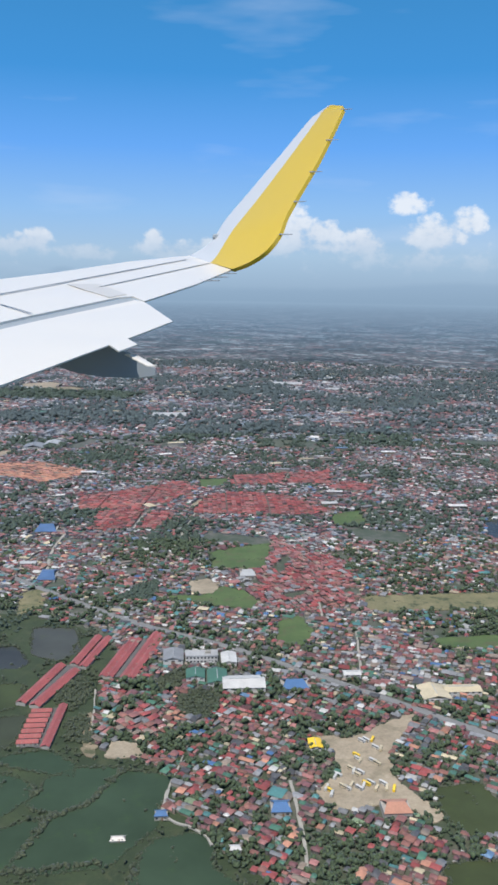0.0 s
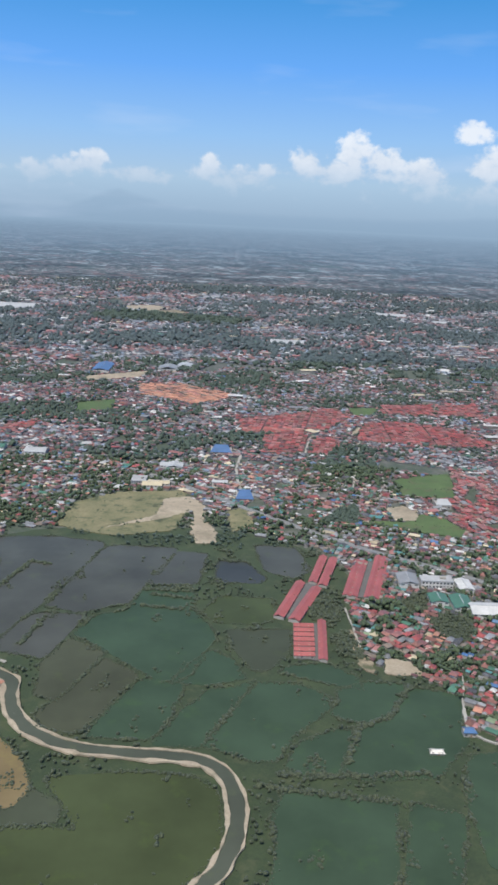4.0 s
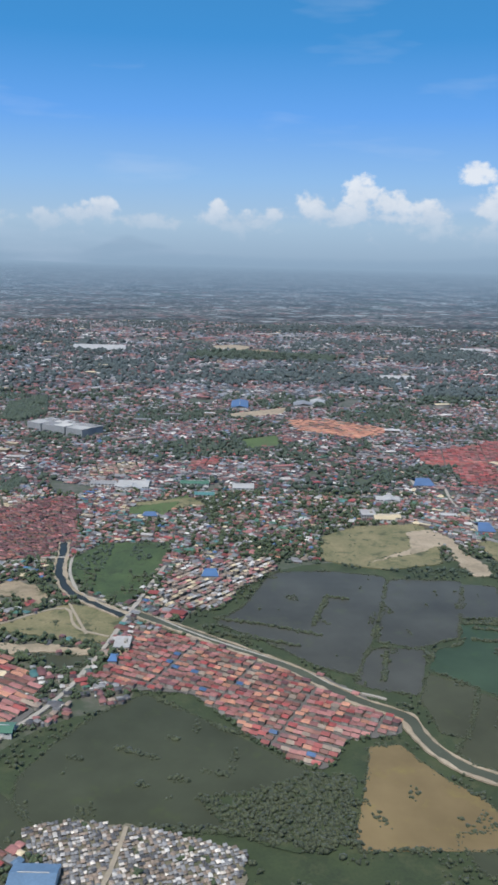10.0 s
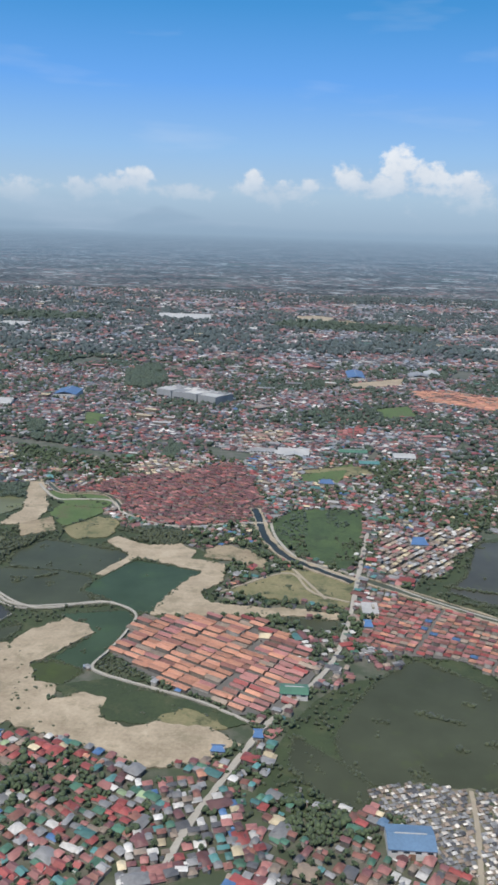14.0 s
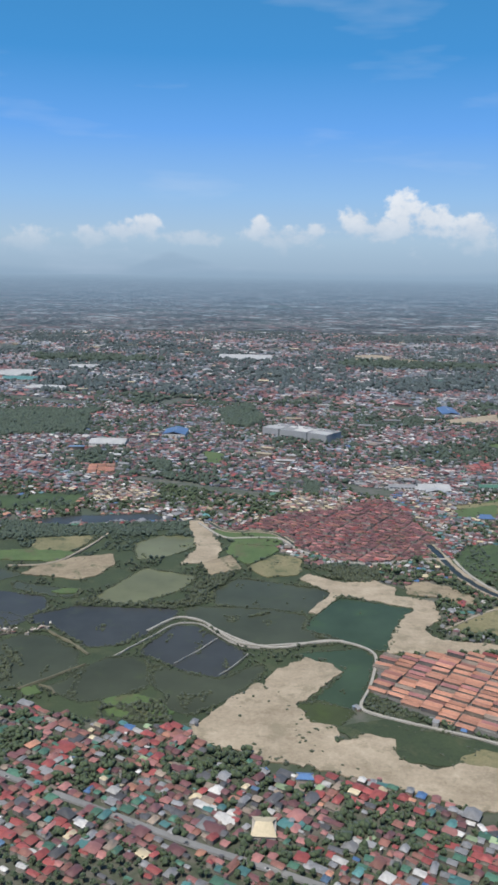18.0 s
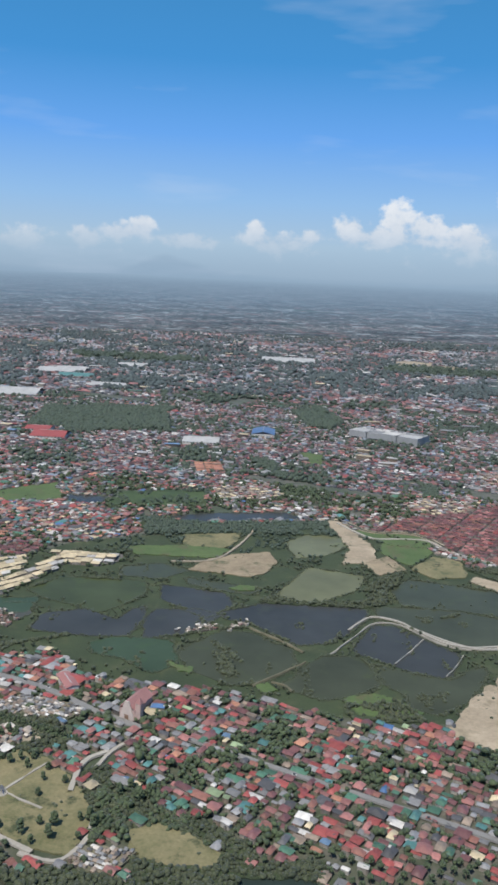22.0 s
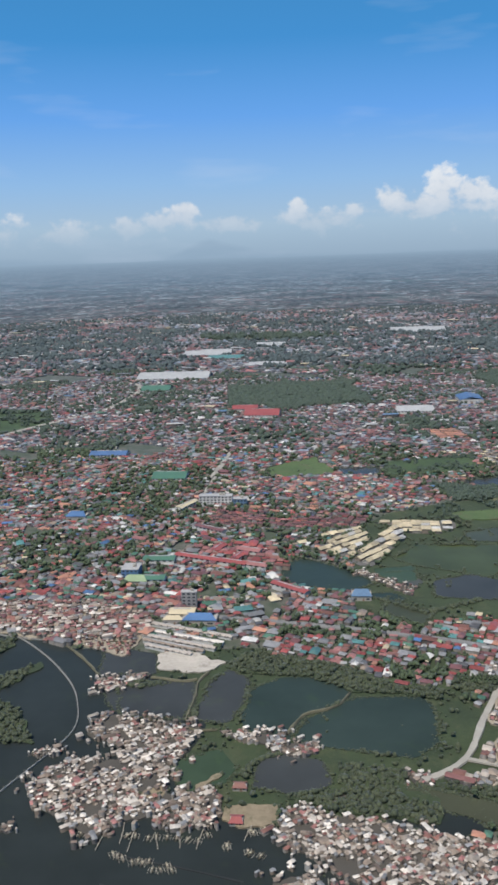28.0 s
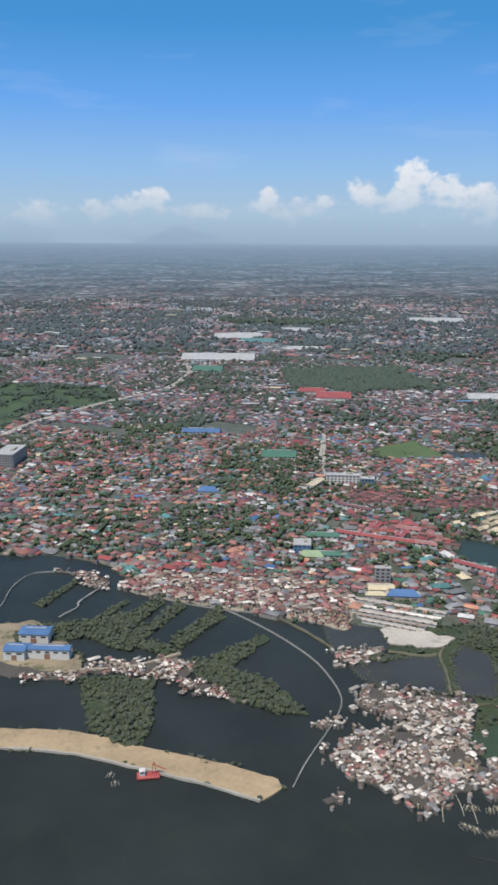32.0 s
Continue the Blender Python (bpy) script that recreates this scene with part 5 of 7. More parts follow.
warehouse(426, 822, 16.0, 8.7, 4, "pale")
mall(-23, 1162, 107, 49, -32)
warehouse(89, 913, 34.7, 29.1, 4, "pale")
warehouse(213, 910, 23.7, 20.4, 5, "pale")
warehouse(157, 925, 32.4, 15.0, 4, "green")
warehouse(171, 879, 21.7, 13.0, 4, "teal")
hall(189, 644, 13.8, 17.4, 4, "blue")
hall(121, 799, 15.2, 11.7, 4, "denim")
warehouse(371, 877, 25.2, 15.2, 4, "pale")
warehouse(357, 807, 20.3, 15.9, 4, "cream")
hall(134, 491, 5.4, 9.8, 4, "blue")
storeyed(137, 511, 10.3, 16.2, 5, "cream")
warehouse(133, 295, 19.2, 14.5, 5, "sky")
hall(49, 351, 6.6, 4.9, 3.5, "blue")
hall(68, 365, 4.9, 6.8, 3.5, "blue")
hall(69, 468, 8.2, 6.3, 3.5, "cream")
warehouse(86, 407, 15.0, 10.2, 4, "green")
hall(-61, 354, 8.1, 4.7, 3.5, "blue")
warehouse(-567, 1659, 70.3, 37.2, 3, "pale")
warehouse(-319, 1125, 40.4, 35.2, 4, "pale")
warehouse(-240, 1192, 32.5, 46.8, 7, "denim")
warehouse(89, 903, 21.4, 24.6, 4, "pale")
hall(-79, 316, 10.5, 12.4, 3.5, "cream")
warehouse(-584, 2048, 66.0, 34.9, 3, "pale")
hall(-415, 486, 12.3, 11.0, 3.5, "sky")
hall(-272, 397, 7.3, 4.1, 3.5, "blue")
storeyed(-535, 688, 28.8, 7.7, 9, "white")
storeyed(-515, 689, 14.3, 7.3, 6, "sky")
warehouse(-681, 877, 41.4, 21.4, 4, "denim")
warehouse(-556, 546, 22.2, 9.6, 4, "green")
storeyed(-570, 520, 11.6, 12.2, 7, "blue")
warehouse(-557, 509, 24.6, 8.9, 4, "green")
warehouse(-593, 779, 33.4, 28.4, 4, "green")
warehouse(-523, 455, 15.2, 9.5, 4, "cream")
storeyed(-521, 468, 9.4, 3.6, 11, "grey")
hall(-511, 448, 20.0, 10.2, 3.5, "blue")
hall(-648, 650, 16.9, 12.5, 4, "blue")
hall(-470, 290, 5.6, 3.6, 1.8, "rust")
hall(-469, 269, 5.0, 4.4, 1.8, "red")
warehouse(-708, 379, 15.4, 9.7, 6, "blue")
warehouse(-696, 361, 22.1, 5.5, 6, "blue")
warehouse(-712, 360, 10.6, 8.5, 6, "blue")
warehouse(-716, 1870, 107.0, 56.7, 3, "pale")
warehouse(-595, 1655, 31.6, 16.8, 3, "pale")
warehouse(-555, 1659, 30.8, 16.3, 3, "pale")
warehouse(-723, 1497, 131.3, 63.9, 4, "pale")
warehouse(-726, 1349, 47.8, 43.5, 4, "green")
storeyed(-844, 731, 18.1, 38.9, 14, "grey")
warehouse(-557, 1149, 35.5, 27.3, 5, "red")
warehouse(-529, 1107, 46.8, 41.9, 5, "red")
warehouse(-325, 1122, 45.8, 34.9, 4, "pale")
warehouse(-600, 2037, 58.5, 31.0, 3, "pale")
warehouse(-204, 2340, 146.2, 77.4, 3, "pale")
warehouse(-665, 1790, 77.2, 40.8, 3, "teal")
warehouse(-515, 434, 53.8, 3.0, 2, "dust", -19)
warehouse(-518, 426, 51.6, 3.0, 2, "bright", -19)
warehouse(-519, 419, 46.8, 3.0, 2, "dust", -20)
warehouse(-521, 414, 38.4, 2.6, 2, "tan", -20)
warehouse(-523, 409, 29.2, 2.6, 2, "dust", -21)
warehouse(-460, 494, 28.5, 6.0, 4, "red", -37)
warehouse(-325, 418, 17.7, 7.0, 4, "rose", -58)
warehouse(-588, 2054, 70.1, 37.1, 3, "pale")
warehouse(-704, 1914, 73.7, 39.0, 3, "pale")
warehouse(-585, 1650, 32.2, 17.0, 3, "pale")
warehouse(-544, 1658, 34.3, 18.1, 3, "pale")
warehouse(80, 908, 24.0, 14.7, 4, "pale")
warehouse(54, 915, 28.7, 15.1, 4, "grey")
warehouse(-194, 3357, 58.9, 31.2, 3, "pale")
warehouse(201, 1452, 29.6, 73.9, 5, "denim")


# ---- houses ----
rng = np.random.default_rng(7)


def house_field(name, x, y, w, d, h, rise, yaw, palette, label):
    """Many small pitched-roof houses in one mesh."""
    n = len(x)
    if not n:
        return
    c, s = np.cos(yaw), np.sin(yaw)

    def corner(ax, ay, z):
        return np.stack([x + ax * c - ay * s, y + ax * s + ay * c, z], 1)

    hw, hd, o = w / 2, d / 2, 0.08 * np.minimum(w, d)
    zero = np.zeros(n)
    ring = [(-1, -1), (1, -1), (1, 1), (-1, 1)]
    verts = [corner(a * hw, b * hd, zero) for a, b in ring] + [corner(a * hw, b * hd, h) for a, b in ring]
    verts += [corner(a * (hw + o), b * (hd + o), h - 0.06) for a, b in ring] + [corner(a * (hw + o * (rise > 0.3) - 0.25 * hd * (rise > 0.9)), zero, h + rise) for a in (-1, 1)]
    v = np.stack(verts, 1).reshape(-1, 3)
    base = (np.arange(n) * 14)[:, None]
    quads = np.array([[0, 1, 5, 4], [1, 2, 6, 5], [2, 3, 7, 6], [3, 0, 4, 7], [8, 9, 13, 12], [10, 11, 12, 13]])
    tris = np.array([[9, 10, 13], [11, 8, 12]])
    q = (base[:, :, None] + quads[None]).reshape(-1, 4)
    t = (base[:, :, None] + tris[None]).reshape(-1, 3)
    ob = new(name, raw_mesh(name, v, q, t, [HAZED_WALL if palette in ("distant", "middle") else WALL, roof_material(palette)], np.tile([0, 0, 0, 0, 1, 1], n), np.ones(2 * n, int)))
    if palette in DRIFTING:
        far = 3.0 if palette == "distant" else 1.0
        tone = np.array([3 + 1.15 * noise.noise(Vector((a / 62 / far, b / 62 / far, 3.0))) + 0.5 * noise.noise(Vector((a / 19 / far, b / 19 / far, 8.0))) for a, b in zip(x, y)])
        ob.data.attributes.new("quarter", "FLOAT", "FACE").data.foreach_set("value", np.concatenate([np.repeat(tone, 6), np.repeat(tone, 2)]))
    tagged(ob, label, "houses", kind="stuff")


LAYOUT = {  # pitch along, pitch across, heading in degrees, share built, how many as things of their own
    "red": (6.0, 5.2, 28, 0.97, 90), "rose": (5.6, 5.2, 14, 0.88, 40), "maroon": (4.6, 4.2, -14, 0.93, 40), "orange": (10.2, 4.5, -30, 0.98, 110), "estate": (4.9, 4.6, -25, 0.84, 90), "coral": (9.4, 4.5, -30, 0.96, 60),
    "pale": (4.6, 4.4, 30, 0.94, 30), "tomb": (1.9, 2.0, 20, 0.74, 55), "cream": (7.2, 6.4, 25, 0.97, 60), "shanty": (2.0, 1.8, 35, 0.95, 75), "pink": (3.1, 2.9, 20, 0.93, 50), "mixed": (4.9, 4.5, -30, 0.68, 230),
}
ROWS = ("red", "orange", "cream", "estate", "coral", "maroon", "pale")
HOUSE_KINDS = {}


def house_kind(palette, variant):
    """One house with its parts, far below the ground's rim; copies are set out from it."""
    key = (palette, variant)
    if key in HOUSE_KINDS:
        return HOUSE_KINDS[key]
    r = random.Random(f"{palette}{variant}")
    poor = palette in ("shanty", "pink", "tomb")
    w, d, h = r.uniform(2.6, 5.8), r.uniform(2.4, 4.2), r.choice((1.5, 1.7, 2.0, 2.6))
    if palette in ROWS:
        w, d, h = LAYOUT[palette][0] - r.uniform(0.1, 0.6), LAYOUT[palette][1] * r.uniform(0.68, 0.84), r.choice((1.7, 1.9, 2.4))
    if poor:
        w, d, h = r.uniform(1.3, 2.9), r.uniform(1.1, 1.9), r.choice((0.6, 0.75, 0.9, 1.3))
    if palette == "tomb":
        w, d, h = r.uniform(0.8, 1.4), r.uniform(1.1, 1.7), r.uniform(0.5, 1.1)
    ob = part({"shanty": "shack", "pink": "shack", "tomb": "tomb"}.get(palette, "row_house" if palette in ROWS else "house"), box(w, d, h), WALL)
    rise = 0.18 * d if poor else r.uniform(0.22, 0.32) * d
    bm = gable(w, d, rise, h + 0.05, 0.1, 0.12 if poor else 0.22)
    if not poor and palette not in ROWS and variant % 2:
        for v in bm.verts:
            if abs(v.co.y) < 0.01:
                v.co.x *= 0.6
    part("roof", bm, roof_material(palette), ob)
    if palette == "tomb":
        part("headstone", box(w * 0.6, 0.15, 0.6, 0, -d / 2 + 0.1, h + 0.1), CONCRETE, ob)
        HOUSE_KINDS[key] = ob
        ob["taken"] = 0
        return tagged(ob, "small pale concrete tomb with a slab roof", "tomb", group="tombs of the graveyard")
    part("door", box(0.7, 0.12, 1.6, w * r.uniform(-0.3, 0.3), -d / 2 - 0.03), DOOR, ob)
    part("window", box(0.9, 0.1, 0.7, w * 0.33, -d / 2 - 0.02, 0.8), GLASS_DARK, ob)
    if not poor and variant % 3 == 1 and palette not in ROWS:
        annex = part("annex", box(w * 0.5, d * 0.7, h * 0.8, w * 0.22, -d * 0.75), WALL, ob)
        lean = box(w * 0.5 + 0.4, d * 0.7 + 0.5, 0.12, w * 0.22, -d * 0.75, h * 0.8)
        for v in lean.verts:
            v.co.z += 0.2 * (v.co.y + d * 0.75)
        part("annex_roof", lean, roof_material(palette), ob)
    elif variant % 3 == 0:
        bm = box(w * 0.5, 1.6, 0.1, -w * 0.2, -d / 2 - 0.7, h * 0.8)
        part("porch_roof", bm, roof_material(palette), ob)
    words = {"shanty": "small shack with a rusty sheet-metal roof", "pink": "small crowded house with a corrugated roof", "orange": "row house with an orange tiled roof",
             "estate": "row house with a weathered red-brown roof", "coral": "row house with a faded pink roof", "red": "row house with a bright red roof", "cream": "new row house with a cream roof", "rose": "house with a faded red roof",
             "maroon": "house with a dark maroon roof", "pale": "small house with a pale unpainted roof", "mixed": "town house with a painted metal roof", "tomb": "small pale concrete tomb"}
    tagged(ob, words[palette], "house", group=f"houses of the {palette} quarter")
    ob["taken"] = 0
    HOUSE_KINDS[key] = ob
    return ob


def place_house(palette, x, y, z, yaw):
    ob = house_kind(palette, int(rng.integers(9)))
    m = pose(x, y, z, 0, 0, math.degrees(yaw) + (180 if rng.random() < 0.3 else 0))
    if not ob["taken"]:
        ob["taken"] = 1
        ob.matrix_world = m
    else:
        copy_thing(ob, m)


TREES = []  # x, y, size
SINGLES_MOST = dict(tomb=105, orange=75, estate=60, coral=40, red=70, cream=40, maroon=40, shanty=230, pink=60, mixed=165, rose=30, pale=30)
SINGLES_LEFT = {}


def fill_district(number, palette, outline, turn, floor):
    along, across, heading, share, singles = LAYOUT[palette]
    share = 0.60 if turn == -35 else share
    heading = heading if turn is None else turn
    p = np.array(outline, float)
    mid, reach = p.mean(0), np.abs(p - p.mean(0)).max() * 1.5
    a = np.arange(-reach, reach, along)
    b = np.arange(-reach, reach, across)
    ga, gb = np.meshgrid(a, b)
    # lanes between the rows, and breaks along them
    gb = gb + (np.floor(np.arange(len(b)) / 2) * (1.7 if palette == "maroon" else 1.7 if palette == "red" else 1.9 if palette == "estate" else 1.6 if palette in ("orange", "coral") else 2.0 if palette in ROWS else 0.5))[:, None]
    if palette in ROWS:
        ga = ga + (np.floor(np.arange(len(a)) / (9 if palette in ("red", "estate") else 2 if palette in ("orange", "coral") else 5)) * (1.3 if palette in ("orange", "coral") else 2.2))[None, :]
    loose = {"tomb": 0.22, "red": 0.1, "orange": 0.1, "cream": 0.1, "maroon": 0.2, "shanty": 0.9, "mixed": 0.9, "estate": 0.34, "pale": 0.3, "coral": 0.12}.get(palette, 0.7)
    ga = (ga + rng.normal(0, loose * 0.8, ga.shape)).ravel()
    gb = (gb + rng.normal(0, loose * 0.7, gb.shape)).ravel()
    t = radians(heading)
    x, y = mid[0] + ga * math.cos(t) - gb * math.sin(t), mid[1] + ga * math.sin(t) + gb * math.cos(t)
    u = use_at(x, y)
    keep = u == 10 + number
    if palette in ("shanty", "pink", "tomb"):
        keep &= inside(outline, x, y)
        if palette == "shanty":
            # a loose fringe of huts stands on stilts in the water
            keep |= (u == 1) & inside(grown(outline, 5.0), x, y) & (rng.random(len(x)) < 0.22)
        if palette == "shanty":
            keep &= np.array([noise.noise(Vector((p / 9, q / 9, 5.0))) > -0.32 for p, q in zip(x, y)])
    if palette == "rose" and reach > 90:
        keep &= np.array([noise.noise(Vector((p / 26, q / 34, 15.0))) > -0.36 for p, q in zip(x, y)])
    x, y = x[keep], y[keep]
    green = np.array([noise.noise(Vector((p / 38, q / 38, 21.0))) for p, q in zip(x, y)]) if palette == "mixed" else np.zeros(len(x))
    built = rng.random(len(x)) < share + 0.06 - 1.3 * np.maximum(green - 0.08, -0.10)
    for px, py in zip(x[~built], y[~built]):
        if palette not in ("shanty", "tomb", "pink") or rng.random() < 0.15:
            TREES.append((px, py, rng.uniform(1.7, 3.7) if palette == "mixed" else rng.uniform(1.4, 2.8)))
    x, y = x[built], y[built]
    yaw = t + rng.normal(0, 0.02 if palette in ROWS else 0.16 if palette == "shanty" else 0.07, len(x)) + (rng.random(len(x)) < (0.35 if palette not in ROWS else 0.0)) * math.pi / 2
    order = np.argsort(y)
    x, y, yaw = x[order], y[order], yaw[order]
    k = max(0, min(singles, len(x), SINGLES_LEFT.setdefault(palette, SINGLES_MOST.get(palette, 120))))
    SINGLES_LEFT[palette] -= k
    for i in range(k):
        place_house(palette, x[i], y[i], floor - 0.02 if floor else 0.0, yaw[i])
    x, y, yaw = x[k:], y[k:], yaw[k:]
    n = len(x)
    w = along * (rng.uniform(0.74, 0.96, n) if palette in ("estate", "maroon", "pale") else rng.uniform(0.92, 1.0, n) if palette in ROWS else rng.uniform(0.6, 1.15, n))
    d = across * (rng.uniform(0.68, 0.80, n) if palette in ("estate", "maroon", "pale") else rng.uniform(0.76, 0.88, n) if palette in ROWS else rng.uniform(0.55, 1.0, n))
    if palette in ("mixed", "shanty", "pink"):
        odd = np.exp(rng.normal(-0.14, 0.24, n) if palette == "mixed" else rng.normal(-0.08, 0.46 if palette == "shanty" else 0.34, n))
        w, d = w * odd, d * np.exp(rng.normal(-0.04, 0.14 if palette == "mixed" else 0.22, n)) * odd ** 0.5
    if palette in ("mixed", "rose", "shanty", "pink"):
        big = rng.random(n) < (0.04 if palette in ("shanty", "pink") else 0.10)
        w, d = np.where(big, w * 1.6, w), np.where(big, d * 1.35, d)
        some = rng.random(n) < (0.3 if palette == "mixed" else 0.5)
        k2 = some.sum()
        house_field("sheds", x[some] + rng.normal(0, along * 0.5, k2), y[some] + rng.normal(0, across * 0.5, k2), rng.uniform(0.8, 2.4, k2), rng.uniform(0.7, 1.6, k2), rng.uniform(1.2, 3.4, k2),
                    rng.uniform(0.05, 0.3, k2), yaw[some] + rng.normal(0, 0.3, k2), "town" if palette == "mixed" else "shanty", "small sheds and lean-tos between the houses")
    h = rng.choice([2.0, 2.3, 2.6, 3.6], n) * {"tomb": 0.3, "shanty": 0.36, "pink": 0.7, "mixed": 0.75}.get(palette, 1.0)
    house_field("houses", x, y, w, d, h + floor, d * rng.uniform(0.16, 0.3, n), yaw, palette, f"closely built {palette}-roofed quarter of small houses")


for number, (palette, outline, turn, floor) in enumerate(DISTRICTS):
    fill_district(number + 1, palette, outline, turn, floor)
    if palette in ROWS:
        edge = grown(outline, 1.5)
        for a, b in zip(edge, edge[1:] + edge[:1]):
            a, b = Vector(a), Vector(b)
            for j in range(int((b - a).length / 3.2)):
                p = a.lerp(b, (j + rng.random()) * 3.2 / (b - a).length)
                if rng.random() < 0.55 and int(use_at(p.x, p.y)) in (0, 2, 4, 6, 7, 10 + number + 1):
                    TREES.append((p.x, p.y, rng.uniform(1.0, 2.2)))


def fill_town(y_low, y_high, block, along, across, share, name):
    xs, ys, yaws = [], [], []
    lean = radians(-22)
    reach = 900 + 0.36 * y_high + y_high
    for v in np.arange(-reach, reach, block):
        for u in np.arange(-reach, reach, block):
            bx, by = u * math.cos(lean) - v * math.sin(lean), u * math.sin(lean) + v * math.cos(lean)
            if not y_low <= by < y_high or abs(bx) > 800 + 0.36 * by:
                continue
            t = lean + 0.10 * noise.noise(Vector((bx / 600, by / 600, 0)))
            if noise.noise(Vector((bx / 90, by / 90, 31.0))) > 0.25:
                t += radians(40)
            cut = rng.uniform(0.5, 3.0)
            a = np.arange(-block / 2 + cut, block / 2 - cut * 0.3, along)
            b = np.arange(-block / 2 + cut, block / 2 - cut * 0.3, across)
            ga, gb = np.meshgrid(a, b)
            ga = (ga + rng.normal(0, along * 0.14, ga.shape)).ravel()
            gb = (gb + rng.normal(0, across * 0.14, gb.shape)).ravel()
            xs.append(bx + ga * math.cos(t) - gb * math.sin(t))
            ys.append(by + ga * math.sin(t) + gb * math.cos(t))
            yaws.append(np.full(ga.shape, t))
    x, y, yaw = np.concatenate(xs), np.concatenate(ys), np.concatenate(yaws)
    keep = (use_at(x, y) == 0) & (y > 262)
    x, y, yaw = x[keep], y[keep], yaw[keep]
    wide = 130 * max(1.0, y_low / 900)
    green = np.array([1.15 * noise.noise(Vector((p / wide, q / wide, 4.0))) + 0.6 * noise.noise(Vector((p * 3 / wide, q * 3 / wide, 9.0))) for p, q in zip(x, y)])
    dense = share + np.where(x < -250, 0.06, 0.0)
    built = rng.random(len(x)) < np.clip(dense - np.where((x < -250) & (y < 900), 0.65, 0.8) * green, 0.03, 0.97)
    for px, py in zip(x[~built], y[~built]):
        if rng.random() < 0.8:
            TREES.append((px + rng.normal(0, 1), py + rng.normal(0, 1), rng.uniform(0.36, 0.66) * min(along, 8.0)))
    x, y, yaw = x[built], y[built], yaw[built]
    n = len(x)
    yaw = yaw + (rng.random(n) < 0.45) * math.pi / 2 + rng.normal(0, 0.08, n)
    w, d = along * rng.uniform(0.60, 1.04, n), across * rng.uniform(0.54, 0.90, n)
    big = rng.random(n) < (0.09 if y_low < 800 else 0.04)
    w[big] *= 2.2
    d[big] *= 1.7
    h = rng.choice([1.3, 1.6, 1.9, 2.3, 3.4], n) * (along / 6.6) ** 0.4
    if y_low < 1400:
        some = rng.random(n) < 0.4
        k = some.sum()
        house_field("sheds", x[some] + rng.normal(0, along * 0.5, k), y[some] + rng.normal(0, across * 0.5, k), along * rng.uniform(0.2, 0.5, k), across * rng.uniform(0.2, 0.4, k), rng.uniform(1.0, 2.6, k),
                    rng.uniform(0.05, 0.3, k), yaw[some], "middle", "small sheds and lean-tos between the houses")
    rise = d * rng.uniform(0.08, 0.30, n)
    west = (x < -300) & (y_low < 800)
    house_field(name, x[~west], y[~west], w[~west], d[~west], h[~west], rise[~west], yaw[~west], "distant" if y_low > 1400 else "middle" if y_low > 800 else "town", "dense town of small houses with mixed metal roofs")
    house_field(name, x[west], y[west], w[west], d[west], h[west], rise[west], yaw[west], "old_town", "dense old town of small houses with red, orange and green roofs")


fill_town(262, 900, 62, 4.7, 4.4, 0.68, "town_houses")
fill_town(900, 1500, 80, 5.8, 5.4, 0.70, "town_houses")
fill_town(1500, 2600, 130, 9.0, 8.0, 0.58, "far_houses")
fill_town(2600, 3420, 180, 12.0, 10.6, 0.52, "far_houses")


def far_sheds():
    """Large pale roofs scattered over the far town."""
    n = 330
    y = 1000 + 2350 * rng.random(n)
    x = (rng.random(n) - 0.5) * 2 * (600 + 0.36 * y)
    keep = use_at(x, y) == 0
    x, y = x[keep], y[keep]
    n = len(x)
    w = rng.uniform(10, 30, n) * (0.6 + y / 4000)
    d = rng.uniform(7, 13, n) * (0.6 + y / 4000)
    house_field("far_sheds", x, y, w, d, rng.uniform(4.5, 7, n), rng.uniform(0.5, 1.5, n), rng.normal(-0.1, 0.3, n), "sheds", "large pale factory and market roofs far off")


far_sheds()


# ---- trees ----
def ico():
    bm = bmesh.new()
    bmesh.ops.create_icosphere(bm, subdivisions=1, radius=1.0)
    v = np.array([p.co[:] for p in bm.verts])
    f = np.array([[p.index for p in q.verts] for q in bm.faces])
    bm.free()
    return v, f


ICO_V, ICO_F = ico()


def clump_field(name, x, y, size, mat, label, low=0.15):
    """Uneven clumps of foliage in one mesh."""
    n = len(x)
    if not n:
        return
    v = ICO_V[None] * (1 + rng.normal(0, 0.3, (n, len(ICO_V), 1)))
    turn = rng.uniform(0, 6.28, n)
    c, s = np.cos(turn)[:, None], np.sin(turn)[:, None]
    stretch = rng.uniform(0.75, 1.25, (n, 1))
    vx, vy, vz = v[..., 0] * stretch, v[..., 1], v[..., 2] * rng.uniform(0.7, 1.05, (n, 1))
    size = np.asarray(size)[:, None]
    out = np.stack([x[:, None] + (vx * c - vy * s) * size, y[:, None] + (vx * s + vy * c) * size, np.maximum(vz * size + size * (0.75 + low), 0.02)], -1)
    f = (ICO_F[None] + (np.arange(n) * len(ICO_V))[:, None, None]).reshape(-1, 3)
    ob = new(name, raw_mesh(name, out.reshape(-1, 3), None, f, [mat]))
    tagged(ob, label, "trees", kind="stuff")


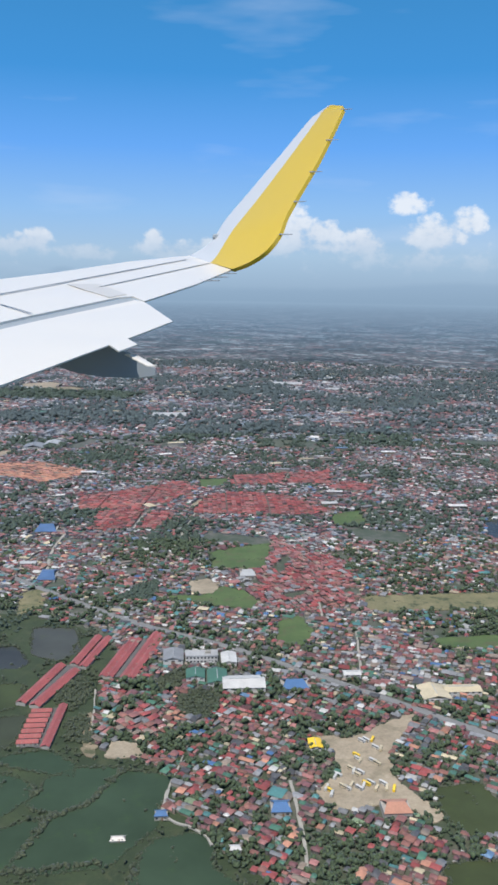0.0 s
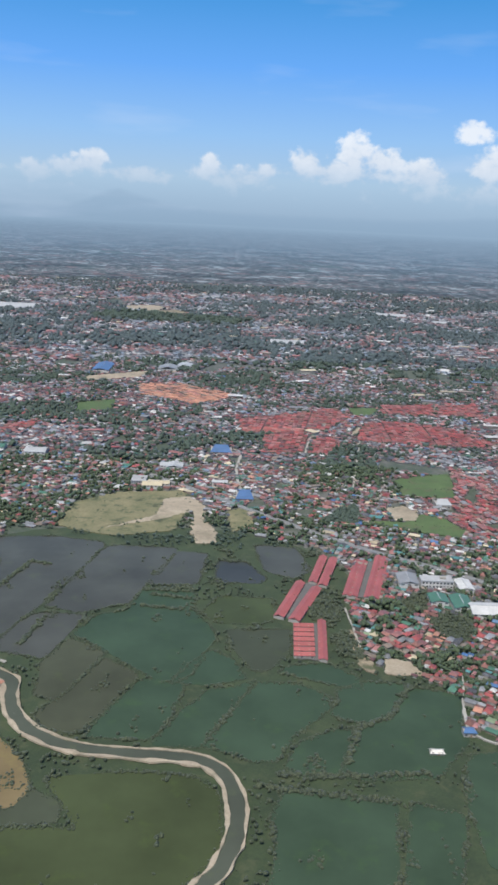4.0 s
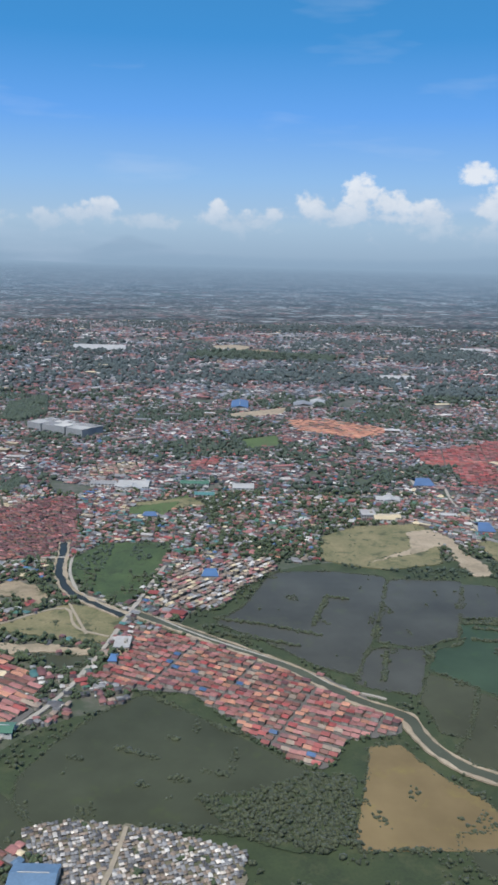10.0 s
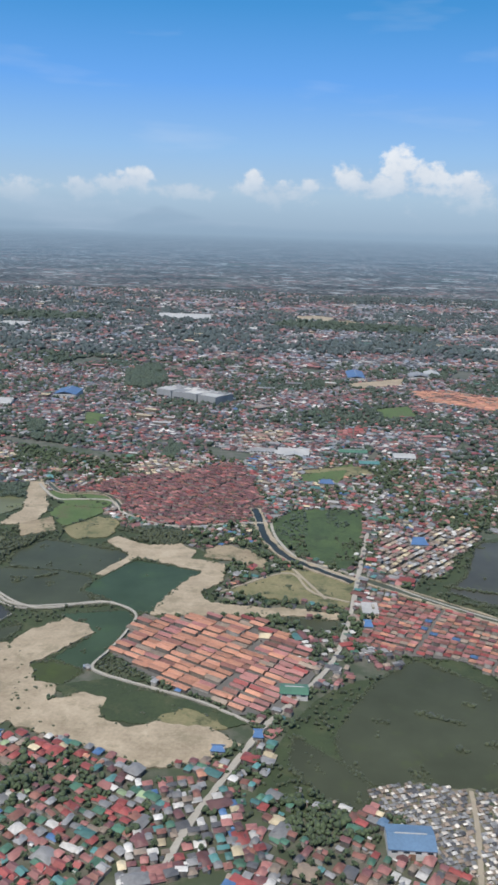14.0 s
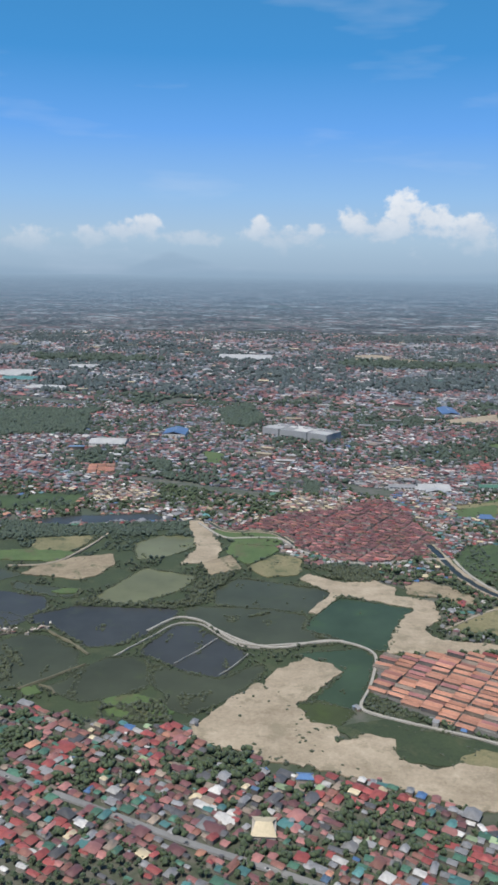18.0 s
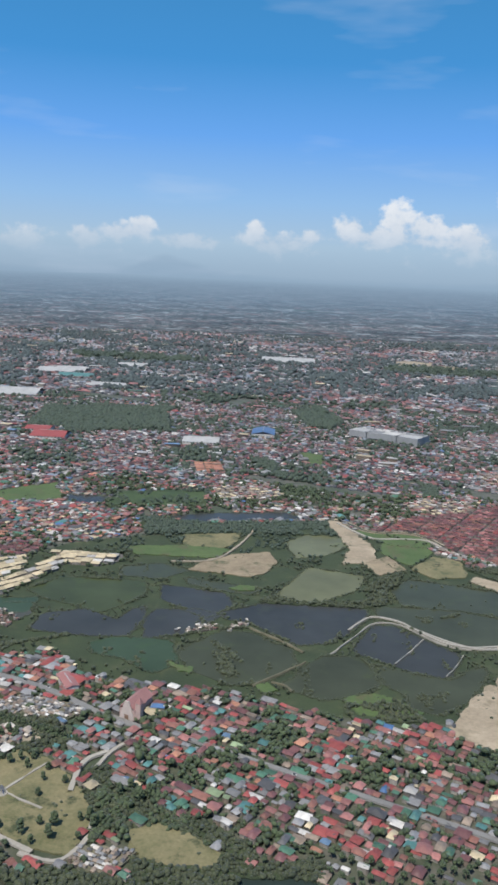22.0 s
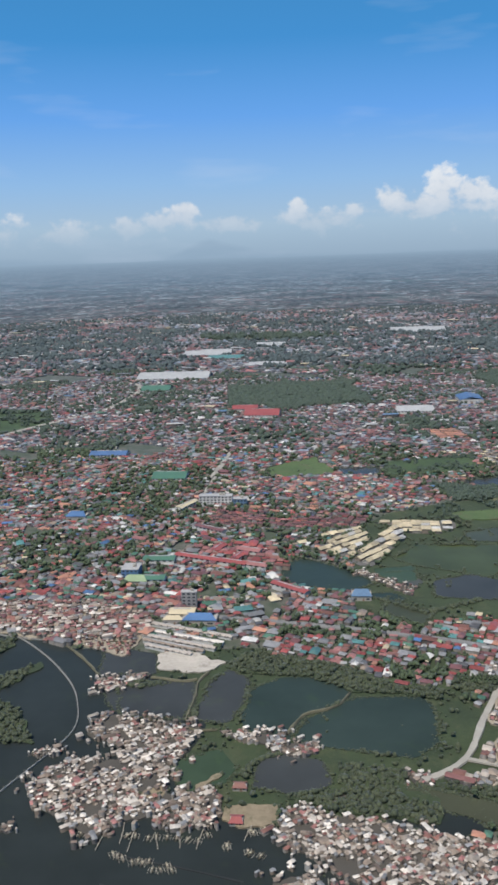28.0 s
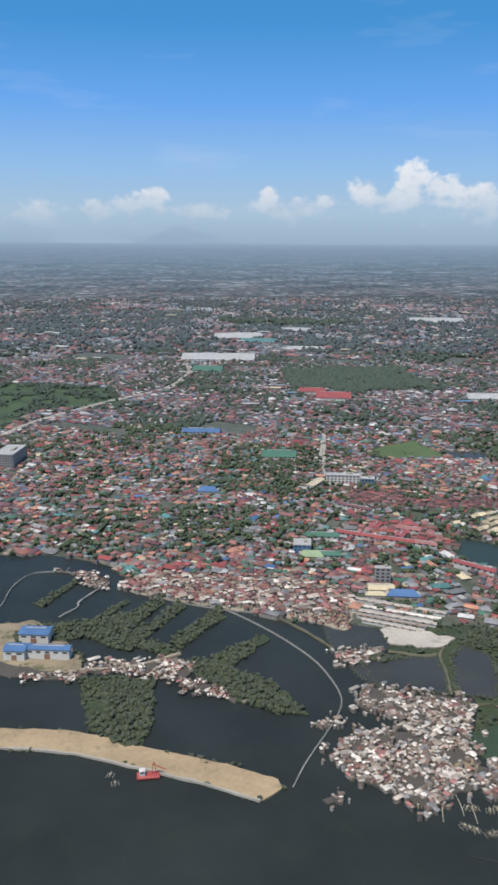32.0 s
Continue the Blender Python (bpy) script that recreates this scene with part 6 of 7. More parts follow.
def along_shores():
    """Bushes on the dams between the ponds."""
    xs, ys, ss = [], [], []
    for edge in SHORES:
        for i, p in enumerate(edge):
            a, b = Vector(p), Vector(edge[(i + 1) % len(edge)])
            t = (b - a)
            k = int(t.length / 0.65) + 1
            for j in range(k):
                q = a.lerp(b, (j + rng.random()) / k)
                dense = noise.noise(Vector((q.x / 18, q.y / 18, 2.0)))
                if dense > -0.42 and rng.random() < 0.9:
                    side = Vector((-t.y, t.x)).normalized() * rng.normal(0, 0.9)
                    xs.append(q.x + side.x)
                    ys.append(q.y + side.y)
                    ss.append(rng.uniform(0.22, 0.62) * (1 + 2.6 * max(dense, 0)))
    for edge in EDGES:
        for p in edge:
            if noise.noise(Vector((p[0] / 12, p[1] / 12, 17.0))) > -0.05 and rng.random() < 0.65:
                xs.append(p[0] + rng.normal(0, 0.9))
                ys.append(p[1] + rng.normal(0, 0.9))
                ss.append(rng.uniform(0.3, 1.3))
    clump_field("dam_bushes", np.array(xs), np.array(ys), np.array(ss), MANGROVE, "low scrub and bushes along pond dams", -0.3)


along_shores()


def fill_thickets():
    for code, share, floor in ((4, 0.30, 0.02), (6, 0.95, -0.45)):
        j, i = np.nonzero(USE == code)
        if code == 6:
            i, j = np.repeat(i, 3), np.repeat(j, 3)
        keep = rng.random(len(i)) < share
        x, y = X0 + CELL * (i[keep] + rng.random(keep.sum())), Y0 + CELL * (j[keep] + rng.random(keep.sum()))
        dense = np.array([noise.noise(Vector((p / 25, q / 25, 7.0))) for p, q in zip(x, y)])
        keep = dense > floor
        x, y = x[keep], y[keep]
        size = rng.uniform(0.45, 1.15, len(x)) ** 1.3 * (1.15 if code == 6 else 1.1) * np.maximum(1.0, y / 520)
        for near, leaf in ((y < 650, MANGROVE), (y >= 650, HALF_HAZED_LEAF)):
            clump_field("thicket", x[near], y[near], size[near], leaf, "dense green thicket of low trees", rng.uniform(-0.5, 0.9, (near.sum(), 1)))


fill_thickets()


def bush_rows():
    xs, ys, ss = [], [], []
    for row in BUSH_ROWS:
        for a, b in zip(row, row[1:]):
            a, b = Vector(a), Vector(b)
            for _ in range(int((b - a).length * 2.2) + 3):
                q = a.lerp(b, rng.random())
                xs.append(q.x + rng.normal(0, 1.0))
                ys.append(q.y + rng.normal(0, 1.0))
                ss.append(rng.uniform(0.5, 1.5))
    clump_field("pond_bushes", np.array(xs), np.array(ys), np.array(ss), MANGROVE, "rows of mangrove bushes on sunken pond dams", -0.3)


bush_rows()


def loose_bushes():
    """Single bushes on fields and bare ground, and clumps in the shallow ponds."""
    j, i = np.nonzero(USE == 2)
    x, y = X0 + CELL * (i + rng.random(len(i))), Y0 + CELL * (j + rng.random(len(j)))
    dense = np.array([noise.noise(Vector((p / 14, q / 14, 11.0))) for p, q in zip(x, y)])
    keep = (y < 1100) & (rng.random(len(x)) < np.clip((dense - 0.22) * 0.8, 0.0015, 0.5))
    clump_field("field_bushes", x[keep], y[keep], rng.uniform(0.35, 1.0, keep.sum()), MANGROVE, "scattered low bushes on open ground", 0.0)
    j, i = np.nonzero(USE == 1)
    x, y = X0 + CELL * (i + rng.random(len(i))), Y0 + CELL * (j + rng.random(len(j)))
    keep = (y < 700) & (x > -460)
    x, y = x[keep], y[keep]
    dense = np.array([noise.noise(Vector((p / 11, q / 22, 14.0))) for p, q in zip(x, y)])
    keep = rng.random(len(x)) < np.clip((dense - 0.36) * 3.0, 0.0, 0.7)
    clump_field("pond_bushes", x[keep], y[keep], rng.uniform(0.5, 1.3, keep.sum()), MANGROVE, "clumps of reeds and bushes standing in ponds", -0.45)


loose_bushes()


def tree_kind(variant):
    r = np.random.default_rng(variant)
    base = new("tree")
    bm = bmesh.new()
    bmesh.ops.create_cone(bm, segments=6, radius1=0.28, radius2=0.12, depth=2.2, cap_ends=True, matrix=Matrix.Translation((0, 0, 1.1)))
    for k in range(3):
        t = k * 2.1 + variant
        bmesh.ops.create_cone(bm, segments=4, radius1=0.1, radius2=0.04, depth=1.4, matrix=Matrix.Translation((0.45 * math.cos(t), 0.45 * math.sin(t), 2.3)) @ Euler((0.6 * math.sin(-t), 0.6 * math.cos(t), 0)).to_matrix().to_4x4())
    part("trunk", bm, BARK, base)
    n = 26
    a, e = r.uniform(0, 6.28, n), r.uniform(-0.5, 1.4, n)
    rad = r.uniform(0.55, 1.35, n)
    cx, cy, cz = rad * np.cos(a) * np.cos(e), rad * np.sin(a) * np.cos(e), 2.9 + 0.9 * rad * np.sin(e)
    v = ICO_V[None] * (1 + r.normal(0, 0.22, (n, len(ICO_V), 1))) * r.uniform(0.32, 0.62, (n, 1, 1)) + np.stack([cx, cy, cz], 1)[:, None]
    f = (ICO_F[None] + (np.arange(n) * len(ICO_V))[:, None, None]).reshape(-1, 3)
    ob = new("crown", raw_mesh("crown", v.reshape(-1, 3), None, f, [LEAF]))
    ob.parent = base
    return tagged(base, "leafy green tree with a rounded uneven crown", "tree", group="trees of the town")


def grove(outline, count, low, high):
    """A close stand of tall trees."""
    px, py = np.array(outline, float).T
    while count:
        x, y = rng.uniform(px.min(), px.max()), rng.uniform(py.min(), py.max())
        if inside(outline, np.array([x]), np.array([y]))[0]:
            TREES.append((x, y, rng.uniform(low, high)))
            count -= 1


grove([(-290, 324), (-272, 331), (-265, 317), (-266, 304), (-276, 299), (-278, 291), (-285, 294), (-284, 309)], 46, 1.8, 3.0)
grove([(-264, 315), (-250, 314), (-242, 306), (-247, 298), (-258, 305), (-263, 307)], 16, 1.6, 2.6)


def cypress_row(line, step):
    """A row of dark narrow trees on the graveyard's border."""
    first = None
    for a, b in zip(line, line[1:]):
        a, b = Vector(a), Vector(b)
        k = max(1, int((b - a).length / step))
        for i in range(k):
            q = a.lerp(b, (i + 0.5) / k)
            m = pose(q.x + rng.normal(0, 0.3), q.y + rng.normal(0, 0.3), 0.05, 0, 0, rng.uniform(0, 360)) @ Matrix.Scale(rng.uniform(0.8, 1.2), 4)
            if first:
                copy_thing(first, m)
                continue
            first = new("cypress_tree")
            bm = bmesh.new()
            bmesh.ops.create_cone(bm, segments=6, radius1=0.2, radius2=0.1, depth=1.0, cap_ends=True, matrix=Matrix.Translation((0, 0, 0.5)))
            part("trunk", bm, BARK, first)
            n = 26
            h, t = rng.uniform(0.0, 1.0, n), rng.uniform(0, 6.28, n)
            out = 0.75 * (1 - h) ** 0.7
            v = ICO_V[None] * (1 + rng.normal(0, 0.2, (n, len(ICO_V), 1))) * (0.62 - 0.34 * h)[:, None, None] + np.stack([out * np.cos(t), out * np.sin(t), 1.0 + 3.6 * h], 1)[:, None]
            f = (ICO_F[None] + (np.arange(n) * len(ICO_V))[:, None, None]).reshape(-1, 3)
            new("crown", raw_mesh("crown", v.reshape(-1, 3), None, f, [LEAF])).parent = first
            tagged(first, "dark narrow cypress in a row beside the graveyard", "tree", group="cypresses of the graveyard")
            first.matrix_world = m


cypress_row([(-371, 381), (-350, 378), (-325, 370), (-311, 363), (-296, 358)], 2.1)


def plant_trees():
    spots = np.array(TREES)
    near = (spots[:, 1] < 560)
    order = np.flatnonzero(near)
    order = order[np.argsort(spots[order, 1])][:230]
    kinds = [tree_kind(k) for k in range(5)]
    for i, k in enumerate(order):
        x, y, s = spots[k]
        m = pose(x, y, 0.03, 0, 0, rng.uniform(0, 360))
        if i < 5:
            kinds[i].matrix_world = m
        else:
            copy_thing(kinds[i % 5], m)
    rest = np.delete(spots, order, 0)
    # near crowns are made of many small clumps, those farther off of fewer
    for low, high, k, size in ((0, 480, 8, 0.40), (480, 900, 4, 0.55)):
        some = rest[(rest[:, 1] >= low) & (rest[:, 1] < high)]
        x, y, s = np.repeat(some, k, 0).T
        clump_field("trees", x + rng.normal(0, 0.48, len(x)) * s, y + rng.normal(0, 0.48, len(x)) * s, s * rng.uniform(0.7, 1.3, len(x)) * size, LEAF,
                    "leafy town trees between the houses", rng.uniform(0.1, 1.6, (len(x), 1)))
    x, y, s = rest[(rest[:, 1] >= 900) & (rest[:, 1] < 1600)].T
    clump_field("trees", x, y, s * 0.95, HALF_HAZED_LEAF, "far leafy trees between houses", 0.1)
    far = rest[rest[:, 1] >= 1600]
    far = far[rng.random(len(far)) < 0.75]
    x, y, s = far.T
    clump_field("trees", x, y, s * 1.15, HAZED_LEAF, "distant trees between houses, greyed by haze", 0.1)


plant_trees()


# ---- distance ----
def far_ridge():
    """The hazy plain far off, which climbs to low hills on the skyline."""
    def build(n):
        where = n.put("ShaderNodeSeparateXYZ", {0: spot(n)})
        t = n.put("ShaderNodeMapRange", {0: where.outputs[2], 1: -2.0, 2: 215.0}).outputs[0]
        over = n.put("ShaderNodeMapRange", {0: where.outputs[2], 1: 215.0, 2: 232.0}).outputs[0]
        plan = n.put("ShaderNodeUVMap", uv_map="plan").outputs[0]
        # haze and daylight are painted into its own glow, paler with height
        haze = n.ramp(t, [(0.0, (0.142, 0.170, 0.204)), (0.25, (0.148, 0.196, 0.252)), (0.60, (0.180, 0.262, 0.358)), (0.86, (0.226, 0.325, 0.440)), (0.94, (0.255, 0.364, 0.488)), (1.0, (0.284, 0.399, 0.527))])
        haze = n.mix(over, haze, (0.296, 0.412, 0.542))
        # quarters, fields and woods; blocks of roofs; single large sheds
        wide = n.noise(1.3, 6.0, plan, 0.62)
        block = n.noise(14.0, 5.0, plan, 0.85)
        roofs = n.put("ShaderNodeTexVoronoi", {"Vector": plan, "Scale": 48.0}, voronoi_dimensions="2D").outputs["Color"]
        lots = n.put("ShaderNodeSeparateColor", {0: n.put("ShaderNodeTexVoronoi", {"Vector": plan, "Scale": 17.0}, voronoi_dimensions="2D").outputs["Color"]}).outputs
        tone = n.put("ShaderNodeSeparateColor", {0: roofs}).outputs
        town = n.ramp(tone[0], [(0.0, (0.45, 0.52, 0.54)), (0.30, (0.80, 0.84, 0.86)), (0.52, (1.25, 0.92, 0.92)), (0.72, (1.05, 1.02, 1.02)), (0.86, (2.3, 2.15, 2.0))], "CONSTANT")
        town = n.mix(n.put("ShaderNodeMapRange", {0: block, 1: 0.46, 2: 0.40}).outputs[0], town, (0.48, 0.57, 0.56))
        town = n.mix(n.put("ShaderNodeMapRange", {0: block, 1: 0.56, 2: 0.62}).outputs[0], town, (1.65, 1.25, 1.18))
        green = n.ramp(wide, [(0.36, (0.62, 0.72, 0.68)), (0.40, (0.74, 0.82, 0.78)), (0.64, (1.10, 1.10, 0.92)), (0.72, (0.66, 0.74, 0.70))])
        field = n.math("ADD", n.put("ShaderNodeMapRange", {0: wide, 1: 0.39, 2: 0.36}).outputs[0], n.put("ShaderNodeMapRange", {0: wide, 1: 0.66, 2: 0.70}).outputs[0], clamp=True)
        land = n.mix(field, town, green)
        land = n.mix(n.math("GREATER_THAN", lots[0], 0.965), land, (2.4, 2.3, 2.2))
        land = n.mix(n.math("GREATER_THAN", lots[1], 0.97), land, (1.6, 1.0, 0.95))
        swell = n.ramp(n.noise(2.2, 5.0, n.put("ShaderNodeMapping", {0: plan, 1: (3.1, 7.7, 0.0)}).outputs[0], 0.6), [(0.36, (0.62, 0.70, 0.74)), (0.50, (1.0, 1.0, 1.0)), (0.64, (1.42, 1.34, 1.28))])
        land = n.mix(1.0, land, swell, "MULTIPLY")
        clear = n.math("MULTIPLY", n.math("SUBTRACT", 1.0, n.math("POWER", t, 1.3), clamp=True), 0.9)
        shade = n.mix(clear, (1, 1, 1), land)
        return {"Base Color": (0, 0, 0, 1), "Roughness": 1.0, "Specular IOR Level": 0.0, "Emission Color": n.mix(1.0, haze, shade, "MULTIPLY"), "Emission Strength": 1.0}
    mat = material("far_land_glow", build)
    bm = bmesh.new()
    plan = bm.loops.layers.uv.new("plan")
    rows, steps = [], 40
    for k in range(321):
        a = radians(-58 + 116 * k / 320)
        hill = 10 * max(0.0, noise.noise(Vector((k * 0.045, 0, 1))))
        row = []
        for j in range(steps + 1):
            f = j / steps
            d = 3400 + 1480 * f
            seen = d * (1 + 9 * f ** 1.6)
            h = -2 + 223 * (1 - d / seen) + f ** 3 * (16 + hill)
            row.append((bm.verts.new((d * math.sin(a), d * math.cos(a), h)), (seen * math.sin(a) / 1000, seen * math.cos(a) / 1000)))
        row.append((bm.verts.new((4890 * math.sin(a), 4890 * math.cos(a), -2)), row[-1][1]))
        rows.append(row)
    for p, q in zip(rows, rows[1:]):
        for i in range(steps + 1):
            corners = (p[i], q[i], q[i + 1], p[i + 1])
            face = bm.faces.new([c[0] for c in corners])
            for loop, c in zip(face.loops, corners):
                loop[plan].uv = c[1]
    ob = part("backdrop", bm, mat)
    for f in ob.data.polygons:
        f.use_smooth = True
    tagged(ob, "hazy blue-grey plain rising to low hills in the distance", "hills", kind="structure")


far_ridge()


# ---- the aircraft's wing, beside the eye at the start ----
EYE = Vector((592.21, -19.95, 285.52))


def slab(outline, lift, thick, bevel=0.0):
    """A plate with a free outline in space, its thickness along lift."""
    bm = bmesh.new()
    lift = Vector(lift).normalized()
    top = [bm.verts.new(EYE + Vector(p)) for p in outline]
    low = [bm.verts.new(EYE + Vector(p) - lift * thick) for p in outline]
    bm.faces.new(top)
    bm.faces.new(low[::-1])
    k = len(top)
    for i in range(k):
        bm.faces.new((top[i], low[i], low[(i + 1) % k], top[(i + 1) % k]))
    bmesh.ops.recalc_face_normals(bm, faces=bm.faces[:])
    bmesh.ops.triangulate(bm, faces=[f for f in bm.faces if len(f.verts) > 4])
    return bm


def strip(points, width, lift):
    bm = bmesh.new()
    pts = [EYE + Vector(p) + Vector(lift) * 0.006 for p in points]
    rows = []
    for i, p in enumerate(pts):
        t = (pts[min(i + 1, len(pts) - 1)] - pts[max(i - 1, 0)]).normalized()
        s = t.cross(Vector(lift).normalized()) * width / 2
        rows.append([bm.verts.new(p - s), bm.verts.new(p + s)])
    for a, b in zip(rows, rows[1:]):
        bm.faces.new((a[0], a[1], b[1], b[0]))
    bmesh.ops.solidify(bm, geom=bm.faces[:], thickness=0.005)
    return bm


def loft(sections, thick):
    """A smooth curved skin through sections of two edge points, with real thickness and rounded shading."""
    bm = bmesh.new()
    ends = [[Vector(p) for p in s] for s in sections]
    fine = []
    for i in range(len(ends) - 1):
        a, b, c, d = (ends[min(max(i + o, 0), len(ends) - 1)] for o in (-1, 0, 1, 2))
        for k in range(6):
            u = k / 6
            fine.append([0.5 * (2 * b[e] + (c[e] - a[e]) * u + (2 * a[e] - 5 * b[e] + 4 * c[e] - d[e]) * u ** 2 + (3 * b[e] - a[e] - 3 * c[e] + d[e]) * u ** 3) for e in (0, 1)])
    fine.append(ends[-1])
    grid = [[bm.verts.new(EYE + p.lerp(q, k / 6)) for k in range(7)] for p, q in fine]
    for r, s in zip(grid, grid[1:]):
        for k in range(6):
            bm.faces.new((r[k], r[k + 1], s[k + 1], s[k]))
    bmesh.ops.recalc_face_normals(bm, faces=bm.faces[:])
    if bm.faces[10].normal.y > 0:
        bmesh.ops.reverse_faces(bm, faces=bm.faces[:])
    bmesh.ops.solidify(bm, geom=bm.faces[:], thickness=thick)
    for f in bm.faces:
        f.smooth = True
    for e in bm.edges:
        e.smooth = len(e.link_faces) == 2 and e.calc_face_angle(0) < radians(50)
    return bm


def aircraft_wing():
    up = Vector((0, -0.14, 1))
    white = plain_material("wing_white", (0.74, 0.690, 0.615), 0.35, 0.9, 0.08, 0.0, 0.0, 0.3)
    grey = plain_material("wing_grey", (0.29, 0.32, 0.345), 0.5, 0.9, 0.2, 0.0, 0.0)
    line = plain_material("wing_seam", (0.30, 0.32, 0.35), 0.6, 2.0, 0.2, 0.0, 0.0)
    gold = plain_material("winglet_yellow", (0.64, 0.44, 0.02), 0.36, 0.9, 0.08, 0.0, 0.0, 0.6)
    wing = new("aircraft_wing")
    part("wing_box", slab([(-2.23, 6.90, -0.25), (-2.62, 8.15, -0.07), (-2.01, 9.19, 0.07), (-1.50, 9.78, 0.16), (-0.76, 10.98, 0.33), (-0.27, 11.60, 0.41),
                           (0.0, 11.86, 0.45), (0.27, 11.0, 0.33), (0.51, 10.30, 0.23), (0.06, 8.97, 0.04), (-0.41, 7.82, -0.12), (-0.53, 8.09, -0.08),
                           (-0.66, 8.01, -0.09), (-1.31, 6.96, -0.24), (-1.47, 6.67, -0.28), (-1.92, 5.91, -0.38)], up, 0.016), white, wing)
    flap = part("flap", slab([(-1.83, 5.63, -0.42), (-1.41, 6.37, -0.32), (-1.25, 6.66, -0.28), (-0.49, 7.85, -0.11), (-0.40, 7.76, -0.13), (-0.13, 6.77, -0.26),
                              (-0.44, 6.08, -0.36), (-0.36, 5.89, -0.39), (-0.47, 5.66, -0.42), (-0.55, 5.84, -0.39), (-1.06, 4.75, -0.55), (-1.34, 4.07, -0.64)], up, 0.010), white, wing)
    part("flap_gap", slab([(-1.92, 5.91, -0.40), (-1.47, 6.67, -0.30), (-1.31, 6.96, -0.26), (-0.66, 8.01, -0.11), (-0.53, 8.09, -0.10), (-0.41, 7.82, -0.14),
                           (-0.50, 7.88, -0.13), (-1.27, 6.76, -0.29), (-1.42, 6.46, -0.33), (-1.84, 5.68, -0.44)], up, 0.03), grey, wing, "dark gap ahead of the lowered flap")
    # the flap's shade is put into this grey; the fairing's tip stays white
    part("flap_track_fairing", slab([(-0.976, 6.2, -0.554), (-0.577, 6.2, -0.411), (-0.499, 6.2, -0.452), (-0.393, 6.2, -0.505), (-0.252, 6.2, -0.593), (-0.25, 6.2, -0.637), (-0.395, 6.2, -0.659), (-0.626, 6.2, -0.653), (-0.82, 6.2, -0.624), (-0.942, 6.2, -0.587)],
                                    (0, -1, 0), 0.10), grey, wing, "grey shaded flap fairing")
    part("fairing_tip", slab([(-0.45, 5.91, -0.46), (-0.38, 5.96, -0.46), (-0.22, 5.56, -0.51), (-0.28, 5.61, -0.51)], up, 0.008), white, wing)
    part("spoiler_seam", strip([(-2.24, 6.95, -0.24), (-1.76, 8.05, -0.08), (-0.04, 11.28, 0.37)], 0.035, up), line, wing)
    part("aileron_seam", strip([(-0.90, 8.66, 0.0), (0.27, 10.93, 0.32)], 0.03, up), line, wing)
    # the winglet: sections from the wing's end up to the tip, each with its front edge, the border of the paint and its rear edge
    sections = [((0.0, 11.86, 0.45), (0.27, 11.03, 0.33), (0.52, 10.29, 0.24)), ((0.16, 11.74, 0.53), (0.34, 11.06, 0.40), (0.70, 10.07, 0.31)),
                ((0.31, 11.63, 0.65), (0.42, 11.12, 0.52), (0.89, 9.95, 0.44)), ((0.40, 11.70, 0.78), (0.50, 11.19, 0.65), (1.05, 10.01, 0.64)),
                ((0.50, 11.79, 0.94), (0.60, 11.27, 0.80), (1.16, 10.22, 0.88)), ((0.89, 11.90, 1.40), (0.90, 11.42, 1.17), (1.37, 10.50, 1.22)),
                ((1.28, 12.0, 1.86), (1.26, 11.60, 1.64), (1.62, 10.80, 1.62)), ((1.66, 12.14, 2.32), (1.72, 11.90, 2.26), (1.98, 11.36, 2.28)),
                ((1.77, 12.13, 2.41), (1.83, 12.01, 2.42), (2.01, 11.50, 2.37)),
                ((1.89, 11.94, 2.48), (1.92, 11.87, 2.48), (2.03, 11.55, 2.41))]
    silver = plain_material("winglet_silver", (0.55, 0.56, 0.57), 0.3, 0.9, 0.08, 0.0, 0.0, 0.3)
    part("winglet_leading_edge", loft([(s[0], s[1]) for s in sections], 0.05), silver, wing, "bare silver leading edge")
    winglet = part("winglet", loft([(s[1], s[2]) for s in sections], 0.05), gold, wing, "glossy yellow winglet curving up from the wing")
    part("panel_seam", strip([(-1.64, 7.49, -0.162), (-1.29, 7.03, -0.222)], 0.02, up), line, wing)
    part("aileron_end_panel", slab([(-1.25, 8.79, 0.028), (-0.94, 8.89, 0.038), (-0.6, 8.19, -0.062), (-0.74, 7.95, -0.092)], up, 0.004), plain_material("panel_grey", (0.52, 0.50, 0.47), 0.4, 0.9, 0.1, 0.0, 0.0), wing, "light grey unpainted panel")
    part("wing_tip_light", box(0.10, 0.22, 0.07, EYE.x + 0.37, EYE.y + 11.67, EYE.z + 0.66, 0.02), grey, wing, "small dark tip light")
    for x, y in ((0.20, 9.38), (0.31, 9.70), (0.42, 10.03)):
        bm = bmesh.new()
        bmesh.ops.create_cone(bm, segments=5, radius1=0.012, radius2=0.005, depth=0.24, matrix=Matrix.Translation(EYE + Vector((x + 0.02, y - 0.02, 0.1412 * y - 1.235))) @ Euler((0, radians(90), radians(-12))).to_matrix().to_4x4())
        part("static_wick", bm, line, wing)
    for x, y, z in ((1.08, 10.01, 0.64), (1.28, 10.36, 1.05), (1.51, 10.66, 1.44), (1.76, 11.02, 1.88), (2.01, 11.44, 2.34)):
        bm = bmesh.new()
        bmesh.ops.create_cone(bm, segments=5, radius1=0.010, radius2=0.004, depth=0.16, matrix=Matrix.Translation(EYE + Vector((x + 0.05, y - 0.02, z))) @ Euler((0, radians(90), radians(-20))).to_matrix().to_4x4())
        part("static_wick", bm, line, winglet)
    tagged(wing, "white airliner wing with lowered flap and yellow winglet", "aircraft wing")


aircraft_wing()


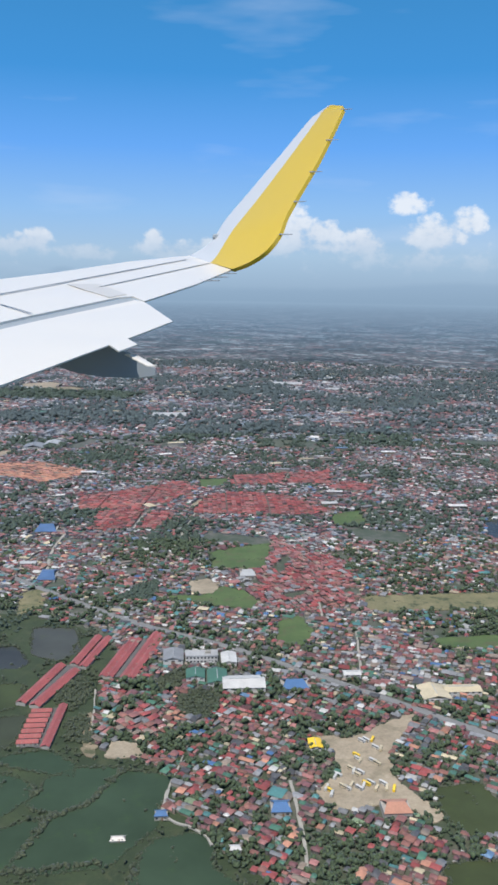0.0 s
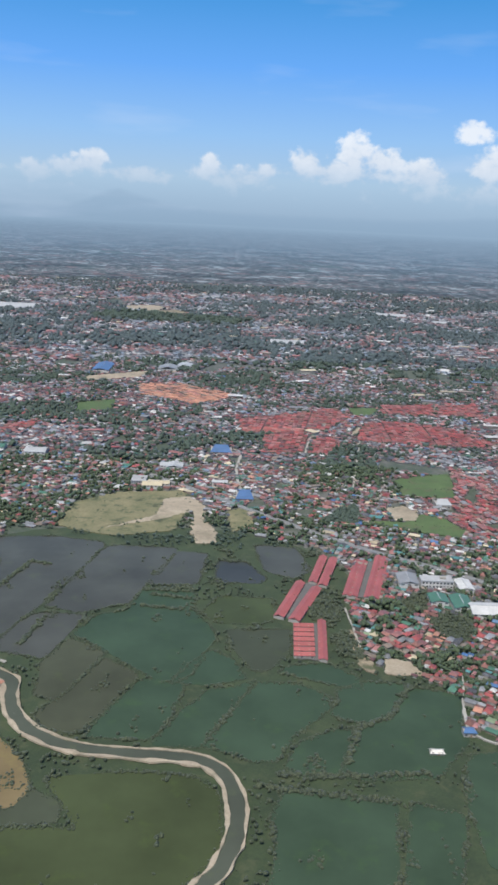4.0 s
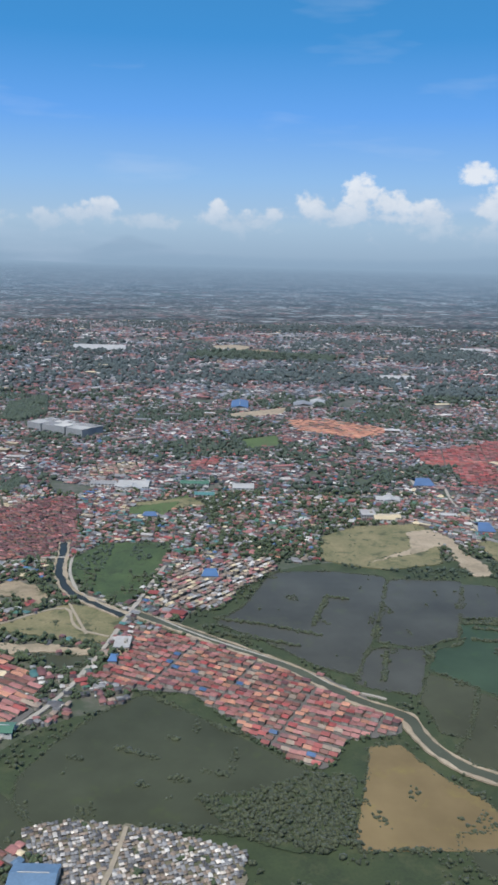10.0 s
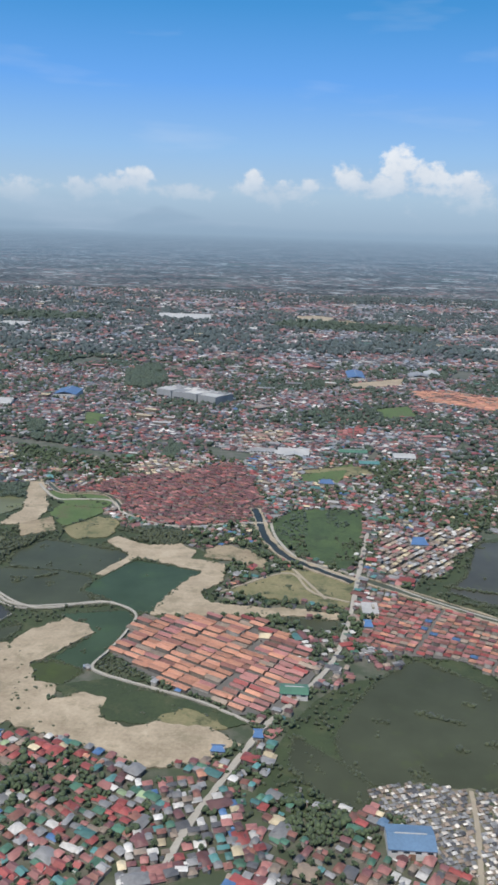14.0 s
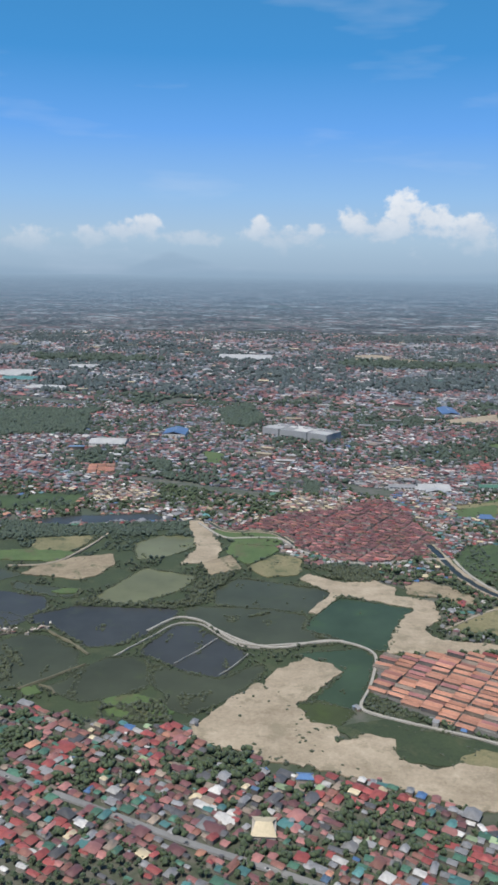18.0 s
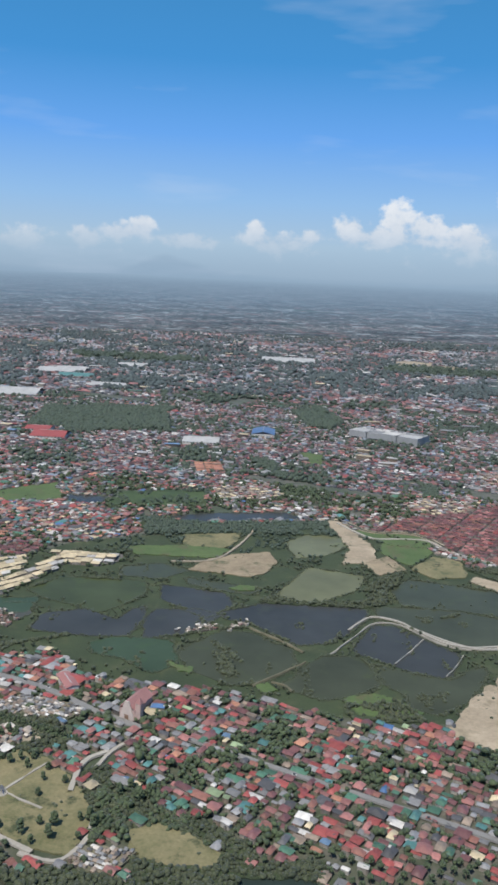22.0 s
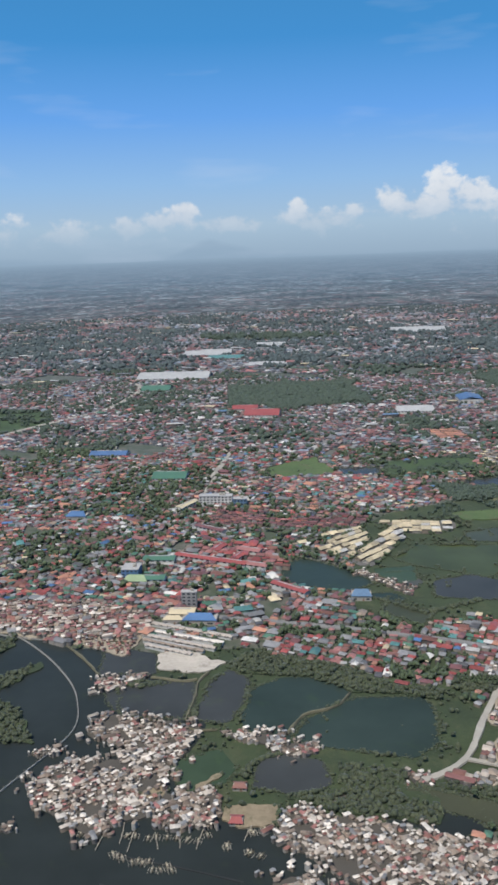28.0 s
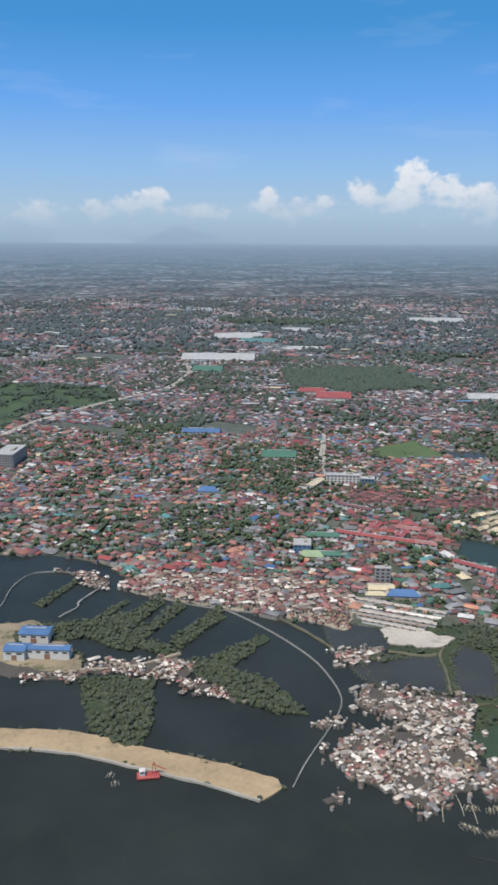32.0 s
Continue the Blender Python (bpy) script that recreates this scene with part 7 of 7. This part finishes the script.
# ---- along the water ----
def fish_fence(line):
    line = [Vector(p) for p in smooth(line, False, 2)]
    net = ribbon("fish_fence", [tuple(p) for p in line], 0.45, 0.9, plain_material("fence_net", (0.24, 0.235, 0.22), 0.9, 2.0), 0.7)
    post = box(0.22, 0.22, 1.7)
    mesh = bpy.data.meshes.new("post")
    post.to_mesh(mesh)
    post.free()
    mesh.materials.append(plain_material("bamboo_post", (0.20, 0.17, 0.13), 0.9, 2.0))
    run = 0.0
    for a, b in zip(line, line[1:]):
        while run < (b - a).length:
            p = a.lerp(b, run / (b - a).length)
            ob = new("post", mesh)
            ob.parent = net
            ob.location = (p.x, p.y, 0)
            run += 4.0
        run -= (b - a).length
    tagged(net, "long curved bamboo fish fence standing in water", "fence")


fish_fence([(-645, 442), (-613, 424), (-586, 398), (-563, 368), (-553, 342), (-551, 327), (-559, 304), (-568, 283), (-573, 266)])
fish_fence([(-748, 386), (-740, 415), (-745, 447), (-739, 470), (-714, 472), (-687, 451)])
fish_fence([(-658, 438), (-621, 424), (-587, 419), (-573, 435)])


def boat_kind():
    bm = bmesh.new()
    ring = []
    for k, (x, w) in enumerate(((-2.6, 0.1), (-1.6, 0.5), (0, 0.6), (1.6, 0.45), (2.8, 0.05))):
        ring.append([bm.verts.new((x, -w, 0.75 + 0.06 * x * x / 4)), bm.verts.new((x, 0, 0.1)), bm.verts.new((x, w, 0.75 + 0.06 * x * x / 4))])
    for a, b in zip(ring, ring[1:]):
        for i in (0, 1):
            bm.faces.new((a[i], b[i], b[i + 1], a[i + 1]))
    bmesh.ops.solidify(bm, geom=bm.faces[:], thickness=0.06)
    boat = part("outrigger_boat", bm, plain_material("boat_paint", (0.34, 0.30, 0.24), 0.6, 2.0))
    for y in (-1.7, 1.7):
        part("outrigger", box(4.0, 0.14, 0.14, 0, y, 0.2), plain_material("bamboo", (0.36, 0.32, 0.25)), boat)
    for x in (-1.1, 1.1):
        part("spar", box(0.1, 3.5, 0.1, x, 0, 0.72), plain_material("bamboo", (0.36, 0.32, 0.25)), boat)
    part("awning", box(1.0, 0.7, 0.08, -0.3, 0, 1.3, 0.02), plain_material("awning_cream", (0.55, 0.48, 0.34)), boat)
    part("awning_post", box(0.08, 0.6, 0.62, -0.3, 0, 0.7), plain_material("bamboo_post", (0.20, 0.17, 0.13)), boat)
    return tagged(boat, "wooden outrigger fishing boat moored on dark water", "boat", group="moored fishing boats")


BOATS = [(-512, 249), (-510, 248), (-508, 247), (-504, 245), (-502, 246), (-500, 245), (-498, 246), (-496, 242), (-493, 242), (-491, 244), (-489, 242), (-456, 227), (-453, 230), (-452, 229), (-450, 231), (-448, 231), (-445, 229), (-443, 232), (-441, 231), (-434, 229), (-432, 231), (-430, 231), (-429, 232), (-427, 234), (-426, 232), (-424, 233), (-422, 234), (-413, 227), (-413, 225), (-413, 223), (-414, 219), (-414, 218), (-509, 259), (-506, 259), (-501, 258), (-498, 259), (-494, 259), (-490, 259), (-486, 258), (-482, 258), (-479, 261), (-463, 264), (-462, 263), (-459, 264), (-458, 266), (-455, 267), (-453, 264), (-463, 253), (-462, 252), (-458, 251), (-406, 232), (-405, 230), (-471, 256), (-471, 255), (-644, 269), (-641, 264), (-560, 308), (-564, 310), (-527, 259)]
first_boat = boat_kind()
first_boat.scale = (0.8, 0.8, 0.8)
for i, (x, y) in enumerate(BOATS):
    m = pose(x, y, 0.06, 0, 0, rng.uniform(60, 120))
    if i:
        copy_thing(first_boat, m)
    else:
        first_boat.matrix_world = m @ Matrix.Scale(0.8, 4)


def jetty(a, b):
    """A narrow bamboo walkway on posts."""
    a, b = Vector(a), Vector(b)
    deck = ribbon("jetty", [tuple(a), tuple(a.lerp(b, 0.5) + Vector((rng.normal(0, 0.3), 0))), tuple(b)], 0.26, 0.85, plain_material("bamboo", (0.36, 0.32, 0.25)), 0.1)
    for k in range(3):
        q = a.lerp(b, 0.2 + 0.35 * k)
        part("post", box(0.14, 0.14, 1.3, q.x, q.y, 0.0), plain_material("bamboo_post", (0.20, 0.17, 0.13)), deck)
    tagged(deck, "narrow bamboo jetty on posts in dark water", "jetty", group="jetties of the stilt village")


for a, b in [((-507, 264), (-507, 250)), ((-499, 261), (-496, 252)), ((-512, 266), (-511, 254)), ((-490, 265), (-488, 253)), ((-481, 264), (-482, 253)), ((-434, 241), (-434, 227)), ((-427, 239), (-428, 226)), ((-422, 237), (-423, 228)), ((-454, 232), (-457, 224)), ((-444, 231), (-444, 224)), ((-405, 237), (-406, 227)), ((-411, 240), (-412, 228)), ((-518, 260), (-519, 250)), ((-463, 267), (-465, 258))]:
    jetty(a, b)


def net_line(line):
    """A sunken net hung from floats."""
    net = ribbon("fish_net", line, 0.8, 0.30, plain_material("wet_net", (0.010, 0.011, 0.010), 0.8, 2.0), 0.25, 0.3)
    tagged(net, "dark wet fish net just above the water", "net")


for line in [[(-507, 248), (-486, 244), (-463, 238)], [(-513, 234), (-497, 230), (-481, 225)], [(-475, 223), (-454, 217), (-437, 212)]]:
    net_line(line)


def dredger(x, y):
    hull = part("dredger", box(9, 4, 1.2, 0, 0, 0, 0.25), plain_material("dredger_red", (0.34, 0.06, 0.05), 0.5))
    hull.matrix_world = pose(x, y, 0.4, 0, 0, 12)
    part("cabin", box(2.4, 2.2, 2.2, -2.4, 0, 1.2, 0.08), plain_material("cabin_white", (0.55, 0.52, 0.50)), hull)
    part("cabin_window", box(1.6, 2.3, 0.6, -2.4, 0, 2.3), GLASS_DARK, hull)
    for s in (-1, 1):
        leg = box(0.25, 0.25, 5.5, 2.2 + s * 0.9, 0, 1.0)
        for v in leg.verts:
            v.co.x -= s * 0.15 * (v.co.z - 1.0)
        part("gantry_leg", leg, plain_material("dredger_red", (0.34, 0.06, 0.05)), hull)
    boom = box(5.5, 0.3, 0.3, 4.2, 0, 5.0)
    for v in boom.verts:
        v.co.z -= 0.5 * (v.co.x - 2.0)
    part("boom", boom, plain_material("dredger_red", (0.34, 0.06, 0.05)), hull)
    tagged(hull, "small red dredging barge with cabin and boom", "barge")


dredger(-629, 269)


# ---- the bus yard and the roads ----
def bus_kind(colour):
    bus = part("bus", box(4.4, 1.3, 1.4, 0, 0, 0.35, 0.12), paint(colour))
    part("windscreen", box(0.08, 1.1, 0.6, 2.2, 0, 1.0), GLASS_DARK, bus)
    for y in (-0.66, 0.66):
        part("window_band", box(3.8, 0.06, 0.5, -0.1, y, 1.1), GLASS_DARK, bus)
        for x in (-1.4, 1.4):
            bm = bmesh.new()
            bmesh.ops.create_cone(bm, segments=10, radius1=0.36, radius2=0.36, depth=0.22, cap_ends=True, matrix=Matrix.Translation((x, y * 0.92, 0.36)) @ Matrix.Rotation(radians(90), 4, "X"))
            part("wheel", bm, plain_material("tyre", (0.03, 0.03, 0.03), 0.8), bus)
    return tagged(bus, f"parked {colour} bus on a dusty yard", "bus", group="buses in the yard")


BUSES = [(696, 449), (696, 445), (697, 442), (690, 434), (691, 431), (692, 428), (695, 430), (672, 415), (673, 413), (674, 409), (682, 416), (684, 414), (687, 417), (691, 414), (694, 416), (696, 418), (699, 419), (701, 413), (706, 418), (707, 413), (703, 465), (706, 466), (710, 466), (710, 457), (713, 455), (705, 442), (707, 439), (679, 426), (681, 428), (711, 412)]
KINDS = [bus_kind("yellow"), bus_kind("white"), bus_kind("cream")]
for i, (x, y) in enumerate(BUSES):
    m = pose(x, y, 0.62, 0, 0, (132, 128, 62, 128, 70)[i % 5]) @ Matrix.Scale(1.12, 4)
    if i < 3:
        KINDS[i].matrix_world = m
    else:
        copy_thing(KINDS[(1, 0, 1, 2, 1, 2, 1)[i % 7]], m)


def car_kind(colour):
    car = part("car", box(2.3, 0.95, 0.42, 0, 0, 0.18, 0.08), paint(colour))
    cabin = box(1.3, 0.85, 0.36, -0.1, 0, 0.58)
    for v in cabin.verts:
        if v.co.z > 0.8:
            v.co.x *= 0.75
    part("cabin", cabin, GLASS_DARK, car)
    for x in (-0.7, 0.7):
        for y in (-0.45, 0.45):
            bm = bmesh.new()
            bmesh.ops.create_cone(bm, segments=8, radius1=0.19, radius2=0.19, depth=0.12, cap_ends=True, matrix=Matrix.Translation((x, y, 0.19)) @ Matrix.Rotation(radians(90), 4, "X"))
            part("wheel", bm, plain_material("tyre", (0.03, 0.03, 0.03), 0.8), car)
    return tagged(car, f"{colour} car on the road", "car", group="cars on the roads")


CAR_KINDS = [car_kind(c) for c in ("white", "grey", "red", "dark")]
CARS_SET = [0]


def cars_along(line, step, side):
    line = [Vector(p) for p in smooth(line, False, 2)]
    run = rng.uniform(0, step)
    for a, b in zip(line, line[1:]):
        t = (b - a).normalized()
        while run < (b - a).length:
            p = a + t * run + Vector((-t.y, t.x)) * side * (1 if rng.random() < 0.5 else -1)
            m = pose(p.x, p.y, 1.30, 0, 0, math.degrees(math.atan2(t.y, t.x)))
            i = CARS_SET[0]
            if i < 4:
                CAR_KINDS[i].matrix_world = m
            else:
                copy_thing(CAR_KINDS[i % 4], m)
            CARS_SET[0] += 1
            run += rng.uniform(0.5, 1.6) * step
        run -= (b - a).length


ROAD_LINES = [
    ([(327, 867), (401, 800), (468, 735), (551, 658), (622, 615), (684, 562), (737, 516), (792, 465), (824, 437)], 30),
    ([(-252, 371), (-208, 350), (-153, 326), (-112, 307), (-69, 291), (-37, 277)], 30),
    ([(-524, 457), (-430, 441), (-368, 426), (-330, 410), (-306, 393), (-277, 378)], 30),
    ([(-993, 684), (-894, 840), (-883, 922), (-822, 1067), (-762, 1163), (-751, 1331), (-774, 1430), (-859, 1459)], 14),
    ([(69, 2034), (121, 1997), (193, 1934), (295, 1930)], 30),
]
for line, step in ROAD_LINES:
    cars_along(line, step, 1.3)


# ---- the church and the memorial park ----
def church(x, y):
    stone = plain_material("church_wall", (0.42, 0.30, 0.27), 0.85, 0.8)
    ob = part("church", box(9, 18, 6.5), stone)
    ob.matrix_world = pose(x, y + 9, 0, 0, 0, -20)
    roof = part("roof", gable(18, 9, 3.6, 6.6, 0.2, 0.5), plain_material("church_roof", (0.30, 0.15, 0.14), 0.7, 0.8), ob)
    roof.matrix_local = pose(0, 0, 0, 0, 0, 90)
    front = box(9.6, 0.8, 8.5, 0, -9.2)
    for v in front.verts:
        if v.co.z > 5:
            v.co.x *= 0.25
            v.co.z += 2.2
    part("gable_front", front, plain_material("church_front", (0.50, 0.42, 0.38), 0.85), ob)
    part("portal", box(2.2, 0.3, 3.4, 0, -9.7), DOOR, ob)
    tower = part("bell_tower", box(3, 3, 10.5, 6.2, -7.5), stone, ob)
    bm = bmesh.new()
    bmesh.ops.create_cone(bm, segments=4, radius1=2.3, radius2=0.05, depth=3, cap_ends=True, matrix=Matrix.Translation((6.2, -7.5, 12)) @ Matrix.Rotation(radians(45), 4, "Z"))
    part("spire", bm, plain_material("church_roof", (0.30, 0.15, 0.14)), tower)
    for k in range(5):
        part("window", box(0.2, 1.0, 2.4, -4.55, -6 + 3 * k, 2.4), GLASS_DARK, ob)
    tagged(ob, "pinkish stone church with pitched roof and tower", "church")


church(-283, 386)


def monument(x, y):
    bm = bmesh.new()
    bmesh.ops.create_cone(bm, segments=24, radius1=2.6, radius2=2.4, depth=0.5, cap_ends=True, matrix=Matrix.Translation((0, 0, 0.25)))
    ob = part("monument", bm, CONCRETE)
    ob.matrix_world = pose(x, y, 0.6)
    for k in range(8):
        a = k * math.pi / 4
        rib = box(0.18, 0.5, 4.0, 0, 0, 0)
        for v in rib.verts:
            v.co.y += 1.9 * (1 - v.co.z / 4.2)
        bmesh.ops.rotate(rib, verts=rib.verts[:], matrix=Matrix.Rotation(a, 3, "Z"))
        part("rib", rib, plain_material("monument_blue", (0.09, 0.14, 0.26), 0.5) if k % 2 else CONCRETE, ob)
    tagged(ob, "pointed ribbed blue and white monument on a lawn", "monument")


monument(-328, 319)


def shrub_kind(variant):
    r = np.random.default_rng(40 + variant)
    base = new("park_tree")
    bm = bmesh.new()
    bmesh.ops.create_cone(bm, segments=6, radius1=0.2, radius2=0.12, depth=1.4, cap_ends=True, matrix=Matrix.Translation((0, 0, 0.7)))
    part("trunk", bm, BARK, base)
    n = 30
    h = r.uniform(0, 1, n)
    a = r.uniform(0, 6.28, n)
    rad = (1 - h * 0.7) * r.uniform(0.4, 1.0, n) * 1.15
    v = ICO_V[None] * (1 + r.normal(0, 0.2, (n, len(ICO_V), 1))) * r.uniform(0.35, 0.6, (n, 1, 1)) + np.stack([rad * np.cos(a), rad * np.sin(a), 1.2 + 2.6 * h], 1)[:, None]
    v *= 1.4
    f = (ICO_F[None] + (np.arange(n) * len(ICO_V))[:, None, None]).reshape(-1, 3)
    ob = new("crown", raw_mesh("crown", v.reshape(-1, 3), None, f, [LEAF]))
    ob.parent = base
    return tagged(base, "small dark park tree on dry lawn", "tree", group="trees of the memorial park")


PARK = [(-332, 342), (-328, 345), (-323, 339), (-322, 346), (-313, 338), (-313, 330), (-312, 319), (-303, 329), (-346, 310), (-333, 304), (-325, 298), (-312, 294), (-300, 300), (-300, 292),
        (-290, 304), (-306, 300), (-306, 288), (-344, 312), (-331, 301), (-323, 296), (-340, 364), (-336, 362), (-343, 361), (-286, 305), (-280, 302), (-283, 300), (-277, 322), (-264, 324), (-269, 332), (-273, 326), (-268, 320)]
shrubs = [shrub_kind(k) for k in range(3)]
for i, (x, y) in enumerate(PARK):
    m = pose(x, y, 0.55, 0, 0, rng.uniform(0, 360)) @ Matrix.Scale(1.35 if 8 <= i < 14 or i > 16 else 0.9, 4)
    if i < 3:
        shrubs[i].matrix_world = m
    else:
        copy_thing(shrubs[i % 3], m)
